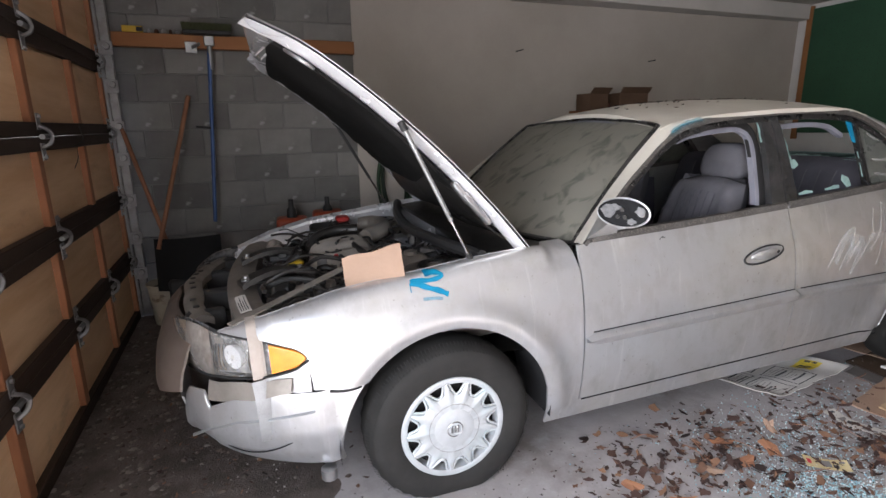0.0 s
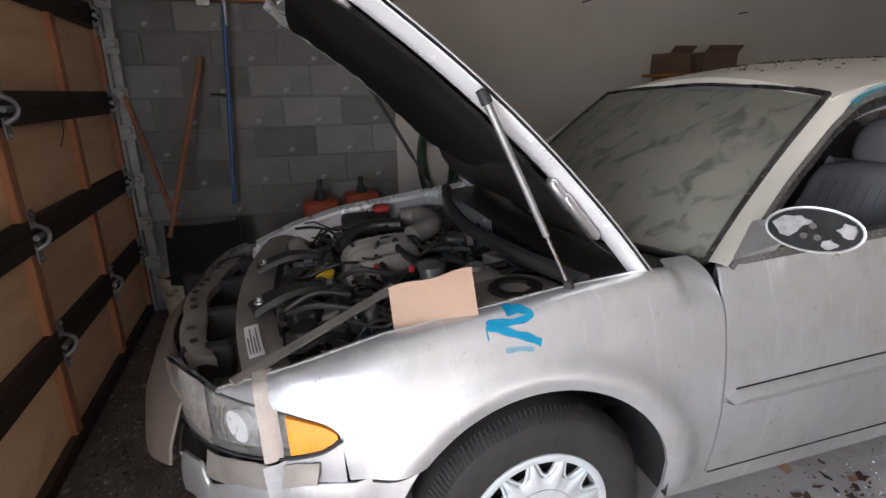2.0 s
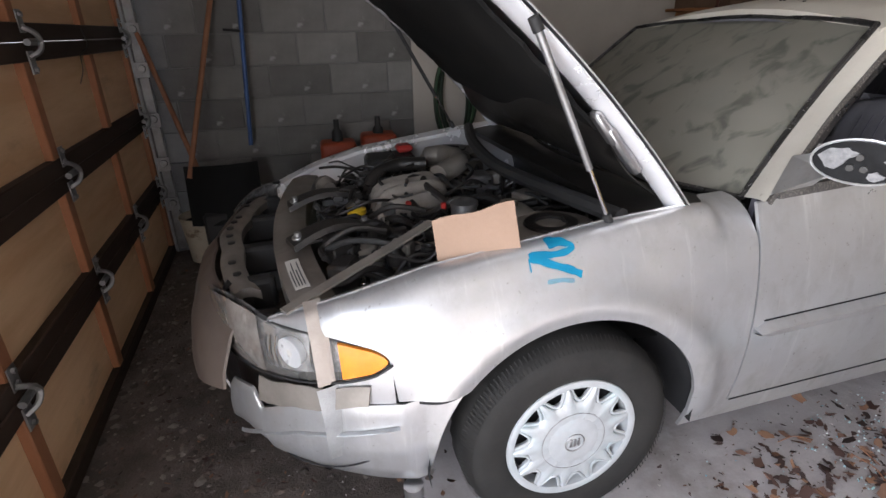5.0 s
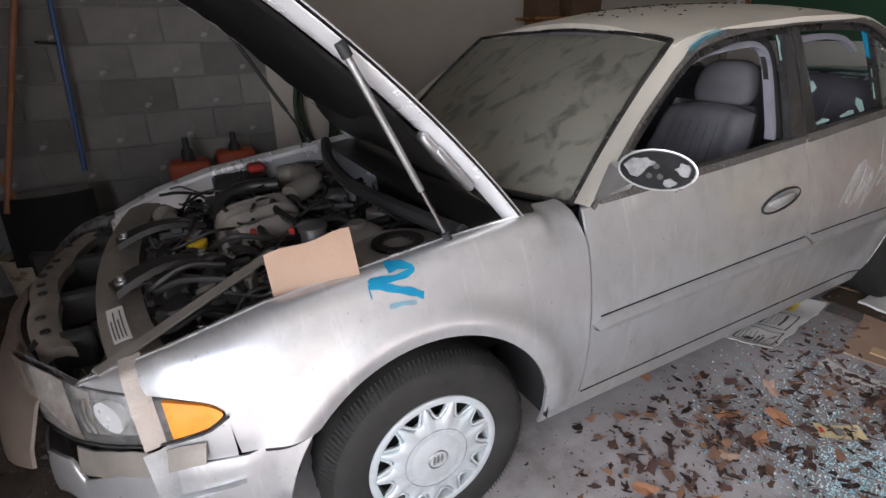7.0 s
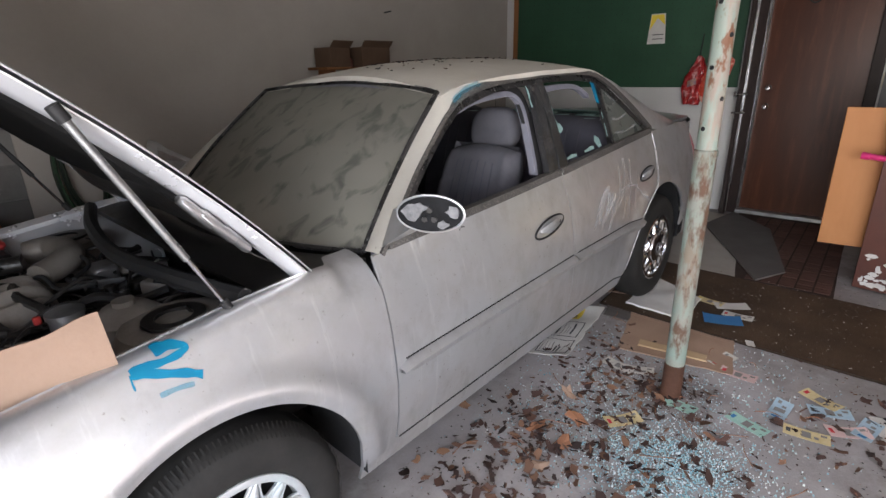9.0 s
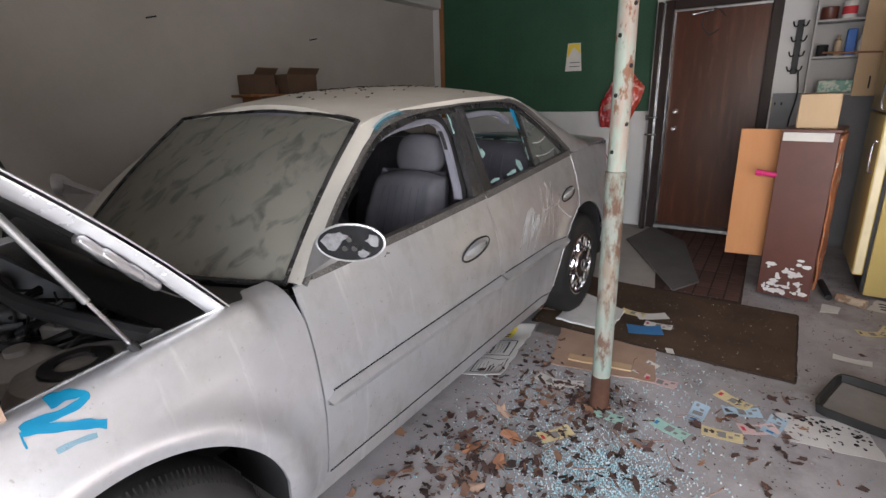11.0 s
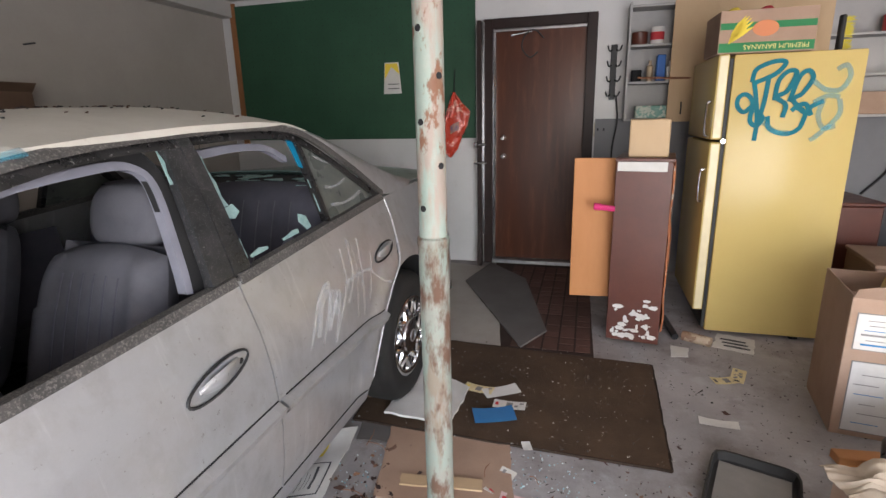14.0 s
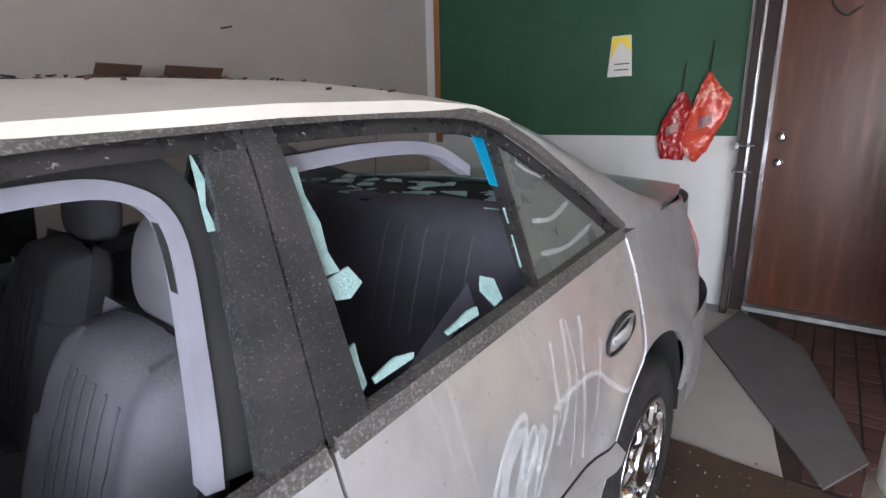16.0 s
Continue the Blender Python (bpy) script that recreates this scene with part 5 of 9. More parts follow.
def inner_wing(f, far):
    bm = bmesh.new()

    def at(s, t):
        u = -0.8 + 1.24 * s
        return f((u, hood_edge(u) + 0.012 + 0.16 * math.sin(t * math.pi / 2), fender_top(u) - 0.012 - 0.4 * t ** 1.5))
    sheet(bm, at, 30, 8, 0.004, (0, -1 if far else 1, 0))
    # Dull metal near, brighter paint far: each side's light is put into its colour.
    part("inner_wing", bm, M["bay_metal"] if not far else M["bright_paint"], car, "inner wing, coloured brighter on the far side")
    bm = bmesh.new()
    rings = []
    for i in range(31):
        u = -0.78 + 1.14 * i / 30
        e, w = hood_edge(u), fender_top(u)
        rings.append([f((u, e - 0.004, w - 0.004)), f((u, e + 0.014, w + 0.002)), f((u, e + 0.05, w - 0.012)), f((u, e + 0.052, w - 0.03))])
    loft(bm, rings, False, False)
    rail = part("wing_rail", bm, M["bright_paint"], car, "silver wing flange")
    for i in range(7 if far else 0):
        u = -0.66 + i * 0.15
        bm = bmesh.new()
        lathe(bm, [(0.011, 0.0), (0.011, 0.006), (0.007, 0.012), (0.0, 0.012)], 8, "z", f((u, hood_edge(u) + 0.03, fender_top(u) - 0.006)))
        part("bolt", bm, M["steel"], rail)
    bm = bmesh.new()
    c = f((0.07, 0.33, 0))
    lathe(bm, [(0.17, 0.72), (0.165, 0.82), (0.14, 0.862), (0.1, 0.872), (0.085, 0.868), (0.08, 0.85), (0.05, 0.85), (0.048, 0.868), (0.02, 0.872), (0.0, 0.872)], 28, "z", c)
    tw = part("strut_tower", bm, M["bay_metal"], car, "dusty suspension tower")
    bm = bmesh.new()
    lathe(bm, [(0.082, 0.868), (0.082, 0.877), (0.05, 0.877), (0.05, 0.868)], 28, "z", c)
    part("tower_mount", bm, M["engine_black"], tw)


both(inner_wing)

bm = bmesh.new()
sheet(bm, lambda s, t: Vector((0.47 + 0.03 * math.sin(t * math.pi) - 0.06 * s, 0.16 + 1.48 * t, 0.5 + 0.42 * s)), 8, 20, 0.01, (1, 0, 0))
part("bulkhead", bm, M["engine_black"], car)
bm = bmesh.new()
sheet(bm, lambda s, t: Vector((0.26 + (0.35 - 0.2 * (1 - (2 * t - 1) ** 2)) * s - 0.02, 0.13 + 1.54 * t, 0.925 + 0.015 * math.sin(s * math.pi))), 6, 30, 0.02)
part("cowl_panel", bm, M["engine_black"], car, "black plastic cowl panel")
bm = bmesh.new()
tube(bm, curve([(0.2, 0.16, 0.93), (0.13, 0.5, 0.93), (0.1, 0.9, 0.92), (0.14, 1.3, 0.93), (0.22, 1.62, 0.94)]), 0.026, 8)
part("cowl_seal", bm, M["black"], car, "thick black rubber seal")

# radiator panel, header bar
bm = bmesh.new()


def rad(s, t):
    v = 0.2 + 1.38 * t
    bow = 1 - ((v - 0.9) / 0.75) ** 2
    return Vector((-0.70 - 0.09 * bow + 0.12 * s, v, 0.795 - 0.012 * abs(2 * s - 1)))


sheet(bm, rad, 4, 30, 0.07)
part("radiator_panel", bm, M["bay_metal"], car, "dusty radiator top panel with a label")
bm = bmesh.new()
sheet(bm, lambda s, t: rad(0.2 + 0.35 * s, 0.08 + 0.15 * t) + Vector((0, 0, 0.006)), 3, 4, 0.001)
lab = part("service_label", bm, M["paper"], car, "faded white printed label")
for k in range(4):
    bm = bmesh.new()
    sheet(bm, lambda s, t: rad(0.24 + 0.07 * k + 0.03 * s, 0.09 + (0.12 if k % 2 else 0.08) * t) + Vector((0, 0, 0.0075)), 1, 3)
    part("print_line", bm, M["ink"], lab)
bm = bmesh.new()


def header(s, t):
    th = 0.5 + t
    u, v = nose(min(th, 2 - th), -0.05)
    if th > 1:
        v = WID - v
    return Vector((u + 0.075 * s, v, 0.775 - 0.02 * abs(2 * s - 1) + 0.02 * (1 - (2 * t - 1) ** 2)))


sheet(bm, header, 3, 40, 0.03)
hd = part("header_bar", bm, M["bay_metal"], car, "dusty header bar with bolt holes")
for t in (0.06, 0.12, 0.24, 0.36, 0.5, 0.64, 0.76, 0.88):
    bm = bmesh.new()
    lathe(bm, [(0.013, 0.0), (0.013, 0.005), (0.007, 0.006), (0.0, 0.006)], 10, "z", header(0.5, t))
    part("bolt", bm, M["engine_black"], hd)
bm = bmesh.new()
sheet(bm, lambda s, t: Vector((nose(0.5 + 0.5 * min(1, 2 * t) - 0.5 * max(0, 2 * t - 1), -0.06)[0] + 0.01, (lambda q: q if t < 0.5 else WID - q)(nose(0.5 + 0.5 * min(1, 2 * t) - 0.5 * max(0, 2 * t - 1), -0.06)[1]), 0.5 + 0.26 * s)), 4, 30, 0.03, (1, 0, 0))
part("grille_back", bm, M["engine_black"], car)
for v in (0.5, 0.78, 1.1, 1.35):
    bm = bmesh.new()
    box(bm, (-0.93, v - 0.03, 0.66), (-0.78, v + 0.03, 0.765), 0.012)
    part("support_bracket", bm, M["black"], car)

for (a, b) in (((-0.73, 0.99), (-0.44, 1.02)), ((-0.72, 0.58), (-0.45, 0.66))):
    bm = bmesh.new()
    d = Vector((b[0] - a[0], b[1] - a[1], 0))
    n = Vector((-d.y, d.x, 0)).normalized()
    rings = []
    for i in range(9):
        p = Vector((a[0], a[1], 0.815)) + d * i / 8 + Vector((0, 0, 0.035 * math.sin(i / 8 * math.pi)))
        wd = 0.055 - 0.025 * i / 8
        rings.append([p - n * wd, p + n * wd, p + n * wd * 0.8 + Vector((0, 0, 0.018)), p - n * wd * 0.8 + Vector((0, 0, 0.018))])
    loft(bm, rings)
    br = part("engine_brace", bm, M["engine_black"], car, "dark steel torque brace")
    for k in (0.1, 0.93):
        bm = bmesh.new()
        lathe(bm, [(0.02, 0.0), (0.02, 0.008), (0.011, 0.01), (0.011, 0.022), (0.0, 0.022)], 10, "z", Vector((a[0], a[1], 0.838)) + d * k)
        part("bolt", bm, M["steel"], br)

# engine block and intake
bm = bmesh.new()
box(bm, (-0.5, 0.55, 0.5), (0.08, 1.25, 0.74), 0.05)
part("engine_block", bm, M["engine_black"], car)
bm = bmesh.new()


def plenum(s, t):
    a = (s - 0.5) * 2
    b = (t - 0.5) * 2
    h = (1 - a ** 4) * (1 - b ** 4)
    return Vector((-0.25 + 0.17 * a, 0.97 + 0.15 * b + 0.05 * a, 0.76 + 0.115 * max(0, h) ** 0.45 + 0.012 * math.sin(t * 28) * (h > 0.3)))


sheet(bm, plenum, 24, 36)
part("intake_plenum", bm, M["alu_cast"], car, "dusty cast aluminium intake manifold")
bm = bmesh.new()
tube(bm, curve([(-0.1, 1.05, 0.86), (0.02, 1.15, 0.88), (0.0, 1.32, 0.88), (-0.08, 1.36, 0.87)]), 0.045, 12)
part("intake_duct", bm, M["bay_metal"], car, "ribbed grey intake duct")
bm = bmesh.new()
tube(bm, curve([(-0.4, 1.12, 0.78), (-0.36, 1.18, 0.85), (-0.25, 1.22, 0.88), (-0.12, 1.2, 0.88)]), 0.03, 10)
part("coolant_hose", bm, M["engine_black"], car)
bm = bmesh.new()
box(bm, (-0.36, 1.38, 0.68), (-0.12, 1.56, 0.875), 0.015)
bat = part("battery", bm, M["black"], car)
bm = bmesh.new()
box(bm, (-0.2, 1.46, 0.876), (-0.12, 1.55, 0.91), 0.012)
part("terminal_cover", bm, M["red_plastic"], bat, "red terminal cover")
bm = bmesh.new()
box(bm, (-0.33, 1.377, 0.76), (-0.2, 1.379, 0.82))
part("battery_label", bm, M["paper"], bat)
bm = bmesh.new()
lathe(bm, [(0.028, 0.79), (0.028, 0.82), (0.036, 0.82), (0.036, 0.836), (0.02, 0.842), (0.0, 0.842)], 12, "z", (-0.48, 0.815, 0))
part("filler_cap", bm, mat("yellow_cap", (0.75, 0.48, 0.02), rough=0.45), car, "yellow oil filler cap")
bm = bmesh.new()
lathe(bm, [(0.045, 0.78), (0.045, 0.86), (0.05, 0.862), (0.05, 0.876), (0.03, 0.885), (0.0, 0.885)], 16, "z", (-0.12, 0.62, 0))
part("egr_valve", bm, M["steel"], car, "metal valve body")
bm = bmesh.new()
lathe(bm, [(0.09, 0.8), (0.095, 0.85), (0.06, 0.88), (0.03, 0.885), (0.03, 0.9), (0.0, 0.9)], 18, "z", (0.0, 0.5, 0))
part("brake_reservoir", bm, M["bay_metal"], car)
rng = random.Random(11)
for i in range(130):
    x, y = rng.uniform(-0.58, 0.22), rng.uniform(0.36, 1.42)
    L = rng.uniform(0.12, 0.4)
    a = rng.uniform(0, 6.28)
    z = rng.uniform(0.74, 0.86)
    pts = [(x, y, z)]
    for k in range(3):
        a += rng.uniform(-0.8, 0.8)
        q = pts[-1]
        pts.append((min(0.3, max(-0.62, q[0] + L / 3 * math.cos(a))), min(1.5, max(0.33, q[1] + L / 3 * math.sin(a))), min(0.89, max(0.7, z + rng.uniform(-0.04, 0.05)))))
    bm = bmesh.new()
    tube(bm, curve(pts, 5), rng.choice((0.004, 0.005, 0.006, 0.007, 0.01, 0.015)), 7)
    part("hose", bm, M["engine_black"] if rng.random() < 0.7 else M["black"], car)
for i in range(60):
    x, y, z = rng.uniform(-0.58, 0.2), rng.uniform(0.4, 1.35), rng.uniform(0.7, 0.83)
    r = rng.uniform(0.015, 0.045)
    bm = bmesh.new()
    if rng.random() < 0.5:
        lathe(bm, [(r, -r), (r * 1.1, 0.0), (r * 0.7, r * 0.5), (r * 0.7, r * 1.2), (0.0, r * 1.25)], 10, rng.choice("xyz"))
    else:
        box(bm, (-r * 1.4, -r, -r), (r * 1.4, r, r * 0.9), r * 0.25)
    ob = part("engine_fitting", bm, rng.choice((M["engine_black"], M["engine_black"], M["engine_black"], M["bay_metal"], M["steel"])), car)
    ob.matrix_basis = pose(x, y, z, 0, 0, rng.uniform(0, 360))
for p in ((-0.3, 0.72, 0.86), (-0.18, 0.68, 0.85), (-0.4, 0.5, 0.8)):
    bm = bmesh.new()
    box(bm, (p[0] - 0.01, p[1] - 0.008, p[2] - 0.014), (p[0] + 0.01, p[1] + 0.008, p[2] + 0.012), 0.004)
    part("red_connector", bm, M["red_plastic"], car)
bm = bmesh.new()
a, b = Vector((-0.74, 0.19, 0.795)), Vector((-0.28, 0.44, 0.885))
n = Vector((0.35, -0.6, 0)).normalized() * 0.018
loft(bm, [[a - n, a + n, a + n + Vector((0, 0, 0.006)), a - n + Vector((0, 0, 0.006))], [b - n, b + n, b + n + Vector((0, 0, 0.006)), b - n + Vector((0, 0, 0.006))]])
part("bay_brace", bm, M["bay_metal"], car, "diagonal flat brace across the bay")

# cardboard piece stuck in the gap
bm = bmesh.new()


def cardpiece(s, t):
    return Vector((-0.335 + 0.21 * s, 0.155 - 0.05 * s + 0.05 * t, 0.865 + 0.035 * s + t * (0.115 + 0.008 * s) + 0.004 * math.sin(s * 9) * t))


sheet(bm, cardpiece, 10, 6, 0.004, (0.2, 1, 0))
cardpc = single("cardboard_scrap", bm, M["card"], "torn piece of brown cardboard stuck beside the engine bay", "cardboard")
cardpc.matrix_world = CAR


# ---- cabin ----
def seat(v, ou):
    """A front seat: cushion, backrest with sewn ribs, headrest on posts."""
    def puff(a, b, p):
        return max(0.0, (1 - abs(a) ** p) * (1 - abs(b) ** p)) ** 0.4
    bm = bmesh.new()

    def back(s, t):
        a, b = s * 2 - 1, t * 2 - 1
        wd = 0.225 - 0.05 * max(0, t - 0.6) - 0.04 * max(0, t - 0.85)
        h = puff(a, b, 5)
        base = Vector((1.43 + 0.20 * t + ou, v + a * wd, 0.52 + 0.58 * t - 0.03 * a * a * (t > 0.7)))
        bol = 0.03 * (abs(a) > 0.6) * min(1, (abs(a) - 0.6) * 4) if abs(a) > 0.6 else 0
        return base + Vector((-1, 0, 0.3)) * (0.075 * h + bol * h)
    top = sheet(bm, back, 28, 24)
    sheet(bm, lambda s, t: back(s, t) * 0 + Vector((1.43 + 0.20 * t + ou + 0.09 * puff(s * 2 - 1, t * 2 - 1, 5), v + (s * 2 - 1) * (0.225 - 0.05 * max(0, t - 0.6) - 0.04 * max(0, t - 0.85)), 0.52 + 0.58 * t)), 28, 24)
    bk = part("seat_back", bm, M["cloth"], car, "grey velour seat back with sewn ribs")
    for i in range(6):
        bm = bmesh.new()
        a = -0.5 + i * 0.2
        tube(bm, [back((a + 1) / 2, t) + Vector((-0.001, 0, 0)) for t in np.linspace(0.25, 0.86, 14)], 0.003, 5)
        part("seam", bm, M["cloth_rib"], bk)
    bm = bmesh.new()

    def cush(s, t):
        a, b = s * 2 - 1, t * 2 - 1
        return Vector((0.95 + 0.52 * t + ou, v + a * 0.26, 0.44 + 0.17 * puff(a, b, 4) + 0.03 * (1 - t) + 0.03 * (abs(a) > 0.65) * puff(a, b, 4)))
    sheet(bm, cush, 24, 20)
    part("seat_cushion", bm, M["cloth"], car, "grey velour seat cushion")
    bm = bmesh.new()

    def head(s, t):
        a = 2 * math.pi * s
        b = math.pi * (t - 0.5)
        p = 0.6
        ca, sa = math.copysign(abs(math.cos(a)) ** p, math.cos(a)), math.copysign(abs(math.sin(a)) ** p, math.sin(a))
        cb, sb = abs(math.cos(b)) ** 0.55, math.copysign(abs(math.sin(b)) ** 0.8, b)
        return Vector((1.70 + ou + 0.055 * ca * cb + 0.015 * sb, v + 0.135 * sa * cb * (1 - 0.1 * sb), 1.17 + 0.098 * sb))
    sheet(bm, head, 28, 14)
    hr = part("headrest", bm, M["cloth"], car, "grey velour headrest")
    for dv in (-0.05, 0.05):
        bm = bmesh.new()
        tube(bm, [(1.64 + ou, v + dv, 1.02), (1.69 + ou, v + dv, 1.1)], 0.007, 6)
        part("headrest_post", bm, M["steel"], hr)


seat(0.47, 0.025)
seat(1.33, 0.15)


def rear_bench():
    bm = bmesh.new()

    def back(s, t):
        v = 0.22 + 1.36 * s
        a = t * 2 - 1
        lobes = 0.03 * abs(math.sin(s * math.pi * 2)) ** 0.5
        return Vector((2.34 + 0.20 * t - (0.06 + lobes) * max(0, 1 - abs(a) ** 4) ** 0.4, v, 0.5 + 0.62 * t + 0.025 * lobes * 20 * (t > 0.8)))
    sheet(bm, back, 40, 20, 0.06, (1, 0, 0))
    bn = part("rear_seat_back", bm, M["cloth_rib"], car, "dark grey velour rear bench back")
    for c in (0.25, 0.75):
        for k in range(5):
            bm = bmesh.new()
            s = c - 0.12 + 0.06 * k
            tube(bm, [back(s, t) + Vector((-0.001, 0, 0)) for t in np.linspace(0.45, 0.9, 10)], 0.003, 5)
            part("seam", bm, M["cloth"], bn)
    bm = bmesh.new()
    sheet(bm, lambda s, t: Vector((1.9 + 0.45 * t, 0.22 + 1.36 * s, 0.42 + 0.12 * max(0, (1 - abs(2 * t - 1) ** 4)) ** 0.4 + 0.02 * abs(math.sin(s * math.pi * 2)))), 30, 12)
    part("rear_seat_cushion", bm, M["cloth_rib"], car)
    bm = bmesh.new()
    sheet(bm, lambda s, t: Vector((2.52 + 0.6 * s, 0.22 + 1.36 * t, 1.115 - 0.03 * s)), 6, 10, 0.02)
    part("parcel_shelf", bm, M["inner_dark"], car, "dark parcel shelf strewn with broken glass")
    bm = bmesh.new()
    tube(bm, [(2.56, 0.3, 1.12), (2.46, 0.36, 1.0), (2.3, 0.44, 0.8), (2.22, 0.5, 0.66)], 0.004, 4)
    pts = [Vector(p) for p in ((2.54, 0.29, 1.13), (2.44, 0.35, 0.98), (2.28, 0.43, 0.78), (2.2, 0.48, 0.66))]
    loft(bm, [[p + Vector((0.0, -0.02, -0.015)), p + Vector((0.0, 0.02, 0.015)), p + Vector((-0.003, 0.02, 0.015)), p + Vector((-0.003, -0.02, -0.015))] for p in pts])
    part("seat_belt", bm, M["grey_trim"], car, "pale grey seat belt")


rear_bench()
bm = bmesh.new()
sheet(bm, lambda s, t: Vector((0.5 + 0.42 * s, 0.14 + 1.52 * t, 0.9 - 0.02 * s - 0.25 * max(0, s - 0.7) * 3)), 10, 12, 0.2)
part("dashboard", bm, M["inner_dark"], car, "dark dashboard")
bm = bmesh.new()
tube(bm, [Vector((1.0 + 0.07 * math.sin(a), 0.47 + 0.18 * math.cos(a), 0.86 + 0.165 * math.sin(a))) for a in (2 * math.pi * k / 28 for k in range(29))], 0.015, 8, False)
sw = part("steering_wheel", bm, M["black"], car)
bm = bmesh.new()
box(bm, (0.98, 0.34, 0.83), (1.02, 0.6, 0.9), 0.015)
part("wheel_boss", bm, M["black"], sw)


def inner_door(f, far):
    for a, b in ((0.62, 1.66), (1.72, 2.3)):
        bm = bmesh.new()
        sheet(bm, lambda s, t: f((a + (b - a) * s, 0.1 + 0.03 * math.sin(t * math.pi) + 0.02 * t, 0.32 + 0.62 * t)), 10, 8, 0.02, (0, -1 if far else 1, 0))
        part("door_card", bm, M["cloth_rib"], car, "grey door trim panel")


both(inner_door)
bm = bmesh.new()
sheet(bm, lambda s, t: Vector((1.15 + 1.25 * s, 0.3 + 1.2 * t, roof_w(1.15 + 1.25 * s, 0.3 + 1.2 * t) - 0.035)), 12, 12)
part("headlining", bm, M["grey_trim"], car)
for v in (0.9,):
    bm = bmesh.new()
    box(bm, (1.02, 0.82, 0.45), (1.5, 0.98, 0.62), 0.03)
    part("centre_console", bm, M["inner_dark"], car)


# ---- fittings on the flank ----
def handle(u, w, s):
    bm = bmesh.new()
    n = 28
    line = [(u + 0.115 * s * math.cos(a), w + 0.034 * s * math.sin(a) + 0.014 * math.cos(a)) for a in (2 * math.pi * k / n for k in range(n + 1))]
    tube(bm, [(p[0], side(*p) - 0.004, p[1]) for p in line], 0.0045, 6, False)
    h = part("door_handle", bm, M["black"], car, "silver pull handle in an oval recess")
    bm = bmesh.new()
    rings = []
    for k in range(9):
        r = k / 8
        rings.append([(u + 0.112 * s * r * math.cos(a), side(u, w) + 0.018 * (1 - r ** 3) - 0.003, w + 0.032 * s * r * math.sin(a) + 0.014 * r * math.cos(a)) for a in (2 * math.pi * q / n for q in range(n))])
    loft(bm, rings[1:], True, True)
    part("recess", bm, PAINT, h)
    bm = bmesh.new()
    rings = []
    for k in range(13):
        t = k / 12
        c = (u - 0.07 * s + 0.145 * s * t, side(u, w) - 0.004 - 0.014 * math.sin(t * math.pi), w - 0.004 + 0.017 * t)
        r = 0.006 + 0.016 * math.sin(t * math.pi) ** 0.6
        rings.append([(c[0], c[1] + 0.006 * math.sin(a), c[2] + r * math.cos(a)) for a in (2 * math.pi * q / 10 for q in range(10))])
    loft(bm, rings)
    part("paddle", bm, PAINT, h)
    bm = bmesh.new()
    lathe(bm, [(0.009, 0.012), (0.009, -0.004), (0.0, -0.005)], 10, "y", (u + 0.085 * s, side(u, w), w + 0.004))
    part("lock", bm, M["black"], h)


handle(1.51, 0.80, 1.0)
handle(2.575, 0.832, 0.85)


def engine_clutter(seed, count):
    """Bolts, brackets, plugs and thin wires crowding the top of the engine."""
    r = random.Random(seed)
    for i in range(count):
        u, v = r.uniform(-0.6, 0.12), r.uniform(0.3, 1.45)
        w = 0.735 + r.uniform(0, 0.085) - 0.05 * abs(v - 0.95)
        q = Matrix.Translation((u, v, w)) @ Matrix.Rotation(r.uniform(0, 3.1), 4, "Z") @ Matrix.Rotation(r.gauss(0, 0.4), 4, "X")
        bm = bmesh.new()
        kind = i % 5
        if kind == 0:
            h = r.uniform(0.012, 0.035)
            lathe(bm, [(0.013, 0.0), (0.013, 0.006), (0.008, 0.007), (0.008, h), (0.0, h)], 6)
            bm.transform(q)
            part("bolt", bm, M["steel"] if r.random() < 0.7 else M["chrome"], car)
        elif kind == 1:
            l = r.uniform(0.03, 0.07)
            box(bm, (-l, -0.012, -0.012), (l, 0.012, 0.016), 0.004, q)
            box(bm, (-l * 0.4, -0.02, 0.0), (l * 0.3, 0.02, 0.026), 0.004, q)
            part("connector_plug", bm, M["black"], car)
        elif kind == 2:
            l = r.uniform(0.03, 0.09)
            box(bm, (-l, -0.014, 0), (l, 0.014, 0.005), 0.001, q)
            box(bm, (-l, -0.014, -0.05), (-l + 0.005, 0.014, 0.0), 0.001, q)
            part("bracket", bm, M["alu_cast"] if r.random() < 0.5 else M["bay_metal"], car)
        elif kind == 3:
            a0 = Vector((u, v, w + 0.02))
            a3 = a0 + Vector((r.uniform(-0.25, 0.25), r.uniform(-0.3, 0.3), r.uniform(-0.03, 0.03)))
            mid = (a0 + a3) / 2 + Vector((r.uniform(-0.06, 0.06), r.uniform(-0.06, 0.06), r.uniform(0.0, 0.05)))
            tube(bm, curve([a0, mid, a3], 7), r.choice((0.004, 0.006, 0.009)), 6)
            part("cable", bm, M["engine_black"] if r.random() < 0.75 else M["steel"], car)
        else:
            h = r.uniform(0.03, 0.06)
            lathe(bm, [(0.026, 0.0), (0.026, h * 0.6), (0.021, h * 0.65), (0.021, h), (0.012, h), (0.01, h * 0.8), (0.0, h * 0.8)], 14)
            bm.transform(q)
            part("cap", bm, M["alu_cast"] if r.random() < 0.35 else M["engine_black"], car)


engine_clutter(12, 150)


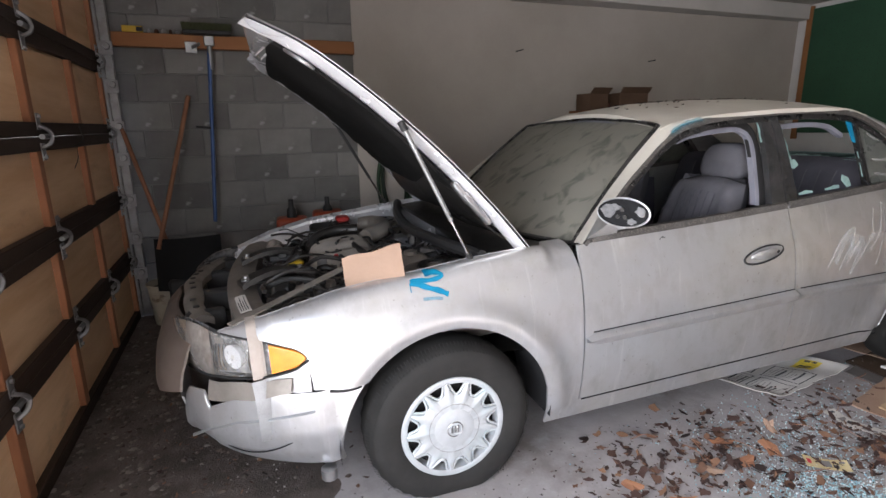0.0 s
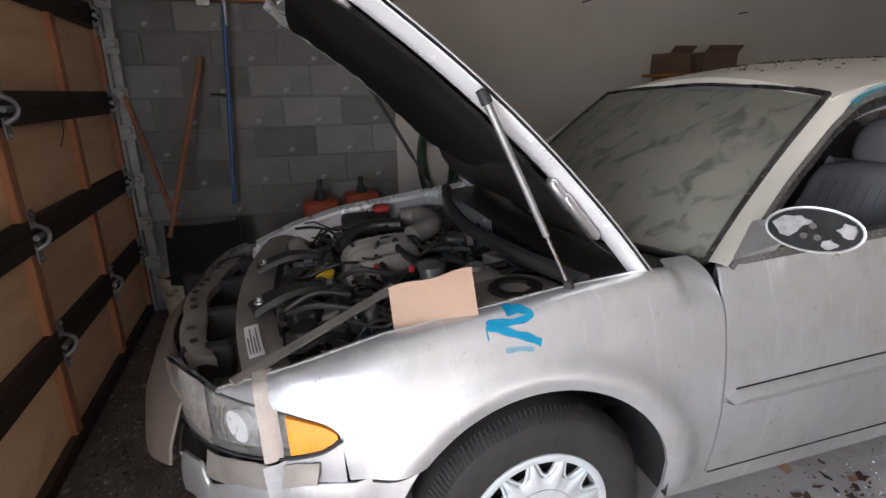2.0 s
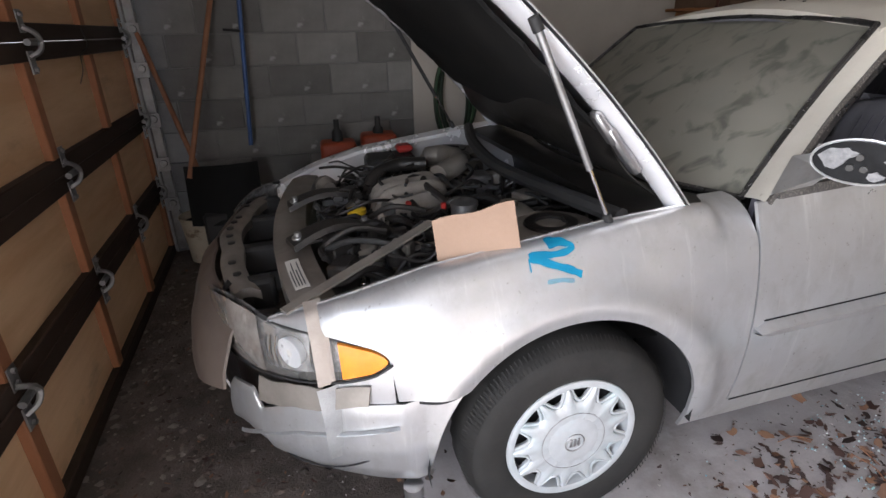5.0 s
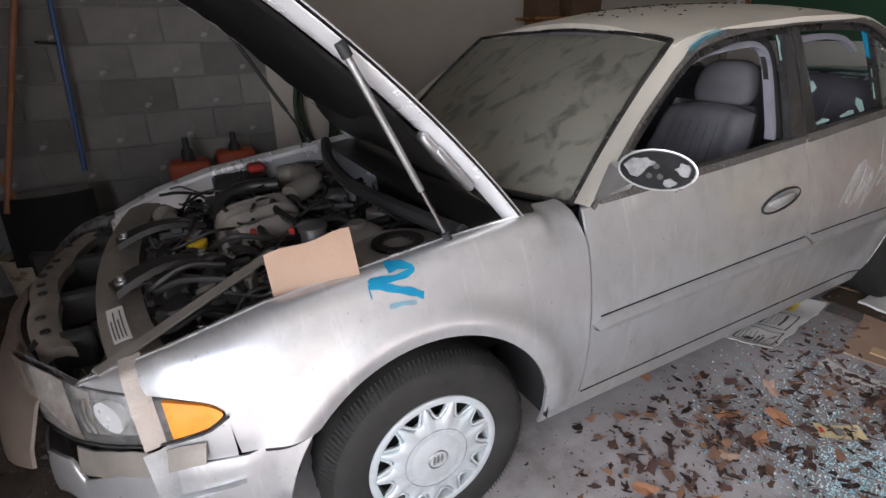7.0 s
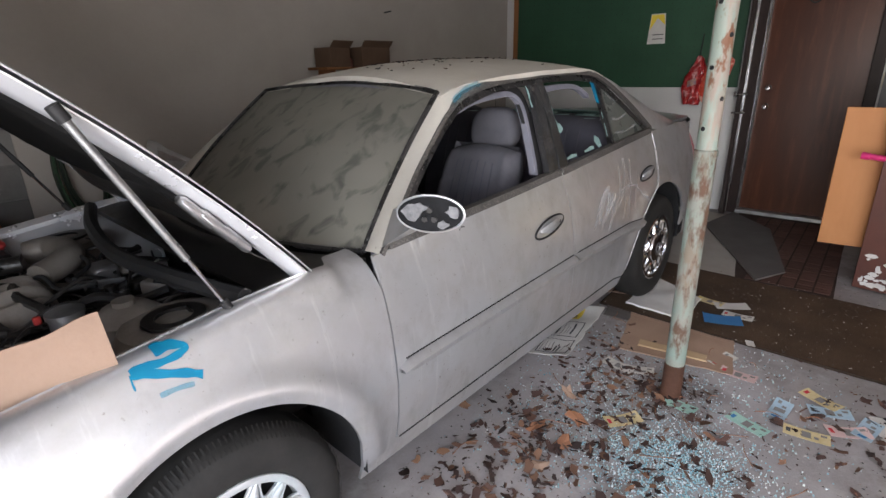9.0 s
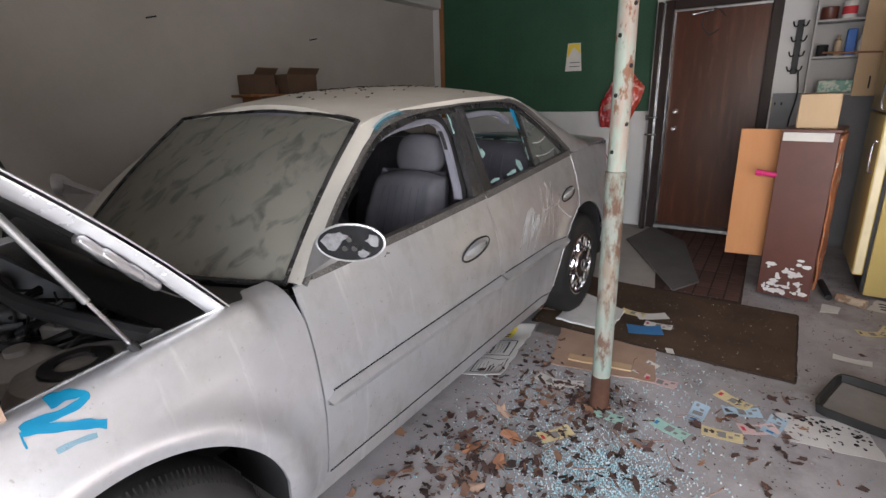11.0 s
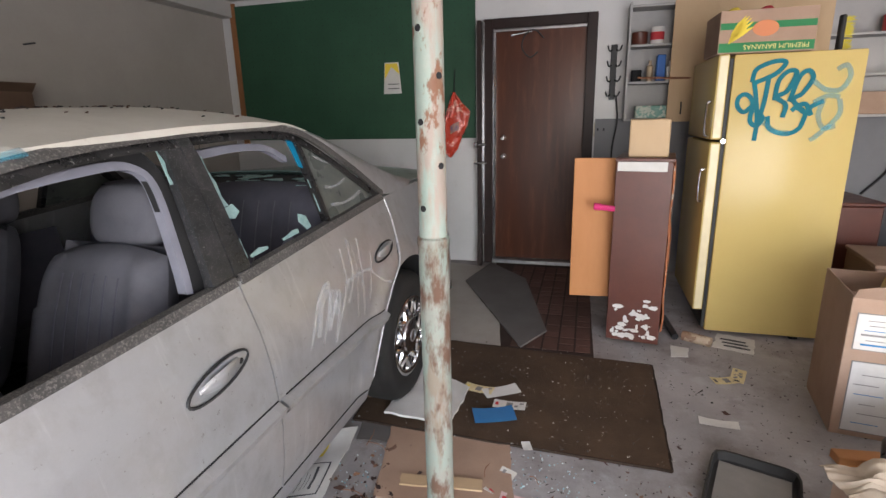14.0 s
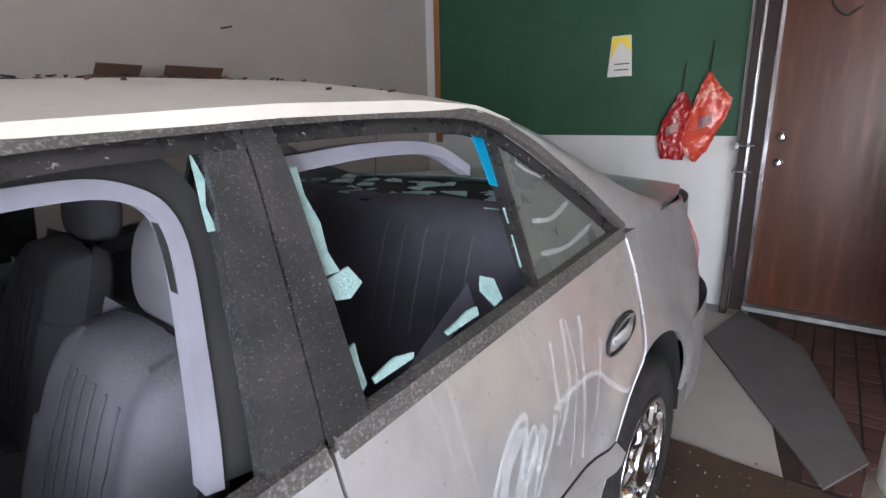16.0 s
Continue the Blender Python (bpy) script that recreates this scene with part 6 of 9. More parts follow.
def mirror(f, far):
    """Oval wing mirror, turned outwards, its glass gone."""
    c = Vector((0.625, -0.13, 1.105))
    R = Matrix.Rotation(radians(28), 3, "Z")
    g = lambda p: f(c + R @ Vector(p))
    bm = bmesh.new()
    rings = []
    for k in range(9):
        t = k / 8
        r = math.sin(min(1, 0.02 + t) * math.pi / 2)
        rings.append([g((0.075 * (1 - t), 0.098 * r * math.cos(a), 0.054 * r * math.sin(a))) for a in (2 * math.pi * q / 28 for q in range(28))])
    loft(bm, rings, True, True)
    mr = part("wing_mirror", bm, PAINT, car, "oval wing mirror with its glass broken out")
    bm = bmesh.new()
    tube(bm, [g((-0.002, 0.097 * math.cos(a), 0.053 * math.sin(a))) for a in (2 * math.pi * q / 32 for q in range(33))], 0.0028, 6, False)
    part("mirror_rim", bm, PAINT, mr, "bright painted rim")
    bm = bmesh.new()
    loft(bm, [[g((x, 0.093 * math.cos(a), 0.049 * math.sin(a))) for a in (2 * math.pi * q / 28 for q in range(28))] for x in (-0.006, -0.003)])
    part("mirror_back", bm, M["mirror_plate"], mr, "bare black mirror carrier")
    for i, (dy, dz, w, h) in enumerate(((0.05, 0.008, 0.036, 0.03), (0.03, 0.02, 0.03, 0.014), (-0.065, 0.008, 0.022, 0.022), (-0.035, -0.028, 0.02, 0.014))):
        r = random.Random(i)
        pts = [g((-0.009 - 0.0006 * i, dy + w * math.cos(a) * r.uniform(0.55, 1.0), dz + h * math.sin(a) * r.uniform(0.55, 1.0))) for a in (2 * math.pi * q / 11 for q in range(11))]
        bm = bmesh.new()
        loft(bm, [pts, [p + Vector((0.003, 0, 0)) for p in pts]])
        part("mirror_shard", bm, M["mirror_scrap"], mr, "clinging scrap of pale mirror backing", smooth=False)
    for dy, dz in ((-0.012, -0.014), (0.015, -0.014), (0.0, 0.012)):
        bm = bmesh.new()
        lathe(bm, [(0.008, 0.0), (0.008, 0.006), (0.004, 0.006), (0.0, 0.002)], 10, "x", (0, 0, 0))
        bm.transform(Matrix.Translation(g((-0.012, dy, dz))) @ R.to_4x4())
        part("mirror_screw", bm, M["engine_black"], mr)
    bm = bmesh.new()
    loft(bm, [[f((0.61, 0.075, 0.965)), f((0.76, 0.075, 0.975)), f((0.74, 0.1, 1.06)), f((0.7, 0.11, 1.06))],
              [g((0.02, 0.05, -0.04)), g((0.07, 0.05, -0.03)), g((0.07, 0.05, 0.02)), g((0.02, 0.05, 0.02))]])
    part("mirror_arm", bm, PAINT, mr)
    bm = bmesh.new()
    tri = [(0.655, 0.975), (0.83, 0.99), (0.82, 1.08), (0.8, 1.082)]
    loft(bm, [[f((u, side(u, w) - 0.004, w)) for u, w in tri], [f((u, side(u, w) + 0.02, w)) for u, w in tri]])
    part("mirror_sail", bm, M["bright_paint"], mr, "painted triangular mirror base", smooth=False)


both(mirror)


def shard(pts, name="glass_shard", mt=None):
    """A flat broken piece standing on the flank, given by (x, z) corners."""
    bm = bmesh.new()
    a = [Vector((u, side(u, w) + 0.018, w)) for u, w in pts]
    loft(bm, [a, [p + Vector((0, 0.004, 0)) for p in a]])
    part(name, bm, mt or M["glass_shard"], car, "jagged remains of broken side glass", smooth=False)


rng = random.Random(5)


def jag(line, depth):
    """A torn band along a line of (x, z), ragged to one side."""
    depth = (depth[0] * 0.7, depth[1] * 0.6)
    up = [(u + rng.uniform(-0.004, 0.004), w) for u, w in line]
    low = [(u + depth[0] * rng.uniform(0.3, 1.0), w + depth[1] * rng.uniform(0.3, 1.0)) for u, w in reversed(line)]
    for (a, b), (c, d) in zip(zip(up, up[1:]), zip(low[::-1], low[::-1][1:])):
        shard([a, b, d, c])


jag([(1.797, 1.34), (1.795, 1.30), (1.792, 1.26), (1.79, 1.22), (1.788, 1.19)], (0.045, 0.0))
shard([(1.792, 1.185), (1.835, 1.192), (1.85, 1.165), (1.82, 1.15), (1.795, 1.155)])
jag([(1.788, 1.09), (1.785, 1.065), (1.79, 1.03)], (0.02, 0.012))
jag([(1.81, 1.03), (1.86, 1.032), (1.9, 1.034)], (0.0, 0.028))
jag([(1.98, 1.037), (2.01, 1.038), (2.05, 1.04), (2.08, 1.041)], (0.0, 0.03))
shard([(2.13, 1.04), (2.16, 1.045), (2.155, 1.085), (2.12, 1.1), (2.105, 1.075)])
jag([(2.262, 1.08), (2.268, 1.12), (2.272, 1.16), (2.276, 1.2)], (-0.018, 0.0))
jag([(1.675, 1.375), (1.672, 1.34), (1.668, 1.31), (1.665, 1.28)], (-0.014, 0.0))
for (a, b) in (((2.255, 1.35), (2.262, 1.24)),):
    shard([a, (a[0] + 0.03, a[1] - 0.01), (b[0] + 0.02, b[1]), (b[0] - 0.01, b[1] + 0.01)], "blue_tape", M["spray"])
shard([(2.2, 1.405), (2.25, 1.42), (2.27, 1.395), (2.24, 1.385)], "blue_tape", M["spray"])
for i in range(46):
    bm = bmesh.new()
    x, y = rng.uniform(2.55, 2.95), rng.uniform(0.35, 1.5)
    r = rng.uniform(0.02, 0.06)
    a0 = rng.uniform(0, 6)
    z = 1.118 - 0.03 * (x - 2.52) / 0.6
    pts = [Vector((x + r * math.cos(a0 + k * 1.26) * rng.uniform(0.5, 1), y + r * 1.4 * math.sin(a0 + k * 1.26) * rng.uniform(0.5, 1), z + rng.uniform(0, 0.012))) for k in range(5)]
    loft(bm, [pts, [p + Vector((0, 0, 0.004)) for p in pts]])
    part("rear_glass_piece", bm, M["glass_shard"], car, smooth=False)


def fender_v(u, w):
    """The near flank with the fender's rolled upper edge."""
    hi = fender_top(u)
    if u > 0.56 or w < hi - 0.11:
        return side(u, w)
    k = min(1, max(0, (w - hi + 0.11) / 0.11))
    a = math.asin(k)
    s0 = side(u, min(w, hi - 0.055))
    return s0 + (hood_edge(u) - s0) * (1 - math.cos(a))


COATS = [0]


def stroke(pts, width, mt, name, label, surf=fender_v):
    """A sprayed line that follows the bodywork."""
    bm = bmesh.new()
    line = curve([(p[0], 0, p[1]) for p in pts], 10)
    COATS[0] += 1
    rings = []
    for i, p in enumerate(line):
        d = (line[min(i + 1, len(line) - 1)] - line[max(0, i - 1)]).normalized()
        n = Vector((-d.z, 0, d.x)) * width / 2 * (0.9 + 0.1 * math.sin(i * 0.5))
        ring = []
        for k in (-1, -0.4, 0.4, 1):
            q = p + n * k
            ring.append(Vector((q.x, surf(q.x, q.z) - 0.002 - 0.0003 * (COATS[0] % 6), q.z + (0.001 if q.z > 0.86 and q.x < 0.56 else 0))))
        rings.append(ring)
    loft(bm, rings, False, False)
    return part(name, bm, mt, car, label)


for pts, wd in (([(-0.059, 0.912), (-0.03, 0.915), (-0.006, 0.912), (0.003, 0.904), (-0.018, 0.896), (-0.057, 0.894), (-0.092, 0.897), (-0.116, 0.893)], 0.015),
                ([(-0.116, 0.893), (-0.091, 0.885), (-0.049, 0.869), (-0.012, 0.856), (0.014, 0.843)], 0.019)):
    stroke(pts, wd, M["spray"], "spray_mark", "blue sprayed zigzag on the fender")
stroke([(-0.082, 0.838), (-0.044, 0.838), (-0.01, 0.833)], 0.011, M["spray_mist"], "spray_mark", "thin blue overspray on the fender")
stroke([(-0.118, 0.892), (-0.12, 0.88), (-0.12, 0.863)], 0.004, M["spray"], "spray_drip", "run of blue paint")
for pts, wd in (([(1.902, 0.682), (1.968, 0.771), (2.047, 0.837), (2.1, 0.845), (2.06, 0.77), (2.034, 0.697), (2.09, 0.76), (2.149, 0.803), (2.1, 0.72), (2.059, 0.637), (2.12, 0.71), (2.179, 0.767), (2.2, 0.8)], 0.015),
                ([(1.96, 0.7), (2.02, 0.79), (2.08, 0.82), (2.07, 0.74), (2.12, 0.78)], 0.03),
                ([(1.98, 0.66), (2.05, 0.76), (2.12, 0.815), (2.11, 0.73), (2.16, 0.79)], 0.012), ([(1.94, 0.72), (2.0, 0.81), (2.07, 0.85)], 0.01),
                ([(2.33, 0.95), (2.32, 0.85), (2.27, 0.74), (2.24, 0.66)], 0.009),
                ([(2.315, 0.956), (2.3, 0.9), (2.279, 0.837), (2.24, 0.78), (2.19, 0.738)], 0.016), ([(2.391, 0.937), (2.375, 0.89), (2.352, 0.842), (2.32, 0.74), (2.295, 0.646)], 0.016),
                ([(2.201, 0.811), (2.3, 0.813), (2.406, 0.799), (2.47, 0.745), (2.514, 0.709), (2.594, 0.69)], 0.014), ([(2.46, 0.86), (2.42, 0.79), (2.38, 0.72), (2.351, 0.68)], 0.014),
                ([(2.25, 0.93), (2.23, 0.86), (2.215, 0.78)], 0.012)):
    stroke(pts, wd, M["spray_white"], "chalk_scribble", "white scribble on the rear door", side)
for pts in ([(2.36, 1.28), (2.42, 1.25), (2.5, 1.24), (2.58, 1.25)], [(2.34, 1.16), (2.42, 1.15), (2.52, 1.17)], [(2.33, 1.09), (2.45, 1.08), (2.6, 1.1)]):
    stroke(pts, 0.012, M["spray_white"], "chalk_scribble", "white scribble on the quarter light", lambda u, w: side(u, w) + 0.012)

stroke([(1.13, 1.352), (1.2, 1.38), (1.27, 1.396), (1.33, 1.404)], 0.019, M["spray_mist"], "overspray", "thin blue overspray on the roof edge", lambda u, w: side(u, w) - 0.014)

# aerial, wipers, leaf litter on the roof
bm = bmesh.new()
tube(bm, [(3.25, 1.62, 1.05), (3.3, 1.62, 1.45)], 0.002, 5)
part("aerial", bm, M["black"], car)
rng = random.Random(8)
for i in range(150):
    u, v = 1.25 + rng.random() ** 0.8 * 1.1, 0.9 + rng.gauss(0, 0.2)
    bm = bmesh.new()
    r = rng.uniform(0.004, 0.012)
    pts = [Vector((r * math.cos(k * 1.6) * rng.uniform(0.5, 1.3), r * math.sin(k * 1.6) * rng.uniform(0.4, 1.2), rng.uniform(0, 0.004))) for k in range(4)]
    f1 = [bm.verts.new(p) for p in pts]
    f2 = [bm.verts.new(p + Vector((0, 0, 0.003))) for p in pts]
    bm.faces.new(f2)
    for k in range(4):
        bm.faces.new((f1[k], f1[(k + 1) % 4], f2[(k + 1) % 4], f2[k]))
    ob = part("leaf_crumb", bm, M["rust"] if rng.random() < 0.5 else M["inner_dark"], car, smooth=False)
    ob.matrix_basis = Matrix.Translation((u, v, roof_w(u, v) + 0.001))

# ---- back of the garage ----
# brown carpet, grey mat, brick-pattern lino, white-painted floor strip
def flat(name, pts, z, material, label, category, thick=0.006, n=10, ruffle=0.0, seed=0, parent=None, curl=0.0):
    """A thin sheet over four corners, lying on the floor."""
    bm = bmesh.new()
    a, b, c, d = [Vector((p[0], p[1], 0)) for p in pts]

    def at(s, t):
        p = a.lerp(b, s).lerp(d.lerp(c, s), t)
        e = 0.012 * noise.noise((s * 7, t * 7, seed))
        edge = max(0, abs(2 * s - 1) - 0.7) / 0.3 * curl * max(0, noise.noise((s * 2, t * 2, seed + 9)) + 0.35)
        return Vector((p.x + e, p.y + e, floor_z(p.x) + z + ruffle * (0.5 + 0.5 * noise.noise((s * 4, t * 4, seed + 5))) + edge))
    sheet(bm, at, n, n, thick)
    ob = part(name, bm, material, parent)
    if not parent:
        tagged(ob, label, category)
    return ob


flat("carpet_runner", ((3.34, 1.7), (4.3, 1.72), (4.22, 0.24), (3.3, 0.26)), 0.012, M["carpet_mat"], "dirty brown carpet runner strewn with grit", "rug", 0.01, 16, 0.004, 1)
rug = bpy.data.objects["carpet_runner"]
for a, b in (((3.34, 1.7), (4.3, 1.72)), ((4.3, 1.72), (4.22, 0.24)), ((4.22, 0.24), (3.3, 0.26)), ((3.3, 0.26), (3.34, 1.7))):
    bm = bmesh.new()
    pts = []
    for k in range(25):
        x, y = a[0] + (b[0] - a[0]) * k / 24, a[1] + (b[1] - a[1]) * k / 24
        pts.append((x + 0.006 * noise.noise((k * 0.9, a[0], a[1])), y + 0.006 * noise.noise((k * 0.9, a[1], 7)), floor_z(x) + 0.009))
    tube(bm, pts, 0.007, 5)
    part("bound_edge", bm, mat("carpet_binding", (0.035, 0.022, 0.015), rough=0.95) if a[0] == 3.34 else bpy.data.materials["carpet_binding"], rug, "worn dark bound edge")
flat("painted_floor_strip", ((4.28, 2.2), (6.05, 2.2), (5.9, 1.3), (4.28, 0.98)), 0.006, mat("pale_floor_paint", (0.42, 0.39, 0.35), (0.33, 0.3, 0.265), 0.8, scale=4, bump=0.1), "worn pale painted strip of floor", "floor paint", 0.003, 8)
bpy.data.objects["painted_floor_strip"]["kind"] = "structure"
bm = bmesh.new()
pts = [(5.45, 1.62), (6.02, 1.5), (5.6, 1.12), (4.55, 0.86), (4.28, 1.0)]
loft(bm, [[Vector((x, y, floor_z(x) + 0.012)) for x, y in pts], [Vector((x, y, floor_z(x) + 0.024)) for x, y in pts]])
single("rubber_mat", bm, M["grey_mat"], "grey rubber mat lying askew before the door", "mat")
lino = flat("brick_lino", ((4.26, 1.12), (6.08, 1.46), (6.08, 0.6), (4.26, 0.56)), 0.008, mat("lino_ground", (0.045, 0.028, 0.022), rough=0.8), "dark red brick-pattern floor covering", "floor covering", 0.003, 8)
bpy.data.objects["brick_lino"]["kind"] = "structure"

# fridge, seen from its side, doors at one end
fr = empty("refrigerator", pose(4.75, -0.13, floor_z(4.75)), "harvest yellow refrigerator with blue graffiti on its side", "refrigerator")
bm = bmesh.new()
box(bm, (0.0, -0.65, 0.03), (0.72, 0.0, 1.72), 0.012, None, 2)
part("cabinet", bm, M["fridge"], fr)
bm = bmesh.new()
box(bm, (0.008, 0.0, 0.05), (0.712, 0.022, 1.7), 0.003)
part("door_gasket", bm, M["black"], fr, "black door gasket")
for z0, z1 in ((0.17, 1.23), (1.245, 1.725)):
    bm = bmesh.new()
    box(bm, (-0.004, 0.022, z0), (0.724, 0.085, z1), 0.012, None, 2)
    dr = part("door", bm, M["fridge"], fr)
    bm = bmesh.new()
    box(bm, (-0.008, 0.03, z0 + 0.01), (-0.002, 0.075, z1 - 0.01), 0.002)
    part("door_edge_trim", bm, mat("yellow_trim" + str(int(z0 * 10)), (0.68, 0.58, 0.36), rough=0.4), dr, "pale worn door edge")
    bm = bmesh.new()
    zc = z0 + 0.75 * (z1 - z0) if z0 < 1 else z0 + 0.12
    tube(bm, curve([(0.06, 0.083, zc - 0.1), (0.06, 0.105, zc - 0.08), (0.06, 0.105, zc + 0.08), (0.06, 0.083, zc + 0.1)]), 0.008, 8)
    part("handle", bm, M["chrome"], dr, "chrome pull handle")
for x in (0.04, 0.66):
    bm = bmesh.new()
    box(bm, (x, -0.55, 0.0), (x + 0.05, -0.5, 0.032), 0.004)
    part("foot", bm, M["black"], fr)
bm = bmesh.new()
tube(bm, [(0.0, 0.012, 1.236), (0.03, 0.012, 1.236)], 0.014, 8)
part("hinge_pin", bm, M["chrome"], fr)


LAYER = [0]


def tag_line(pts, width=0.016, color="spray"):
    """Sprayed letters on the fridge side, in metres along and up."""
    bm = bmesh.new()
    line = curve([(0, p[0], p[1]) for p in pts], 8)
    LAYER[0] += 1
    rings = []
    for i, p in enumerate(line):
        d = (line[min(i + 1, len(line) - 1)] - line[max(0, i - 1)]).normalized()
        n = Vector((0, -d.z, d.y)) * width / 2
        rings.append([Vector((-0.0018 - 0.00005 * i - 0.0006 * LAYER[0], p.y, p.z)) + n * k for k in (-1, 0, 1)])
    loft(bm, rings, False, False)
    part("graffiti_stroke", bm, M[color], fr, "teal sprayed graffiti stroke")


M["teal"] = mat("teal_spray", (0.0, 0.1, 0.135), (0.0, 0.16, 0.2), 0.6, spec=0.2, scale=14, bump=0.0)
M["teal_soft"] = mat("teal_mist", (0.02, 0.26, 0.34), (0.05, 0.34, 0.4), 0.5, scale=14, bump=0.0)
M["teal_soft"].node_tree.nodes["Principled BSDF"].inputs["Alpha"].default_value = 0.45
G = lambda x, y: (-(x - 415) / 360 * 0.6 - 0.01, 1.72 - (y - 180) / 290 * 0.5)
for pts in ([(470, 270), (480, 230), (530, 208), (565, 212), (540, 245), (490, 268), (470, 272)], [(478, 275), (490, 330), (500, 400), (498, 460)], [(520, 255), (515, 330), (505, 390)],
            [(480, 345), (455, 365), (433, 345), (435, 318), (455, 308), (475, 325), (480, 350), (478, 395), (500, 410), (515, 385), (490, 360)],
            [(545, 330), (550, 270), (575, 240), (600, 245), (580, 300), (550, 320), (580, 345), (575, 385)], [(590, 335), (610, 260), (635, 240), (650, 265), (625, 310), (600, 330), (640, 370), (610, 350)],
            [(530, 380), (540, 420), (590, 438), (630, 420), (650, 360), (690, 335)], [(600, 365), (615, 350), (640, 345), (660, 380)]):
    tag_line([G(*p) for p in pts], 0.025, "teal")
for pts in ([(650, 270), (690, 300), (735, 300), (755, 260), (740, 228), (715, 240)], [(660, 340), (700, 320), (735, 325)], [(735, 330), (740, 380), (690, 440), (665, 460)], [(690, 330), (680, 380), (700, 420), (735, 415)], [(520, 400), (560, 430), (600, 435)]):
    tag_line([G(*p) for p in pts], 0.026, "teal_soft")

# brown cabinet with its door hanging open
cab = empty("brown_cabinet", pose(4.48, 0.18, floor_z(4.5), 0, 0, -8), "chipped brown painted narrow cabinet with an open door", "cabinet")
bm = bmesh.new()
box(bm, (0.0, 0.0, 0.02), (0.018, 0.31, 1.14), 0.003)
part("side_panel", bm, M["brown_cab"], cab, "brown painted side with white scuffs")
bm = bmesh.new()
box(bm, (0.018, 0.292, 0.02), (0.45, 0.31, 1.14), 0.003)
part("back_panel", bm, M["brown_cab"], cab)
bm = bmesh.new()
box(bm, (0.432, 0.0, 0.02), (0.45, 0.292, 1.14), 0.003)
part("side_panel", bm, M["plywood"], cab)
bm = bmesh.new()
box(bm, (-0.004, -0.01, 1.14), (0.455, 0.315, 1.16), 0.003)
part("top_board", bm, M["brown_cab"], cab)
for z in (0.06, 0.42, 0.8):
    bm = bmesh.new()
    box(bm, (0.018, 0.01, z), (0.432, 0.292, z + 0.016), 0.002)
    part("shelf", bm, M["plywood"], cab)
bm = bmesh.new()
sheet(bm, lambda s, t: Vector((0.02 + 0.42 * s, -0.012 - 0.02 * noise.noise((s * 5, t * 5, 3)), 0.1 + 1.02 * t)), 8, 16, 0.008, (0, 1, 0))
part("peeled_front", bm, layer(mat("peeling_orange", (0.42, 0.15, 0.06), (0.2, 0.07, 0.04), 0.7, scale=6), (0.55, 0.56, 0.5), "ShaderNodeTexNoise", 0.58, 0.62, 9, strength=0.9), cab, "peeling orange front edge")
bm = bmesh.new()
box(bm, (-0.006, 0.03, 1.085), (-0.002, 0.3, 1.14), 0.001)
part("white_tape", bm, M["paper"], cab, "strip of white tape along the top")
bm = bmesh.new()
rr = random.Random(2)
for i in range(42):
    y, z = rr.uniform(0.02, 0.28), 0.05 + abs(rr.gauss(0, 0.11))
    w, h = rr.uniform(0.008, 0.045), rr.uniform(0.006, 0.03)
    pts = [Vector((-0.0025, y + w * math.cos(k * 1.05) * rr.uniform(0.5, 1), min(0.38, max(0.03, z + h * math.sin(k * 1.05) * rr.uniform(0.5, 1))))) for k in range(6)]
    pts = [Vector((p.x, min(0.3, max(0.008, p.y)), p.z)) for p in pts]
    bm.faces.new([bm.verts.new(p) for p in pts])
fl = part("flaked_patch", bm, M["white_plastic"], cab, "bare white patches where paint flaked", smooth=False)
fl["kind"] = "stuff"
bm = bmesh.new()
box(bm, (0.0, -0.009, 0.0), (0.018, 0.24, 0.9), 0.003)
cd = part("open_door", bm, M["plywood"], cab, "bare orange plywood door swung open")
cd.matrix_basis = pose(0.14, 0.33, 0.25, 0, 0, 12)
bm = bmesh.new()
tube(bm, [(-0.015, 0.30, 0.86), (-0.02, 0.40, 0.87)], 0.018, 8)
tube(bm, [(-0.02, 0.38, 0.868), (-0.02, 0.42, 0.871)], 0.022, 8)
part("pink_grip", bm, mat("pink_plastic", (0.6, 0.03, 0.16), rough=0.4), cab, "bright pink plastic handle")
bm = bmesh.new()
box(bm, (0.0, 0.0, 0.0), (0.3, 0.22, 0.215), 0.006)
sb = single("wooden_box", bm, M["pale_wood"], "plain pale plywood box standing on the brown cabinet", "box")
sb.matrix_world = pose(4.56, 0.2, floor_z(4.5) + 1.161, 0, 0, -4)

# banana box on the fridge
bn = empty("banana_box", pose(4.72, -0.03, floor_z(4.75) + 1.722, 0, 0, 1), "open cardboard banana carton standing upside down on the refrigerator", "cardboard box")
bm = bmesh.new()
W2, D2, H2 = 0.48, 0.34, 0.225
for lo, hi in (((0, -W2, 0), (0.006, 0, H2)), ((D2 - 0.006, -W2, 0), (D2, 0, H2)), ((0.006, -W2, 0), (D2 - 0.006, -W2 + 0.006, H2)), ((0.006, -0.006, 0), (D2 - 0.006, 0, H2)), ((0.006, -W2 + 0.006, 0), (D2 - 0.006, -0.006, 0.006))):
    box(bm, lo, hi, 0.001)
part("carton", bm, M["card"], bn)
M["green_ink"] = plain("green_print", (0.02, 0.17, 0.06), 0.75)


def decal(name, pts, mt, parent, x=-0.0025, label=""):
    bm = bmesh.new()
    bm.faces.new([bm.verts.new((x, p[0], p[1])) for p in pts])
    return part(name, bm, mt, parent, label, smooth=False)


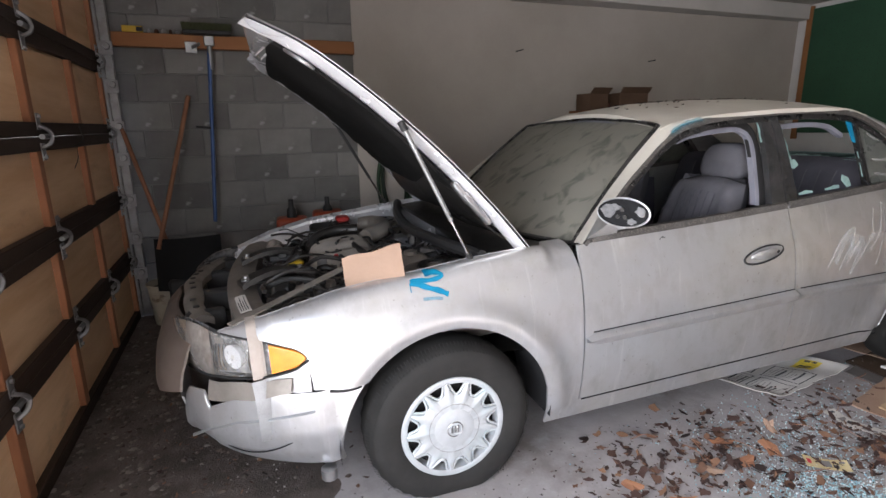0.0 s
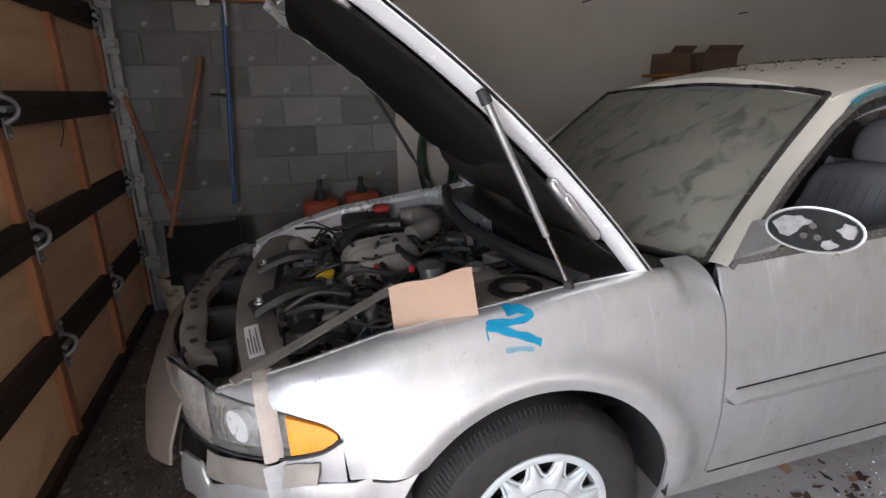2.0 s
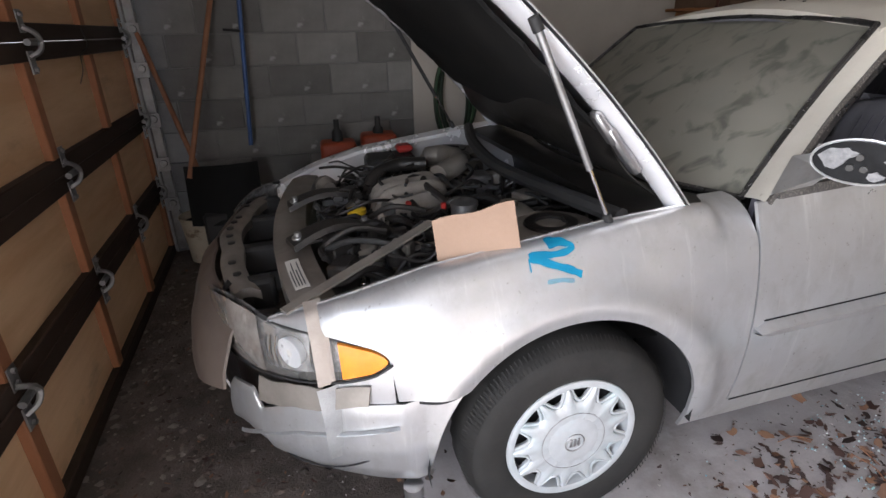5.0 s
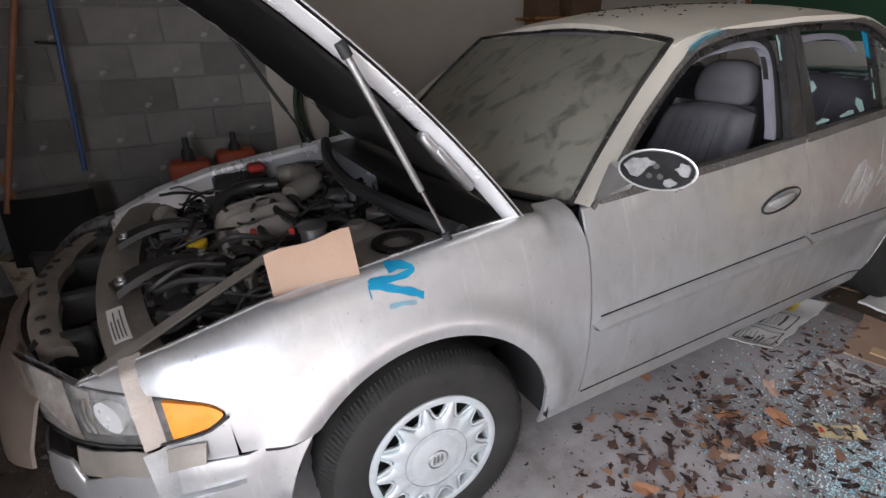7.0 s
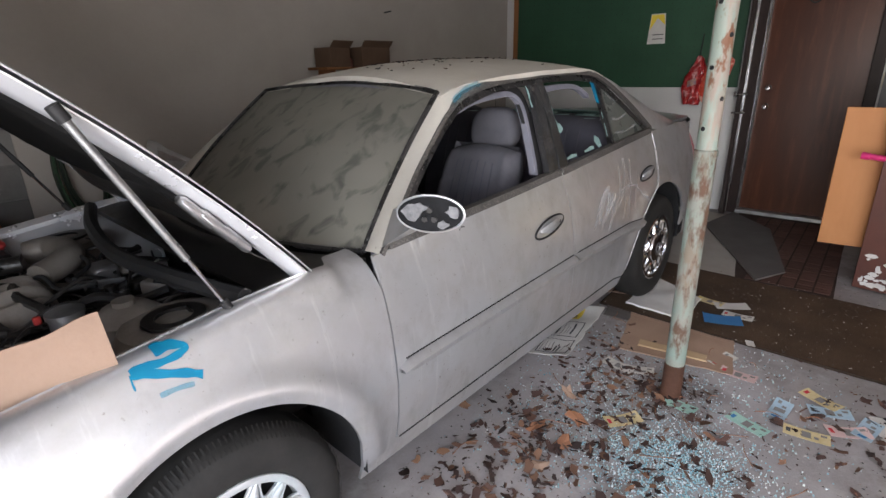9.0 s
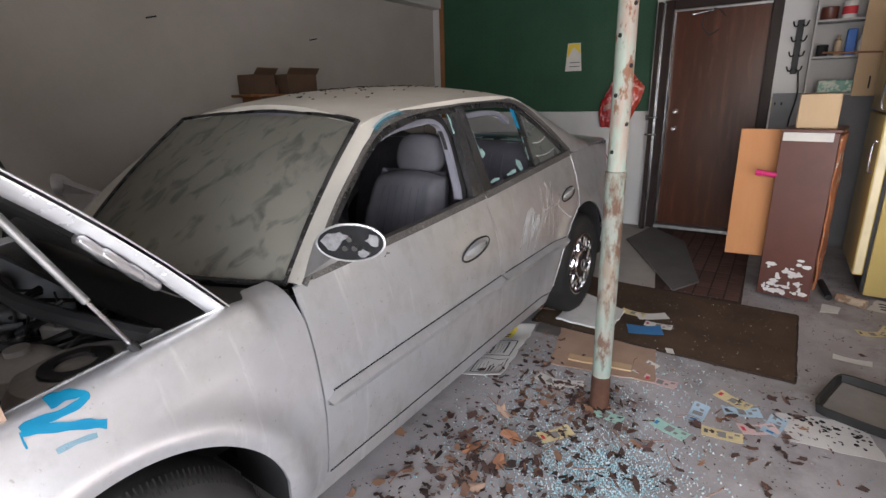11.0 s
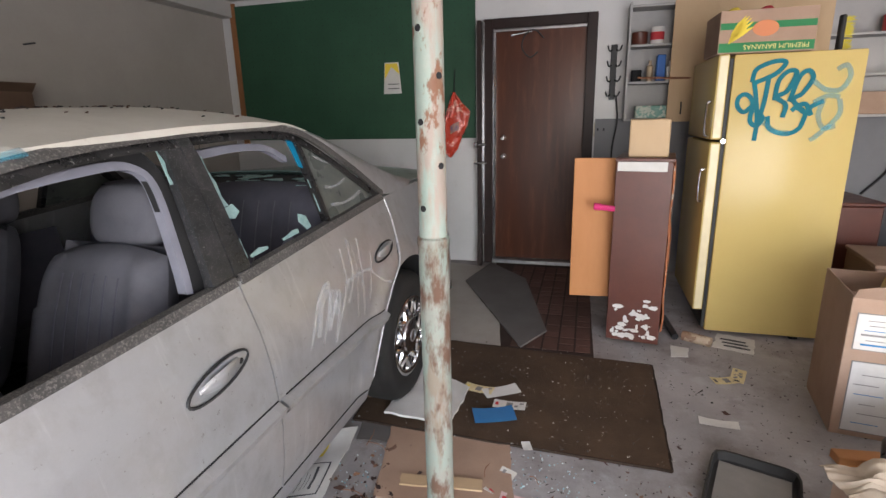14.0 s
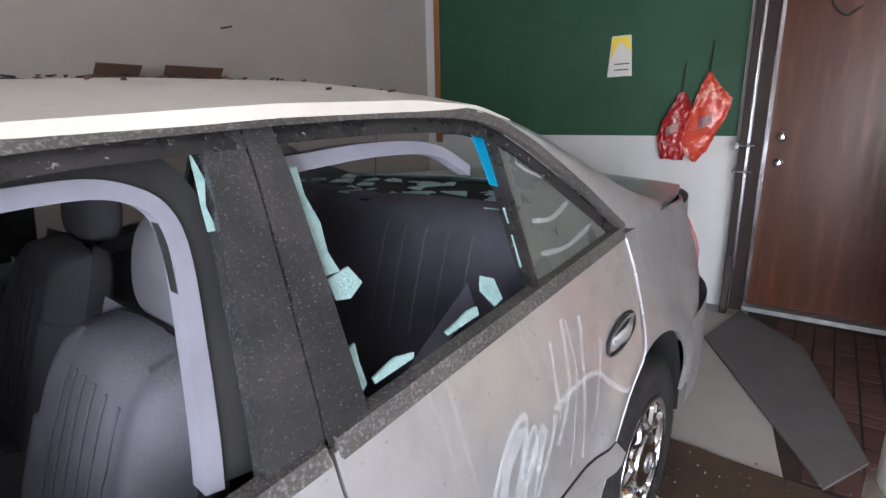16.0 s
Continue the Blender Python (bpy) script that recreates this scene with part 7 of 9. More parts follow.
decal("print_band", [(-0.004, 0.006), (-W2 + 0.004, 0.006), (-W2 + 0.004, 0.055), (-0.004, 0.055)], M["green_ink"], bn)
decal("print_band", [(-0.004, 0.125), (-W2 + 0.004, 0.125), (-W2 + 0.004, 0.16), (-0.004, 0.16)], M["green_ink"], bn)
for k in range(5):
    a = 0.5 + 0.28 * k
    pts = [(-0.04 - 0.13 * t * math.cos(a * 0.55) - 0.01, 0.05 + 0.12 * t * math.sin(a) + 0.03 * t * t) for t in (0, 0.3, 0.6, 1.0)]
    pts += [(p[0] + 0.012, p[1] + 0.022) for p in reversed(pts[1:-1])]
    decal("banana_print", pts, M["yellowink"], bn, -0.0035)
decal("label_print", [(-0.2 - 0.065 * math.cos(a) - 0.03, 0.125 + 0.042 * math.sin(a)) for a in (2 * math.pi * k / 20 for k in range(20))], plain("peach_print", (0.55, 0.2, 0.09), 0.75), bn, -0.004)
txt = bpy.data.curves.new("lettering", "FONT")
txt.body, txt.size, txt.align_x, txt.align_y = "PREMIUM BANANAS", 0.036, "CENTER", "CENTER"
tob = new("lettering", txt)
dg = bpy.context.evaluated_depsgraph_get()
tme = bpy.data.meshes.new_from_object(tob.evaluated_get(dg))
bpy.data.objects.remove(tob)
tme.materials.append(plain("pale_print", (0.62, 0.55, 0.2), 0.75))
lt = new("lettering", tme)
lt.parent = bn
lt.matrix_basis = pose(-0.0035, -0.29, 0.031, 90, 0, -90) @ pose(0, 0, 0, 0, 0, 180)
for dy, col in ((-0.1, M["yellowink"]), (-0.27, M["redink"])):
    bm = bmesh.new()
    bmesh.ops.create_icosphere(bm, subdivisions=2, radius=0.05)
    for v in bm.verts:
        v.co = v.co * (1 + 0.35 * noise.noise(v.co * 25)) + Vector((0.17, dy, 0.215))
    ob = part("crumpled_bag", bm, col)
    tagged(ob, "crumpled plastic bag sticking out of the banana carton", "plastic bag")
    ob.matrix_world = bn.matrix_world

# wall shelf with doors
sh = empty("wall_cabinet", pose(5.9, 0.38, 1.40), "white open wall cabinet with plywood doors", "wall cabinet")
bm = bmesh.new()
for lo, hi in (((0.0, -0.018, 0.0), (0.215, 0.0, 0.9)), ((0.0, -1.95, 0.0), (0.215, -1.932, 0.9))):
    bm = bmesh.new()
    box(bm, lo, hi, 0.002)
    part("side_board", bm, M["shelf_paint"], sh)
for z in (0.0, 0.29, 0.57, 0.86):
    bm = bmesh.new()
    box(bm, (0.002, -1.932, z), (0.214, -0.018, z + 0.018), 0.002)
    part("shelf", bm, M["shelf_paint"], sh)
bm = bmesh.new()
box(bm, (0.205, -1.93, 0.0), (0.213, -0.02, 0.9))
part("back_board", bm, M["shelf_paint"], sh)
for y in (-0.78, -1.18):
    bm = bmesh.new()
    box(bm, (-0.016, y - 0.2, -0.01), (-0.001, y + 0.2 + (0.06 if y > -1 else 0.0), 0.9), 0.002)
    part("cupboard_door", bm, M["pale_wood"], sh, "pale plywood sliding door")
bm = bmesh.new()
box(bm, (-0.034, -0.62, -0.01), (-0.018, -0.32, 0.9), 0.002)
part("cupboard_door", bm, M["pale_wood"], sh, "pale plywood sliding door")
bm = bmesh.new()
tube(bm, curve([(-0.036, -0.42, 0.05), (-0.05, -0.42, 0.09), (-0.036, -0.42, 0.14)]), 0.006, 6)
part("door_pull", bm, M["black"], sh)


def tin(x, y, z, r, h, mt, label, band=None, cat="can"):
    t = empty("tin_can" if cat == "can" else "bottle", pose(x, y, z), label, cat)
    bm = bmesh.new()
    if cat == "can":
        lathe(bm, [(r, 0), (r * 1.03, 0.004), (r, 0.008), (r, h - 0.008), (r * 1.03, h - 0.004), (r * 0.95, h), (0, h)], 18)
    else:
        lathe(bm, [(r, 0), (r, h * 0.72), (r * 0.45, h * 0.8), (r * 0.45, h), (0, h)], 16)
    part("body", bm, mt, t)
    if band:
        bm = bmesh.new()
        lathe(bm, [(r * 1.012, h * 0.25), (r * 1.012, h * 0.7)], 18)
        part("paper_band", bm, band, t)
    return t


tin(5.98, 0.16, 1.40 + 0.588, 0.05, 0.13, M["white_plastic"], "white paint tin with a red band on the shelf", M["redink"])
tin(6.0, 0.29, 1.40 + 0.588, 0.06, 0.1, M["brown_cab"], "dark brown round tin on the shelf")
tin(5.96, 0.2, 1.40 + 0.308, 0.025, 0.16, mat("tan_bottle", (0.4, 0.3, 0.2), rough=0.5), "tan plastic spray bottle on the shelf", None, "bottle")
tin(5.97, 0.3, 1.40 + 0.308, 0.04, 0.09, M["inner_dark"], "dark grimy tin on the shelf")
tin(5.97, 0.05, 1.40 + 0.308, 0.025, 0.15, M["white_plastic"], "white bottle on the shelf", None, "bottle")
bm = bmesh.new()
box(bm, (5.95, 0.085, 1.708), (6.03, 0.15, 1.91), 0.006)
single("blue_carton", bm, mat("blue_carton", (0.03, 0.13, 0.42), (0.02, 0.1, 0.33), 0.5), "tall blue carton on the shelf", "carton")
bm = bmesh.new()
box(bm, (5.94, 0.03, 1.418), (6.07, 0.29, 1.52), 0.008)
single("tissue_box", bm, layer(mat("green_carton", (0.14, 0.32, 0.26), (0.3, 0.42, 0.36), 0.6, scale=16), (0.6, 0.6, 0.52), "ShaderNodeTexNoise", 0.5, 0.55, 24, strength=0.8), "pale green patterned carton on the shelf", "carton")
bm = bmesh.new()
box(bm, (5.93, -1.5, 1.418), (6.08, -1.22, 1.58), 0.006)
single("small_carton", bm, M["card"], "brown cardboard carton on the shelf", "cardboard box")
tin(5.98, -1.4, 1.988, 0.055, 0.12, M["red_plastic"], "red tin on the shelf")
bm = bmesh.new()
tube(bm, [(5.93, -0.4, 1.71), (5.8, 0.3, 1.73)], 0.008, 6)
single("wooden_dowel", bm, M["wood_handle"], "thin wooden rod lying across the shelf", "rod")
br = empty("scrub_brush", pose(4.95, -0.69, floor_z(4.8) + 1.722, 0, 0, 8), "yellow bristled brush standing on the refrigerator", "brush")
bm = bmesh.new()
box(bm, (-0.02, -0.03, 0.0), (0.02, -0.005, 0.2), 0.006)
part("handle", bm, M["black"], br)
bm = bmesh.new()
rr = random.Random(3)
for i in range(120):
    z = rr.uniform(0.01, 0.19)
    x = rr.uniform(-0.018, 0.018)
    tube(bm, [(x, -0.03, z), (x + rr.uniform(-0.008, 0.008), -0.075 + rr.uniform(-0.008, 0.008), z + rr.uniform(-0.008, 0.008))], 0.0016, 3, False)
tagged(part("bristles", bm, mat("yellow_bristle", (0.6, 0.5, 0.05), rough=0.7), br, "yellow bristles", smooth=False), kind="stuff")

# hooks and a switch beside the door
rack = empty("hook_rack", pose(6.1, 0.475, 1.58), "black iron coat hook rack on the wall", "hook rack")
bm = bmesh.new()
box(bm, (0.0, -0.025, 0.0), (0.012, 0.025, 0.44), 0.002)
part("back_bar", bm, M["black"], rack)
for z in (0.04, 0.16, 0.28, 0.4):
    for sg in (-1, 1):
        bm = bmesh.new()
        tube(bm, curve([(0.01, 0.015 * sg, z), (-0.04, 0.03 * sg, z - 0.015), (-0.08, 0.045 * sg, z - 0.01), (-0.11, 0.055 * sg, z + 0.02)], 4), 0.006, 6)
        part("hook", bm, M["black"], rack)
bm = bmesh.new()
tube(bm, curve([(6.1, 0.44, 1.6), (6.09, 0.42, 1.4), (6.1, 0.45, 1.15), (6.09, 0.43, 0.9)]), 0.007, 6)
single("wall_cable", bm, M["black"], "black cable hanging down the wall", "cable")
sw2 = empty("light_switch", pose(6.118, 0.55, 1.33), "cream double light switch plate on the wall", "light switch")
bm = bmesh.new()
box(bm, (-0.008, -0.06, -0.06), (0.0, 0.06, 0.06), 0.003)
part("plate", bm, mat("cream_plate", (0.5, 0.45, 0.33), rough=0.5), sw2)
for dy in (-0.025, 0.025):
    bm = bmesh.new()
    box(bm, (-0.016, dy - 0.006, -0.012), (-0.008, dy + 0.006, 0.012), 0.002)
    part("toggle", bm, M["black"], sw2)

# storm door standing open at right angles to the wall
st = empty("storm_door", pose(6.09, 1.6, 0.06, 0, 0, 182), "narrow aluminium storm door frame leaning open", "storm door")
bm = bmesh.new()
box(bm, (0.0, -0.02, 0.3), (0.03, 0.03, 2.2), 0.003)
part("hinge_stile", bm, M["chrome"], st, "bare aluminium stile")
bm = bmesh.new()
box(bm, (0.032, -0.025, 0.0), (0.12, 0.015, 2.2), 0.003)
part("dark_stile", bm, M["brown_frame"], st)
bm = bmesh.new()
box(bm, (0.42, -0.02, -0.02), (0.46, 0.02, 0.35), 0.003, pose(-0.26, 0, 0, 0, -10, 0))
part("kick_board", bm, M["brown_frame"], st)
for z, h in ((1.13, 0.05), (0.98, 0.02)):
    bm = bmesh.new()
    box(bm, (0.1, -0.05, z), (0.16, -0.02, z + h), 0.004)
    tube(bm, [(0.13, -0.03, z + h / 2), (0.13, 0.06, z + h / 2)], 0.008, 8)
    part("latch", bm, M["chrome"], st, "bright metal latch")

# pegboard things
yp = empty("price_card", pose(X1 - 0.024, 2.55, 1.98, 0, 0, 0), "yellow and white card pinned to the pegboard", "card")
bm = bmesh.new()
sheet(bm, lambda s, t: Vector((-0.004 - 0.008 * math.sin(s * 3), -0.02 - (0.14 + 0.04 * t) * s - 0.0 * t + 0.02 * t, -0.01 - 0.28 * t)), 4, 6, 0.001, (1, 0, 0))
part("card_face", bm, M["paper"], yp)
decal("yellow_print", [(-0.03, -0.02), (-0.15, -0.02), (-0.17, -0.12), (-0.09, -0.05), (-0.02, -0.16)], M["yellowink"], yp, -0.016)
for dz in (-0.2, -0.24):
    decal("print_line", [(-0.05, dz), (-0.16, dz), (-0.16, dz - 0.008), (-0.05, dz - 0.008)], M["ink"], yp, -0.016)


def bag(y, top, bottom, shape, color, pale, seed):
    """A limp printed plastic bag hanging from a cord; shape holds height, left and right reach."""
    b = empty("hanging_bag", pose(X1 - 0.07, y, bottom), "crumpled red printed plastic bag hanging from a hook", "bag", "bags on the pegboard")
    h = top - bottom
    lefts, rights = [(q[0], q[1]) for q in shape], [(q[0], q[2]) for q in shape]
    bm = bmesh.new()
    rings = []
    for i in range(25):
        t = i / 24
        l, r = lerp(lefts, t), lerp(rights, t)
        mid, half = (l + r) / 2, (r - l) / 2
        ring = []
        for k in range(36):
            a = 2 * math.pi * k / 36
            fold = 0.016 * noise.noise((math.cos(a) * 7, t * 9, seed)) + 0.007 * noise.noise((math.cos(a) * 19, t * 24, seed + 2))
            edge = 0.012 * noise.noise((t * 11, seed * 3, math.cos(a)))
            ring.append(Vector((0.035 * min(1, half * 12) * math.sin(a) + fold, -(mid + (half + edge) * math.cos(a)), h * t + 0.02 * noise.noise((math.cos(a) * 3, t * 2, seed)))))
        rings.append(ring)
    loft(bm, rings)
    part("bag_body", bm, layer(mat("red_bag" + str(seed), color, tuple(q * 0.6 for q in color), 0.28, scale=9, fine=60, bump=0.5), pale, "ShaderNodeTexNoise", 0.53, 0.57, 8, strength=0.85), b)
    bm = bmesh.new()
    tube(bm, [(0.0, -(shape[-1][1] + shape[-1][2]) / 2, h - 0.01), (0.04, -(shape[-1][1] + shape[-1][2]) / 2, h + 0.2)], 0.005, 5)
    part("cord", bm, M["black"], b)
    bm = bmesh.new()
    sheet(bm, lambda p, q: Vector((-0.056 + 0.012 * (2 * p - 1) ** 2, -(-0.03 + 0.08 * p), h * (0.36 + 0.13 * q + 0.07 * p))), 6, 3, 0.002, (1, 0, 0))
    part("label_patch", bm, mat("purple_label" + str(seed), (0.12, 0.06, 0.2), (0.6, 0.35, 0.1), 0.5, scale=30), b, "small dark printed patch")


bag(2.055, 1.56, 1.11, ((0, -0.06, 0.09), (0.08, -0.075, 0.1), (0.3, -0.095, 0.1), (0.6, -0.07, 0.1), (0.8, -0.015, 0.11), (0.93, 0.015, 0.085), (1, 0.03, 0.06)), (0.36, 0.02, 0.022), (0.5, 0.2, 0.2), 1)
bag(1.85, 1.68, 1.1, ((0, -0.06, -0.03), (0.1, -0.11, 0.02), (0.25, -0.15, 0.06), (0.5, -0.11, 0.12), (0.7, -0.08, 0.155), (0.85, -0.045, 0.07), (1, -0.012, 0.012)), (0.6, 0.07, 0.04), (0.72, 0.38, 0.3), 4)

# ---- floor clutter ----
def note(x, y, ang, w, h, mt, kind_label, cat="banknote", group="play money on the floor", z=0.004, art=True, seed=0):
    """A printed slip of paper, slightly curled, with a portrait-like panel and borders."""
    e = empty("play_banknote" if cat == "banknote" else "paper_slip", pose(x, y, floor_z(x) + z, 0, -0.8, ang), kind_label, cat, group)
    rr = random.Random(seed)
    c = rr.uniform(0.003, 0.012)
    f = lambda s, t, dz=0.0: Vector(((s - 0.5) * w, (t - 0.5) * h, 0.001 + c * (2 * s - 1) ** 2 * (0.4 + 0.6 * t) + dz))
    bm = bmesh.new()
    sheet(bm, lambda s, t: f(s, t), 8, 3, 0.0006)
    part("paper", bm, mt, e)
    if art:
        for s0, s1, t0, t1, m2 in ((0.4, 0.6, 0.2, 0.8, M["faded"]), (0.06, 0.16, 0.3, 0.7, art if art is not True else M["blueink"]), (0.8, 0.93, 0.62, 0.82, M["faded"]), (0.66, 0.76, 0.25, 0.5, M["faded"])):
            bm = bmesh.new()
            sheet(bm, lambda s, t: f(s0 + (s1 - s0) * s, t0 + (t1 - t0) * t, 0.0012), 4, 2)
            part("printed_panel", bm, m2, e)
    return e


M["note_y"] = mat("yellow_note", (0.63, 0.53, 0.31), (0.52, 0.41, 0.2), 0.8, scale=30)
M["note_b"] = mat("blue_note", (0.33, 0.46, 0.56), (0.42, 0.53, 0.6), 0.8, scale=30)
M["note_g"] = mat("green_note", (0.3, 0.52, 0.45), (0.4, 0.58, 0.5), 0.8, scale=30)
M["note_w"] = mat("white_note", (0.62, 0.59, 0.54), (0.5, 0.48, 0.44), 0.8, scale=30)
M["note_p"] = mat("pink_note", (0.6, 0.4, 0.38), (0.55, 0.45, 0.42), 0.8, scale=30)
for i, (x, y, a, m2, art, lab) in enumerate((
        (2.32, 1.15, -38, "note_y", M["redink"], "yellow play banknote on the floor"), (2.57, 1.0, -100, "note_g", M["ink"], "pale green play banknote on the floor"),
        (2.79, 0.64, -8, "note_b", M["blueink"], "blue play banknote on the floor"), (2.61, 0.73, -112, "note_g", M["blueink"], "green play banknote on the floor"),
        (2.68, 0.53, -85, "note_y", M["ink"], "yellow play banknote on the floor"), (2.98, 0.51, -118, "note_y", M["redink"], "orange play banknote on the floor"),
        (2.80, 0.40, -60, "note_p", M["redink"], "pink play banknote on the floor"), (2.86, 0.34, -15, "note_b", M["blueink"], "blue play banknote on the floor"),
        (2.73, 1.24, -70, "note_w", M["ink"], "white play banknote on the floor"), (2.72, 1.33, -100, "note_w", M["ink"], "white play banknote on the floor"),
        (3.08, 0.93, -20, "note_w", M["redink"], "white card with a red mark on the floor"), (2.98, 0.84, -95, "note_p", M["redink"], "pink paper slip on the floor"),
        (3.72, 1.15, -100, "note_y", M["yellowink"], "yellow play banknote on the carpet"), (3.6, 0.97, -90, "note_w", M["redink"], "white envelope on the carpet"),
        (3.0, -0.12, 10, "note_y", M["yellowink"], "yellow play banknote on the floor"), (4.14, -0.13, -70, "note_y", M["ink"], "yellow play banknote on the floor"),
        (4.2, -0.2, -20, "note_y", M["ink"], "yellow play banknote on the floor"), (2.9, 0.47, -70, "note_b", M["ink"], "blue play banknote on the floor"))):
    note(x, y, a, 0.16, 0.07, M[m2], lab, art=art, seed=i, z=0.004 + 0.002 * (i % 3) + (0.024 if 3.5 < x < 4.3 and y > 0.3 else 0))
note(3.71, 0.0, -95, 0.17, 0.06, M["paper"], "blank white card on the floor", "paper", "", 0.004, False, 40)
note(3.72, 1.03, -60, 0.19, 0.09, M["paper"], "white envelope on the carpet", "paper", "", 0.03, False, 41)
note(3.5, 1.03, -70, 0.2, 0.12, mat("blue_sheet", (0.03, 0.14, 0.33), (0.05, 0.2, 0.4), 0.5), "crumpled blue sheet on the carpet", "paper", "", 0.03, False, 42)
note(3.3, 0.85, 20, 0.06, 0.04, M["paper"], "torn scrap of white paper on the carpet", "paper", "", 0.028, False, 43)
note(6.0 - 0.7, 1.75, 40, 0.12, 0.06, M["note_g"], "green play banknote on the floor", seed=44, z=0.012)

# flyers
fly = flat("flyer", ((2.98, 0.34), (3.08, 0.02), (2.82, -0.05), (2.78, 0.28)), 0.003, M["paper"], "white flyer splashed with mud on the floor", "flyer", 0.001, 8, 0.004, 3)
rr = random.Random(9)
bm = bmesh.new()
for i in range(60):
    s, t = rr.random(), rr.betavariate(1.2, 2.4)
    p = Vector((3.0 - 0.2 * t, 0.3 - 0.3 * s, 0))
    r = rr.uniform(0.003, 0.013)
    bm.faces.new([bm.verts.new((p.x + r * math.cos(k * 1.05) * rr.uniform(0.5, 1.2), p.y + r * math.sin(k * 1.05) * rr.uniform(0.5, 1.2), floor_z(p.x) + 0.0095)) for k in range(6)])
tagged(part("mud_speck", bm, M["inner_dark"], fly, "dark mud specks", smooth=False), kind="stuff")
fly2 = flat("flyer", ((4.78, -0.22), (4.72, -0.42), (4.5, -0.36), (4.56, -0.14)), 0.003, M["paper"], "dirty printed flyer by the refrigerator", "flyer", 0.001, 6, 0.004, 6)
for k in range(3):
    flat("print_block", ((4.70 - 0.05 * k, -0.22), (4.66 - 0.05 * k, -0.36), (4.64 - 0.05 * k, -0.35), (4.68 - 0.05 * k, -0.21)), 0.009, M["ink"], "", "", 0.0005, 2, parent=fly2)

# newspaper sticking out from under the car
news = flat("newspaper", ((2.44, 1.92), (3.0, 2.08), (3.27, 1.64), (2.62, 1.57)), 0.004, M["paper"], "crumpled newspaper half under the car", "newspaper", 0.003, 14, 0.02, 12, curl=0.03)
rr = random.Random(21)
A, B, C2, D3 = [Vector((p[0], p[1], 0)) for p in ((2.44, 1.92), (3.0, 2.08), (3.27, 1.64), (2.62, 1.57))]


def page(s, t, up):
    p = A.lerp(B, s).lerp(D3.lerp(C2, s), t)
    e = 0.012 * noise.noise((s * 7, t * 7, 12))
    edge = max(0, abs(2 * s - 1) - 0.7) / 0.3 * 0.03 * max(0, noise.noise((s * 2, t * 2, 21)) + 0.35)
    return Vector((p.x + e, p.y + e, floor_z(p.x) + 0.0045 + up + 0.02 * (0.5 + 0.5 * noise.noise((s * 4, t * 4, 17))) + edge))


def printed(s0, s1, t0, t1, ink, up=0.0022):
    bm = bmesh.new()
    sheet(bm, lambda s, t: page(s0 + (s1 - s0) * s, t0 + (t1 - t0) * t, up), 4, 3)
    part("print_block", bm, ink, news, smooth=False)


# framed advertisements, each with its own lines of text
for s0, s1, t0, t1 in ((0.04, 0.3, 0.05, 0.5), (0.04, 0.3, 0.56, 0.95), (0.36, 0.64, 0.5, 0.92), (0.36, 0.64, 0.05, 0.42), (0.7, 0.95, 0.06, 0.45)):
    for q in ((s0, s1, t0, t0 + 0.014), (s0, s1, t1 - 0.014, t1), (s0, s0 + 0.01, t0, t1), (s1 - 0.01, s1, t0, t1)):
        printed(*q, M["ink"])
    t = t0 + 0.04
    while t < t1 - 0.05:
        h = rr.choice((0.008, 0.008, 0.01, 0.022))
        a = s0 + 0.02 + rr.uniform(0, 0.03)
        printed(a, a + (s1 - 0.02 - a) * rr.uniform(0.5, 1.0), t, t + h, M["ink"] if h > 0.015 else M["faded"], 0.0024)
        t += h + rr.uniform(0.02, 0.04)
printed(0.72, 0.93, 0.6, 0.8, M["yellowink"])
for k in range(4):
    printed(0.74 + 0.05 * k, 0.77 + 0.05 * k, 0.64, 0.76, M["ink"], 0.0028)

# boards by the post
flat("cardboard_sheet", ((2.88, 1.4), (3.36, 1.5), (3.38, 0.94), (2.96, 0.86)), 0.006, M["card"], "flattened wet cardboard sheet on the floor", "cardboard", 0.006, 10, 0.01, 5)
flat("foam_board", ((3.4, 1.56), (3.92, 1.56), (3.72, 1.2), (3.38, 1.22)), 0.02, M["white_plastic"], "dirty white board lying on the floor", "board", 0.012, 8, 0.03, 7)
flat("paper_scrap", ((3.2, 1.62), (3.4, 1.66), (3.42, 1.48), (3.22, 1.46)), 0.004, M["grey_mat"], "grey scrap of board on the floor", "board", 0.006, 5, 0.01, 8)
flat("cardboard_sheet", ((3.5, 1.85), (3.95, 1.9), (3.9, 1.6), (3.55, 1.62)), 0.006, M["card"], "brown cardboard scrap under the car", "cardboard", 0.006, 5, 0.02, 9)
flat("wood_strip", ((2.96, 1.32), (3.02, 1.33), (3.06, 1.0), (3.0, 0.99)), 0.02, M["pale_wood"], "flat pale wood strip on the cardboard", "wood strip", 0.008, 4, 0.0, 10)

# baking tray
tray = empty("baking_tray", pose(3.21, -0.005, floor_z(3.21) + 0.004, 0, 0, -18), "black rectangular metal tray on the floor", "tray")
bm = bmesh.new()
prof = [(0.0, 0.006), (0.9, 0.006), (0.96, 0.012), (1.0, 0.045), (1.05, 0.047), (1.04, 0.04), (1.0, 0.0), (0.0, 0.0)]
rings = []
for r, z in prof:
    ring = []
    for k in range(40):
        a = 2 * math.pi * k / 40
        ca, sa = math.cos(a), math.sin(a)
        q = (abs(ca) ** 8 + abs(sa) ** 8) ** (-1 / 8)
        ring.append(Vector((0.2 * r * ca * q, 0.15 * r * sa * q, z)))
    rings.append(ring)
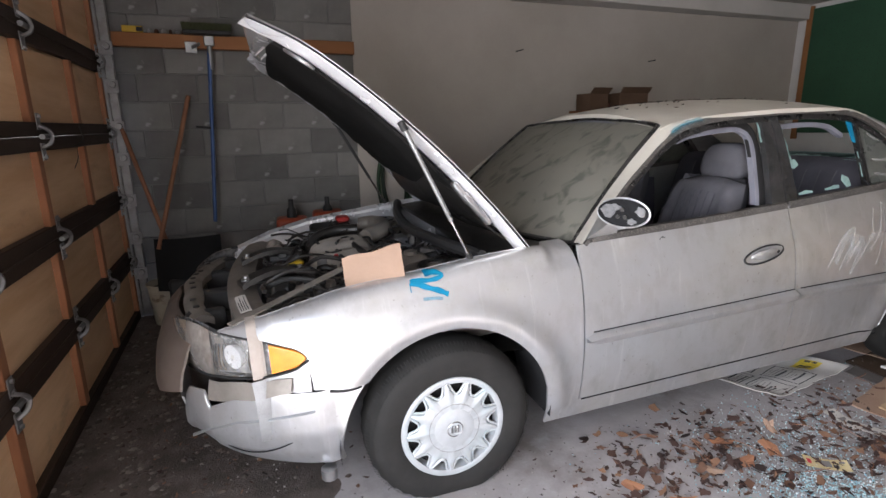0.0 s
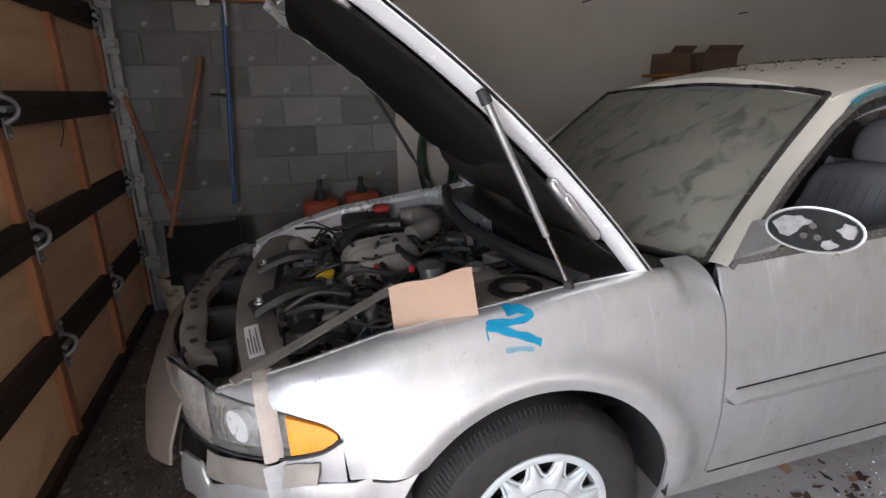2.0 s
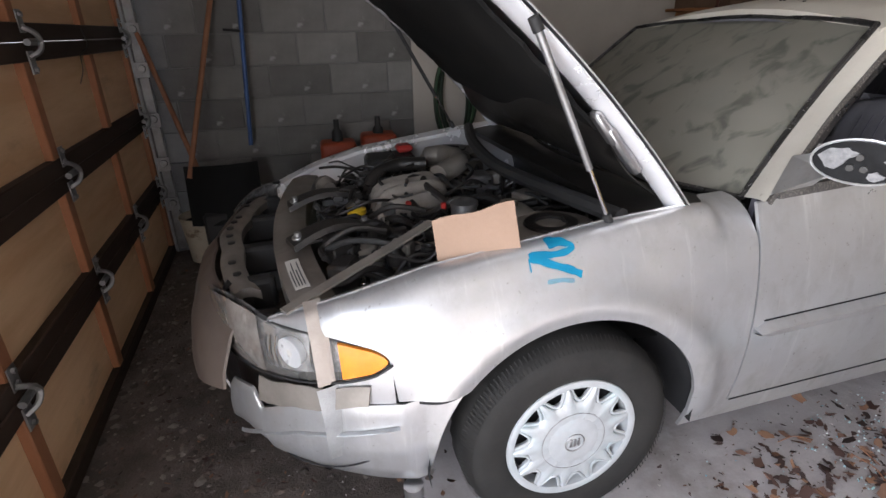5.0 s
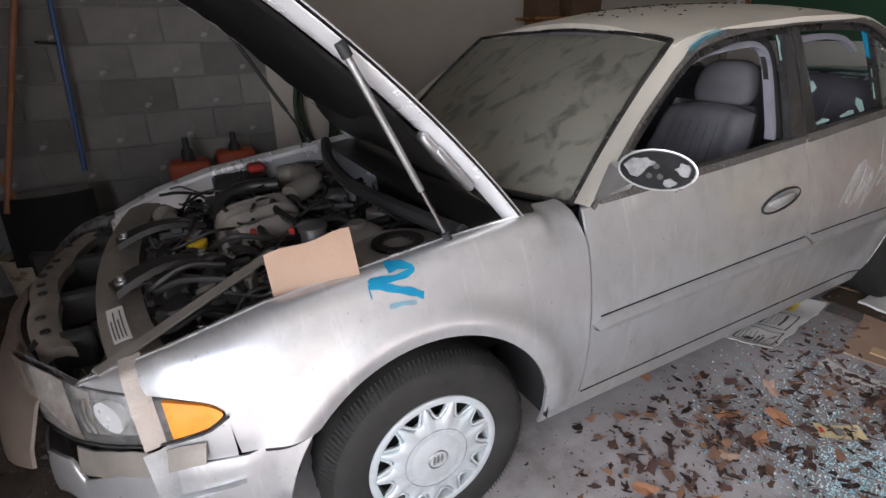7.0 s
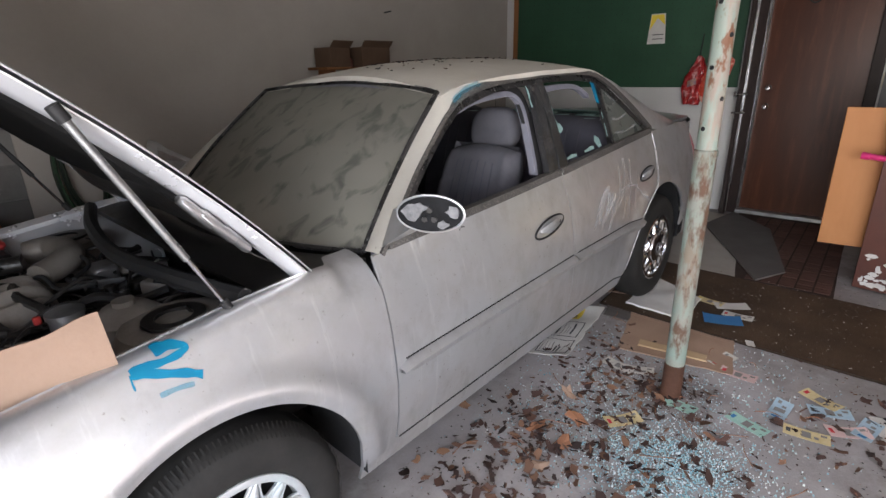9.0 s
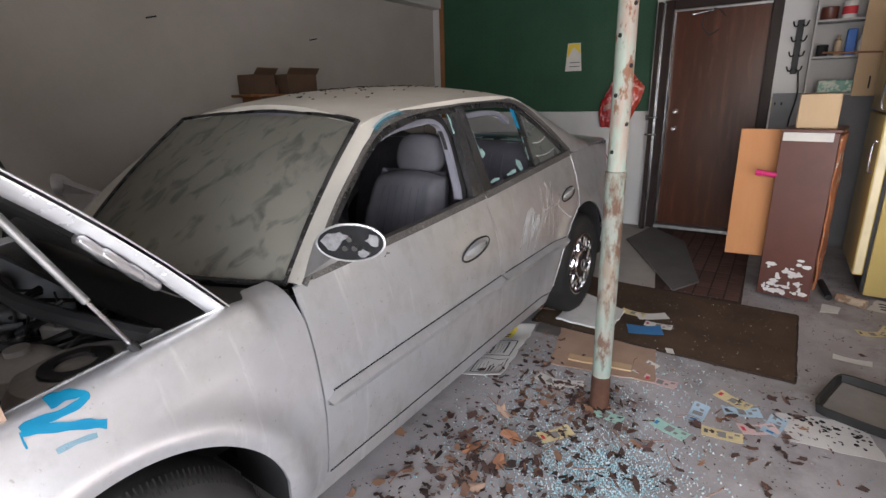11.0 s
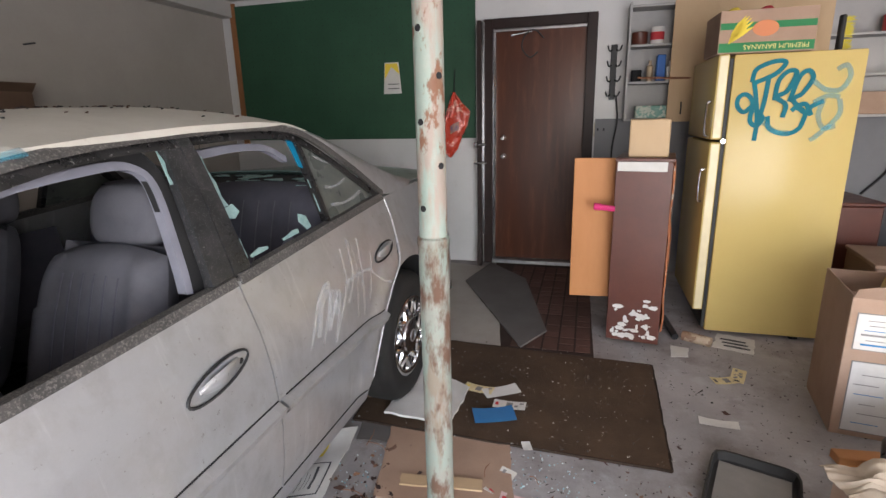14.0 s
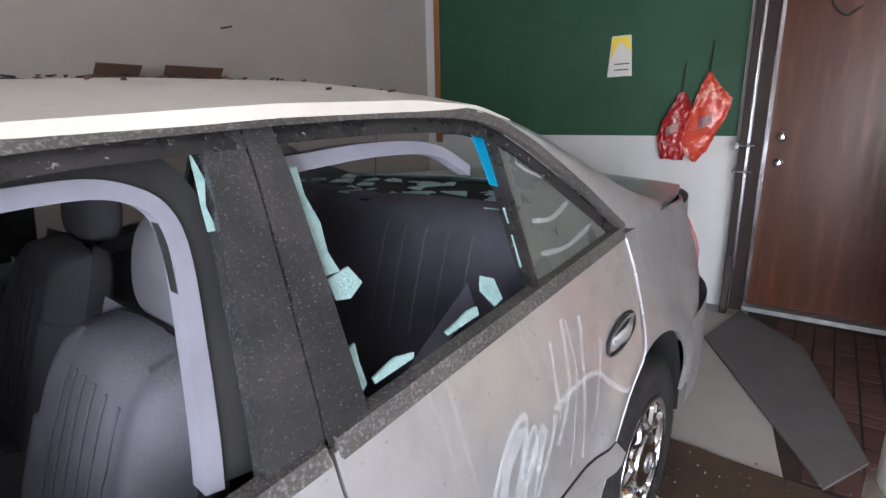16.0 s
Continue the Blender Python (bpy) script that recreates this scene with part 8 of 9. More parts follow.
loft(bm, rings)
part("tray_body", bm, M["black"], tray)
bm = bmesh.new()
sheet(bm, lambda s, t: Vector(((s - 0.5) * 0.35, (t - 0.5) * 0.255, 0.011 + 0.003 * noise.noise((s * 6, t * 6, 2)))), 10, 8)
part("dust_layer", bm, mat("grey_dust", (0.26, 0.24, 0.22), (0.2, 0.185, 0.17), 0.95, scale=9), tray, "grey caked dust in the tray")

# rolled tin by the cabinet
c = empty("rolled_can", pose(4.6, -0.06, floor_z(4.6) + 0.032, 90, 0, -28), "dented paper-covered can lying on its side", "can")
bm = bmesh.new()
lathe(bm, [(0.03, -0.085), (0.032, -0.08), (0.031, 0.08), (0.029, 0.085), (0.0, 0.085)], 16)
part("body", bm, layer(mat("can_paper", (0.42, 0.33, 0.24), (0.3, 0.22, 0.15), 0.7, scale=20), (0.16, 0.08, 0.05), "ShaderNodeTexNoise", 0.5, 0.55, 20, strength=0.7), c)
bm = bmesh.new()
tube(bm, [(4.62, 0.06, floor_z(4.6) + 0.025), (4.88, 0.1, floor_z(4.6) + 0.05)], 0.022, 8)
single("pipe_offcut", bm, M["black"], "short black pipe lying by the cabinet", "pipe")
flat("board_scrap", ((4.36, 0.12), (4.52, 0.1), (4.5, 0.0), (4.38, 0.02)), 0.004, M["paper"], "pale scrap of board on the floor", "board", 0.004, 4, 0.012, 14)

# large carton
bx = empty("moving_box", pose(3.76, -0.46, floor_z(3.8), 0, 0, -98), "large open cardboard box with printed white panels", "cardboard box")
bm = bmesh.new()
BWID, BDEP, BHEI = 0.47, 0.42, 0.66
for lo, hi in (((0, 0, 0), (BWID, 0.008, BHEI)), ((0, BDEP - 0.008, 0), (BWID, BDEP, BHEI)), ((0, 0.008, 0), (0.008, BDEP - 0.008, BHEI)), ((BWID - 0.008, 0.008, 0), (BWID, BDEP - 0.008, BHEI)), ((0.008, 0.008, 0.0), (BWID - 0.008, BDEP - 0.008, 0.008))):
    bm = bmesh.new()
    box(bm, lo, hi, 0.002)
    part("box_wall", bm, M["card"], bx)
bm = bmesh.new()
sheet(bm, lambda s, t: Vector((BWID * s, -0.04 * t - 0.01, BHEI - 0.01 + 0.1 * t * (0.5 + s))), 8, 5, 0.006, (0, 1, 0))
part("flap", bm, M["card"], bx, "bent cardboard flap")
for x0, x1, z0, z1 in ((0.04, 0.22, 0.03, 0.36), (0.24, 0.43, 0.17, 0.38), (0.24, 0.43, 0.03, 0.155), (0.03, 0.44, 0.42, 0.58)):
    bm = bmesh.new()
    box(bm, (x0 - 0.004, -0.003, z0 - 0.004), (x1 + 0.004, -0.001, z1 + 0.004))
    bl = part("label_border", bm, M["faded"], bx)
    bm = bmesh.new()
    box(bm, (x0, -0.005, z0), (x1, -0.003, z1))
    part("label_panel", bm, M["paper"], bx, "white printed panel")
    rr = random.Random(int(x0 * 100 + z0 * 1000))
    for k in range(6):
        zz = z0 + (z1 - z0) * (0.12 + 0.14 * k)
        bm = bmesh.new()
        xa = x0 + rr.uniform(0.01, 0.05)
        box(bm, (xa, -0.0066, zz), (xa + (x1 - xa) * rr.uniform(0.4, 0.85), -0.005, zz + rr.choice((0.003, 0.003, 0.008))))
        part("print_line", bm, M["blueink"] if k % 3 == 0 else M["faded"], bx)
bm = bmesh.new()
box(bm, (0, 0, 0), (0.3, 0.2, 0.19), 0.006)
yb = single("yellow_carton", bm, layer(mat("yellow_carton", (0.62, 0.52, 0.28), (0.55, 0.45, 0.22), 0.6), (0.5, 0.24, 0.05), "ShaderNodeTexNoise", 0.54, 0.6, 9, strength=0.7), "pale yellow printed carton lying in the open box", "carton")
yb.matrix_world = pose(3.85, -0.66, floor_z(3.8) + 0.57, 8, 10, -95)
bm = bmesh.new()
box(bm, (0, 0, 0), (0.38, 0.3, 0.55), 0.008)
f2 = single("filler_carton", bm, M["card"], "brown carton packed inside the large box", "cardboard box")
f2.matrix_world = bx.matrix_world @ pose(0.04, 0.1, 0.009)

# low broken table with torn paper
tb = empty("broken_table", pose(2.5, -0.06, floor_z(2.5), 0, 0, -82), "low peeling brown wooden table with torn paper on it", "table")
bm = bmesh.new()
sheet(bm, lambda s, t: Vector((0.0 + 0.75 * s, -0.32 + 0.34 * t - 0.0 * s, 0.43 + 0.006 * noise.noise((s * 5, t * 5, 1)))), 12, 8, 0.03)
part("tabletop", bm, layer(mat("peeling_brown_top", (0.085, 0.024, 0.018), (0.18, 0.055, 0.028), 0.45, scale=4, bump=0.3), (0.5, 0.4, 0.34), "ShaderNodeTexNoise", 0.6, 0.63, 19, strength=0.85), tb)
for x, y in ((0.02, -0.3), (0.69, -0.3), (0.02, -0.04), (0.69, -0.04)):
    bm = bmesh.new()
    box(bm, (x, y, 0.0), (x + 0.045, y + 0.045, 0.42), 0.004)
    part("leg", bm, M["brown_cab"], tb)
bm = bmesh.new()
box(bm, (0.0, -0.25, 0.24), (0.018, -0.045, 0.4), 0.003)
part("apron", bm, M["brown_cab"], tb, "scuffed brown side apron")
pbx = empty("open_carton", tb.matrix_world.copy(), "grubby cardboard carton under torn paper beside the table", "cardboard box")
for lo, hi in (((0.07, 0.03, 0.0), (0.076, 0.35, 0.43)), ((0.36, 0.03, 0.0), (0.366, 0.35, 0.43)), ((0.076, 0.03, 0.0), (0.36, 0.036, 0.43)), ((0.076, 0.344, 0.0), (0.36, 0.35, 0.43)), ((0.076, 0.036, 0.42), (0.36, 0.344, 0.426))):
    bm = bmesh.new()
    box(bm, lo, hi, 0.001)
    part("carton_side", bm, M["card"], pbx)
for i, (x, y, w, d, mt2, lab) in enumerate(((0.12, 0.14, 0.33, 0.34, mat("stained_paper", (0.5, 0.42, 0.33), (0.36, 0.28, 0.2), 0.85, scale=9), "crumpled torn tan corrugated paper on a carton"), (0.17, 0.055, 0.24, 0.14, mat("tan_paper", (0.45, 0.36, 0.22), (0.35, 0.27, 0.16), 0.85), "torn tan cardboard scrap on the table"), (0.05, 0.045, 0.1, 0.11, M["paper"], "torn white paper scrap on the table"))):
    bm = bmesh.new()
    sheet(bm, lambda s, t: Vector((x + w * (s - 0.3) + 0.03 * noise.noise((s * 4, t * 4, i)), y + d * (t - 0.4) + 0.03 * noise.noise((s * 4, t * 4, i + 7)), 0.447 + 0.012 * i + 0.05 * max(0, noise.noise((s * 3, t * 3, i + 3))) + 0.0025 * math.sin(t * 75))), 18, 40, 0.002)
    ob = part("torn_paper", bm, mt2)
    tagged(ob, lab, "paper")
    ob.matrix_world = tb.matrix_world
# dark bin bag beyond the table
bm = bmesh.new()
bmesh.ops.create_icosphere(bm, subdivisions=4, radius=0.3)
for v in bm.verts:
    v.co = Vector((v.co.x * 1.1, v.co.y, v.co.z * 0.75)) * (1 + 0.25 * noise.noise(v.co * 5) + 0.08 * noise.noise(v.co * 14))
    v.co.z = max(-0.2, v.co.z)
ob = single("bin_bag", bm, mat("black_bag", (0.012, 0.012, 0.013), (0.02, 0.02, 0.02), 0.3, scale=9, fine=40, bump=0.4), "black plastic refuse bag on the floor", "bag")
ob.matrix_world = pose(3.15, -0.72, floor_z(3.1) + 0.2)
# rough timber between box and table
bm = bmesh.new()
box(bm, (0, 0, 0), (0.9, 0.07, 0.04), 0.004)
ob = single("timber_batten", bm, M["plywood"], "rough brown timber batten lying before the carton", "timber")
ob.matrix_world = pose(3.5, -0.4, floor_z(3.5) + 0.003, 0, 0, -84)
# dim corner beyond the fridge
for i, (x, y, w, d, h, mt2, lab, nm) in enumerate(((4.7, -1.5, 0.5, 0.5, 0.5, M["card"], "brown cardboard box in the dim corner", "storage_box"), (5.4, -1.3, 0.6, 0.5, 0.75, M["brown_cab"], "dark brown chest in the dim corner", "chest"), (4.9, -2.3, 0.7, 0.6, 0.9, M["inner_dark"], "dark grimy stove in the dim corner", "stove"))):
    e = empty(nm, pose(x, y, floor_z(x), 0, 0, 8 * i - 6), lab, nm.replace("_", " "))
    bm = bmesh.new()
    box(bm, (0, 0, 0), (w, d, h), 0.008)
    part("body", bm, mt2, e)
    bm = bmesh.new()
    box(bm, (-0.01, -0.01, h), (w + 0.01, d + 0.01, h + 0.025), 0.005)
    part("lid", bm, mt2, e)
bm = bmesh.new()
tube(bm, curve([(6.1, -1.72, 1.6), (6.1, -1.7, 1.3), (6.09, -1.6, 1.0), (6.1, -1.45, 0.8)]), 0.01, 6)
single("power_cable", bm, M["black"], "black power cable hanging down the wall", "cable")

# ---- far corner by the block wall ----
bm = bmesh.new()
pb = empty("push_broom", pose(0.02, 4.37, 0.0), "blue-handled push broom hung on the board", "broom")
bm = bmesh.new()
tube(bm, [(0.03, -0.03, 1.98), (-0.065, -0.06, 0.7)], 0.014, 10)
part("handle", bm, M["blue_pole"], pb)
bm = bmesh.new()
tube(bm, [(0.03, -0.03, 1.83), (0.033, -0.03, 2.03)], 0.017, 10)
box(bm, (0.0, -0.06, 1.99), (0.07, -0.03, 2.06), 0.006)
part("bracket", bm, M["galv"], pb, "galvanised broom bracket")
bm = bmesh.new()
box(bm, (-0.13, -0.08, 2.065), (0.19, -0.005, 2.095), 0.006)
part("head", bm, M["black"], pb)
bm = bmesh.new()
rr = random.Random(6)
for i in range(360):
    x, y = rr.uniform(-0.13, 0.19), rr.uniform(-0.075, -0.01)
    tube(bm, [(x, y, 2.093), (x + rr.uniform(-0.012, 0.012), y + rr.uniform(-0.012, 0.012), 2.145)], 0.002, 3, False)
tagged(part("bristles", bm, mat("olive_bristle", (0.09, 0.1, 0.05), rough=0.9), pb, "olive green bristles", smooth=False), kind="stuff")
bm = bmesh.new()
tube(bm, [(-0.12, 0.0, 1.42), (-0.02, -0.06, 1.41)], 0.008, 6)
part("hook", bm, M["black"], pb)


def spade(x, y, lean, label):
    e = empty("snow_shovel", pose(x, y, 0.02), label, "shovel")
    bm = bmesh.new()
    tube(bm, [(-0.02, -0.15, 0.55), lean], 0.016, 10)
    part("handle", bm, M["wood_handle"], e)
    bm = bmesh.new()
    sheet(bm, lambda s, t: Vector((-0.05 + 0.44 * s, -0.17 - 0.1 * t + 0.05 * (2 * s - 1) ** 2, 0.62 - 0.36 * t + 0.0 * s)), 10, 8, 0.006, (0, 1, 0))
    part("blade", bm, M["blade_black"], e, "wide black plastic blade")
    return e


spade(-0.4, 4.2, (0.27, 0.16, 1.62), "snow shovel with a wooden handle leaning on the block wall")
rk = empty("wooden_stick", pose(-0.58, 4.3, 0.0), "plain wooden tool handle leaning in the corner", "handle")
bm = bmesh.new()
tube(bm, [(0.0, 0.0, 1.42), (0.28, -0.28, 0.35)], 0.015, 10)
part("shaft", bm, M["wood_handle"], rk)
bm = bmesh.new()
box(bm, (0.2, -0.36, 0.02), (0.36, -0.22, 0.36), 0.02)
part("tool_head", bm, M["black"], rk)
bk = empty("bucket", pose(-0.42, 4.16, floor_z(-0.4)), "dirty cream plastic bucket splashed with tar", "bucket")
bm = bmesh.new()
lathe(bm, [(0.0, 0.004), (0.105, 0.0), (0.13, 0.3), (0.137, 0.3), (0.137, 0.315), (0.127, 0.315), (0.103, 0.012), (0.0, 0.012)], 24)
part("pail", bm, M["dirty_white"], bk)
bm = bmesh.new()
tube(bm, [(0.137 * math.cos(a), 0.137 * math.sin(a) * 0.98, 0.29 - 0.1 * math.sin(a)) for a in (math.pi * k / 14 for k in range(15))], 0.003, 5)
part("bail", bm, M["steel"], bk)
bm = bmesh.new()
lathe(bm, [(0.0, 0.26), (0.118, 0.27)], 20)
part("contents", bm, M["inner_dark"], bk)
for i, (x, lab) in enumerate(((0.52, "red plastic fuel can behind the car"), (0.8, "red plastic fuel can with a black spout"))):
    e = empty("fuel_can", pose(x, 4.15, floor_z(x) + 0.42, 0, 0, -4), lab, "fuel can", "fuel cans by the wall")
    bm = bmesh.new()
    box(bm, (-0.12, -0.1, 0), (0.12, 0.1, 0.3 + 0.03 * i), 0.03, None, 3)
    part("body", bm, mat("orange_red_plastic" + str(i), (0.36, 0.07, 0.03), (0.25, 0.045, 0.02), 0.5, scale=8), e)
    bm = bmesh.new()
    lathe(bm, [(0.04, 0.29), (0.036, 0.36), (0.02, 0.38), (0.018, 0.44), (0.0, 0.44)], 12)
    part("spout_cap", bm, M["black"], e)
sd = empty("work_bench", pose(0.65, 4.15, floor_z(0.6)), "dark low bench along the block wall", "bench")
bm = bmesh.new()
box(bm, (-0.35, -0.16, 0.39), (0.45, 0.2, 0.42), 0.004)
part("bench_top", bm, M["wood_rail"], sd)
for x in (-0.33, 0.4):
    bm = bmesh.new()
    box(bm, (x, -0.14, 0.0), (x + 0.04, 0.18, 0.39), 0.004)
    part("leg", bm, M["wood_rail"], sd)
hs = empty("garden_hose", pose(1.42, 4.33, 0.0), "coil of green garden hose hung on the wall", "hose")
for i in range(7):
    bm = bmesh.new()
    r = 0.15 + 0.012 * (i % 4)
    tube(bm, [(r * math.cos(a) * 0.8 + 0.01 * i - 0.03, 0.02 * (i % 3) - 0.03, 0.9 + 0.32 * math.sin(a) + 0.012 * i) for a in (2 * math.pi * k / 28 for k in range(29))], 0.011, 8, False)
    part("hose_loop", bm, mat("hose_green" + str(i), (0.03, 0.07, 0.035) if i % 2 else (0.02, 0.03, 0.02), rough=0.5), hs)
bm = bmesh.new()
box(bm, (-0.02, 0.0, 1.18), (0.06, 0.11, 1.2), 0.004)
part("hanger", bm, M["steel"], hs)
lv = empty("spirit_level", pose(-0.5, 4.38, 2.071), "yellow spirit level lying on the board", "level")
bm = bmesh.new()
box(bm, (0, 0, 0), (0.13, 0.03, 0.045), 0.004)
part("body", bm, mat("yellow_plastic", (0.6, 0.38, 0.02), rough=0.45), lv)
bm = bmesh.new()
box(bm, (0.09, -0.002, 0.008), (0.13, -0.001, 0.037))
part("end_cap", bm, M["black"], lv)
for i in range(6):
    bm = bmesh.new()
    r = 0.012 + 0.003 * (i % 3)
    lathe(bm, [(r, 0), (r, 0.02), (r * 0.5, 0.03), (0, 0.03)], 8, "z")
    ob = single("oddment", bm, M["rust"] if i % 2 else M["steel"], "small rusty fitting on the board", "fitting", "oddments on the board")
    ob.matrix_world = pose(-0.33 + 0.045 * i, 4.395, 2.071)
bm = bmesh.new()
box(bm, (-0.05, 0, -0.04), (0.03, 0.012, 0.04), 0.004)
tube(bm, [(0.0, -0.01, 0.0), (0.05, -0.05, 0.02)], 0.012, 8)
ob = single("wall_bracket", bm, M["galv"], "galvanised bracket screwed to the board", "bracket")
ob.matrix_world = pose(-0.06, 4.345, 1.98)
# shelf with cartons on the boarded wall
shf = empty("wall_shelf", pose(3.2, far_y(3.6) - 0.01, 1.5), "narrow wooden shelf on the boarded wall", "shelf")
bm = bmesh.new()
box(bm, (0, -0.26, 0), (0.95, 0.0, 0.02), 0.003)
part("plank", bm, M["board"], shf)
for x in (0.1, 0.8):
    bm = bmesh.new()
    box(bm, (x, -0.22, -0.14), (x + 0.02, -0.004, 0.0), 0.003)
    part("bracket", bm, M["board"], shf)
for i, (x, w, h) in enumerate(((3.26, 0.22, 0.19), (3.6, 0.32, 0.2))):
    e = empty("small_box", pose(x, far_y(3.6) - 0.25, 1.522, 0, 0, 3 - 7 * i), "small brown cardboard box on the wall shelf", "cardboard box", "boxes on the wall shelf")
    bm = bmesh.new()
    box(bm, (0, 0, 0), (w, 0.2, h * 0.8), 0.004)
    part("carton", bm, M["dim_card"], e)
    bm = bmesh.new()
    sheet(bm, lambda s, t: Vector((w * s, 0.0 - 0.05 * t, h * 0.8 + 0.05 * t)), 3, 3, 0.004)
    part("flap", bm, M["dim_card"], e)
for i in range(4):
    bm = bmesh.new()
    lathe(bm, [(0.03, 0), (0.032, 0.05), (0.02, 0.07), (0, 0.07)], 10)
    ob = single("jar", bm, M["wood_handle"] if i % 2 else M["brown_cab"], "small brown jar on the wall shelf", "jar", "jars on the wall shelf")
    ob.matrix_world = pose(3.5 + 0.028 * i if i < 2 else 3.92 + 0.07 * (i - 2), far_y(3.6) - 0.2 + 0.05 * (i % 2), 1.522)
for x, z in ((4.11, 2.0), (2.62, 2.05)):
    bm = bmesh.new()
    tube(bm, [(x, far_y(x) - 0.01, z), (x + 0.05, far_y(x) - 0.06, z + 0.012)], 0.005, 6)
    single("wall_nail", bm, M["black"], "bent black nail in the boarded wall", "nail")

# ---- leaves, grit and glass ----
def leaf(bm, x, y, z, r, a, rr):
    """One dry curled leaf with a lobed outline."""
    n = 9
    cv, slim = rr.uniform(0.1, 0.7), rr.uniform(0.35, 0.95)
    tilt = Matrix.Rotation(rr.uniform(-0.5, 0.5), 3, "X") @ Matrix.Rotation(rr.uniform(-0.4, 0.4), 3, "Y")
    rot = Matrix.Rotation(a, 3, "Z") @ tilt
    mid = bm.verts.new(Vector((x, y, z + r * 0.12)))
    ring = []
    for k in range(n):
        b = 2 * math.pi * k / n
        q = r * (0.74 + 0.26 * (k % 2)) * (1.3 if k == 0 else 1.0) * rr.uniform(0.6, 1.2)
        p = Vector((q * math.cos(b) * 1.25, q * math.sin(b) * slim, cv * q * q / r * rr.uniform(0.2, 0.6)))
        p = rot @ p
        ring.append(bm.verts.new((x + p.x, y + p.y, max(floor_z(x + p.x) + 0.003, z + p.z))))
    for k in range(n):
        bm.faces.new((mid, ring[k], ring[(k + 1) % n]))


def leaf_mat(name, a, b, c):
    m = bpy.data.materials.new(name)
    m.use_nodes = True
    N, L = m.node_tree.nodes, m.node_tree.links
    g = N.new("ShaderNodeNewGeometry")
    r = N.new("ShaderNodeValToRGB")
    r.color_ramp.elements[0].color, r.color_ramp.elements[1].color = (*a, 1), (*c, 1)
    e = r.color_ramp.elements.new(0.6)
    e.color = (*b, 1)
    L.new(g.outputs["Random Per Island"], r.inputs[0])
    L.new(r.outputs[0], N["Principled BSDF"].inputs["Base Color"])
    N["Principled BSDF"].inputs["Roughness"].default_value = 0.8
    return m


rr = random.Random(77)
lm = leaf_mat("dry_leaves", (0.022, 0.012, 0.01), (0.07, 0.034, 0.026), (0.2, 0.105, 0.06))
bm = bmesh.new()
heaps = ((2.03, 1.48, 0.14), (1.72, 1.42, 0.2), (2.15, 1.27, 0.2), (2.5, 1.25, 0.22), (1.75, 1.15, 0.3), (1.5, 1.3, 0.2), (2.4, 0.9, 0.3), (2.65, 1.1, 0.12), (2.9, 0.35, 0.2), (2.1, 0.9, 0.3), (2.75, 1.45, 0.2), (1.3, 0.9, 0.35), (1.9, 0.5, 0.4))
for i in range(1900):
    hx, hy, sp = rr.choice(heaps)
    x, y = rr.gauss(hx, sp), rr.gauss(hy, sp * 0.75)
    if y > 1.75 or x < 0.3 or x > 4.2:
        continue
    leaf(bm, x, y, floor_z(x) + rr.uniform(0.004, 0.016), 0.004 + 0.026 * rr.random() ** 2.6, rr.uniform(0, 6.28), rr)
for i in range(420):
    x, y = rr.uniform(-0.62, 0.1) if i % 3 else rr.uniform(-0.3, 0.6), rr.triangular(1.3, 4.2, 2.2)
    leaf(bm, x, y, floor_z(x) + 0.004, rr.uniform(0.005, 0.016), rr.uniform(0, 6.28), rr)
for i in range(160):
    x, y = rr.uniform(0.6, 4.2), rr.uniform(-0.4, 1.7)
    leaf(bm, x, y, floor_z(x) + 0.006, rr.uniform(0.006, 0.022), rr.uniform(0, 6.28), rr)
single("leaf_litter", bm, lm, "scattered dry brown leaves on the concrete", "leaves", kind="stuff")
for i, (x, y, r, mt2) in enumerate(((2.02, 1.28, 0.045, "wood_handle"), (2.2, 1.3, 0.05, "wood_handle"), (1.62, 1.22, 0.05, "plywood"), (2.14, 1.16, 0.04, "card"), (1.86, 1.3, 0.045, "card"), (1.75, 1.05, 0.045, "wood_handle"), (3.02, 1.12, 0.04, "card"), (2.05, 1.42, 0.055, "wood_handle"), (2.35, 1.42, 0.045, "card"), (1.5, 1.35, 0.05, "wood_handle"))):
    bm = bmesh.new()
    leaf(bm, x, y, floor_z(x) + 0.01, r, i * 1.3, rr)
    single("fallen_leaf", bm, M[mt2], "single curled dry leaf on the floor", "leaf", "large fallen leaves", smooth=False)
bm = bmesh.new()
for i in range(6500):
    hx, hy, sp = rr.choice(((2.1, 1.0, 0.15), (2.1, 0.98, 0.1), (2.3, 0.82, 0.15), (2.25, 0.85, 0.09), (2.05, 0.85, 0.16), (2.45, 1.2, 0.2), (2.6, 0.95, 0.25), (2.2, 1.3, 0.3), (3.0, 1.1, 0.3)))
    x, y = rr.gauss(hx, sp), rr.gauss(hy, sp)
    if y > 1.7:
        continue
    s = rr.uniform(0.0018, 0.005)
    z = floor_z(x) + 0.001
    a = rr.uniform(0, 3)
    q = [Vector((x + s * math.cos(a + k * 1.57), y + s * math.sin(a + k * 1.57), z)) for k in range(4)]
    t = bm.verts.new((x, y, z + s * 1.5))
    vs = [bm.verts.new(p) for p in q]
    for k in range(4):
        bm.faces.new((vs[k], vs[(k + 1) % 4], t))
single("glass_crumbs", bm, leaf_mat("blue_green_crumbs", (0.12, 0.3, 0.36), (0.3, 0.45, 0.47), (0.6, 0.64, 0.65)), "crumbs of shattered blue-green car glass", "broken glass", kind="stuff", smooth=False)
bm = bmesh.new()
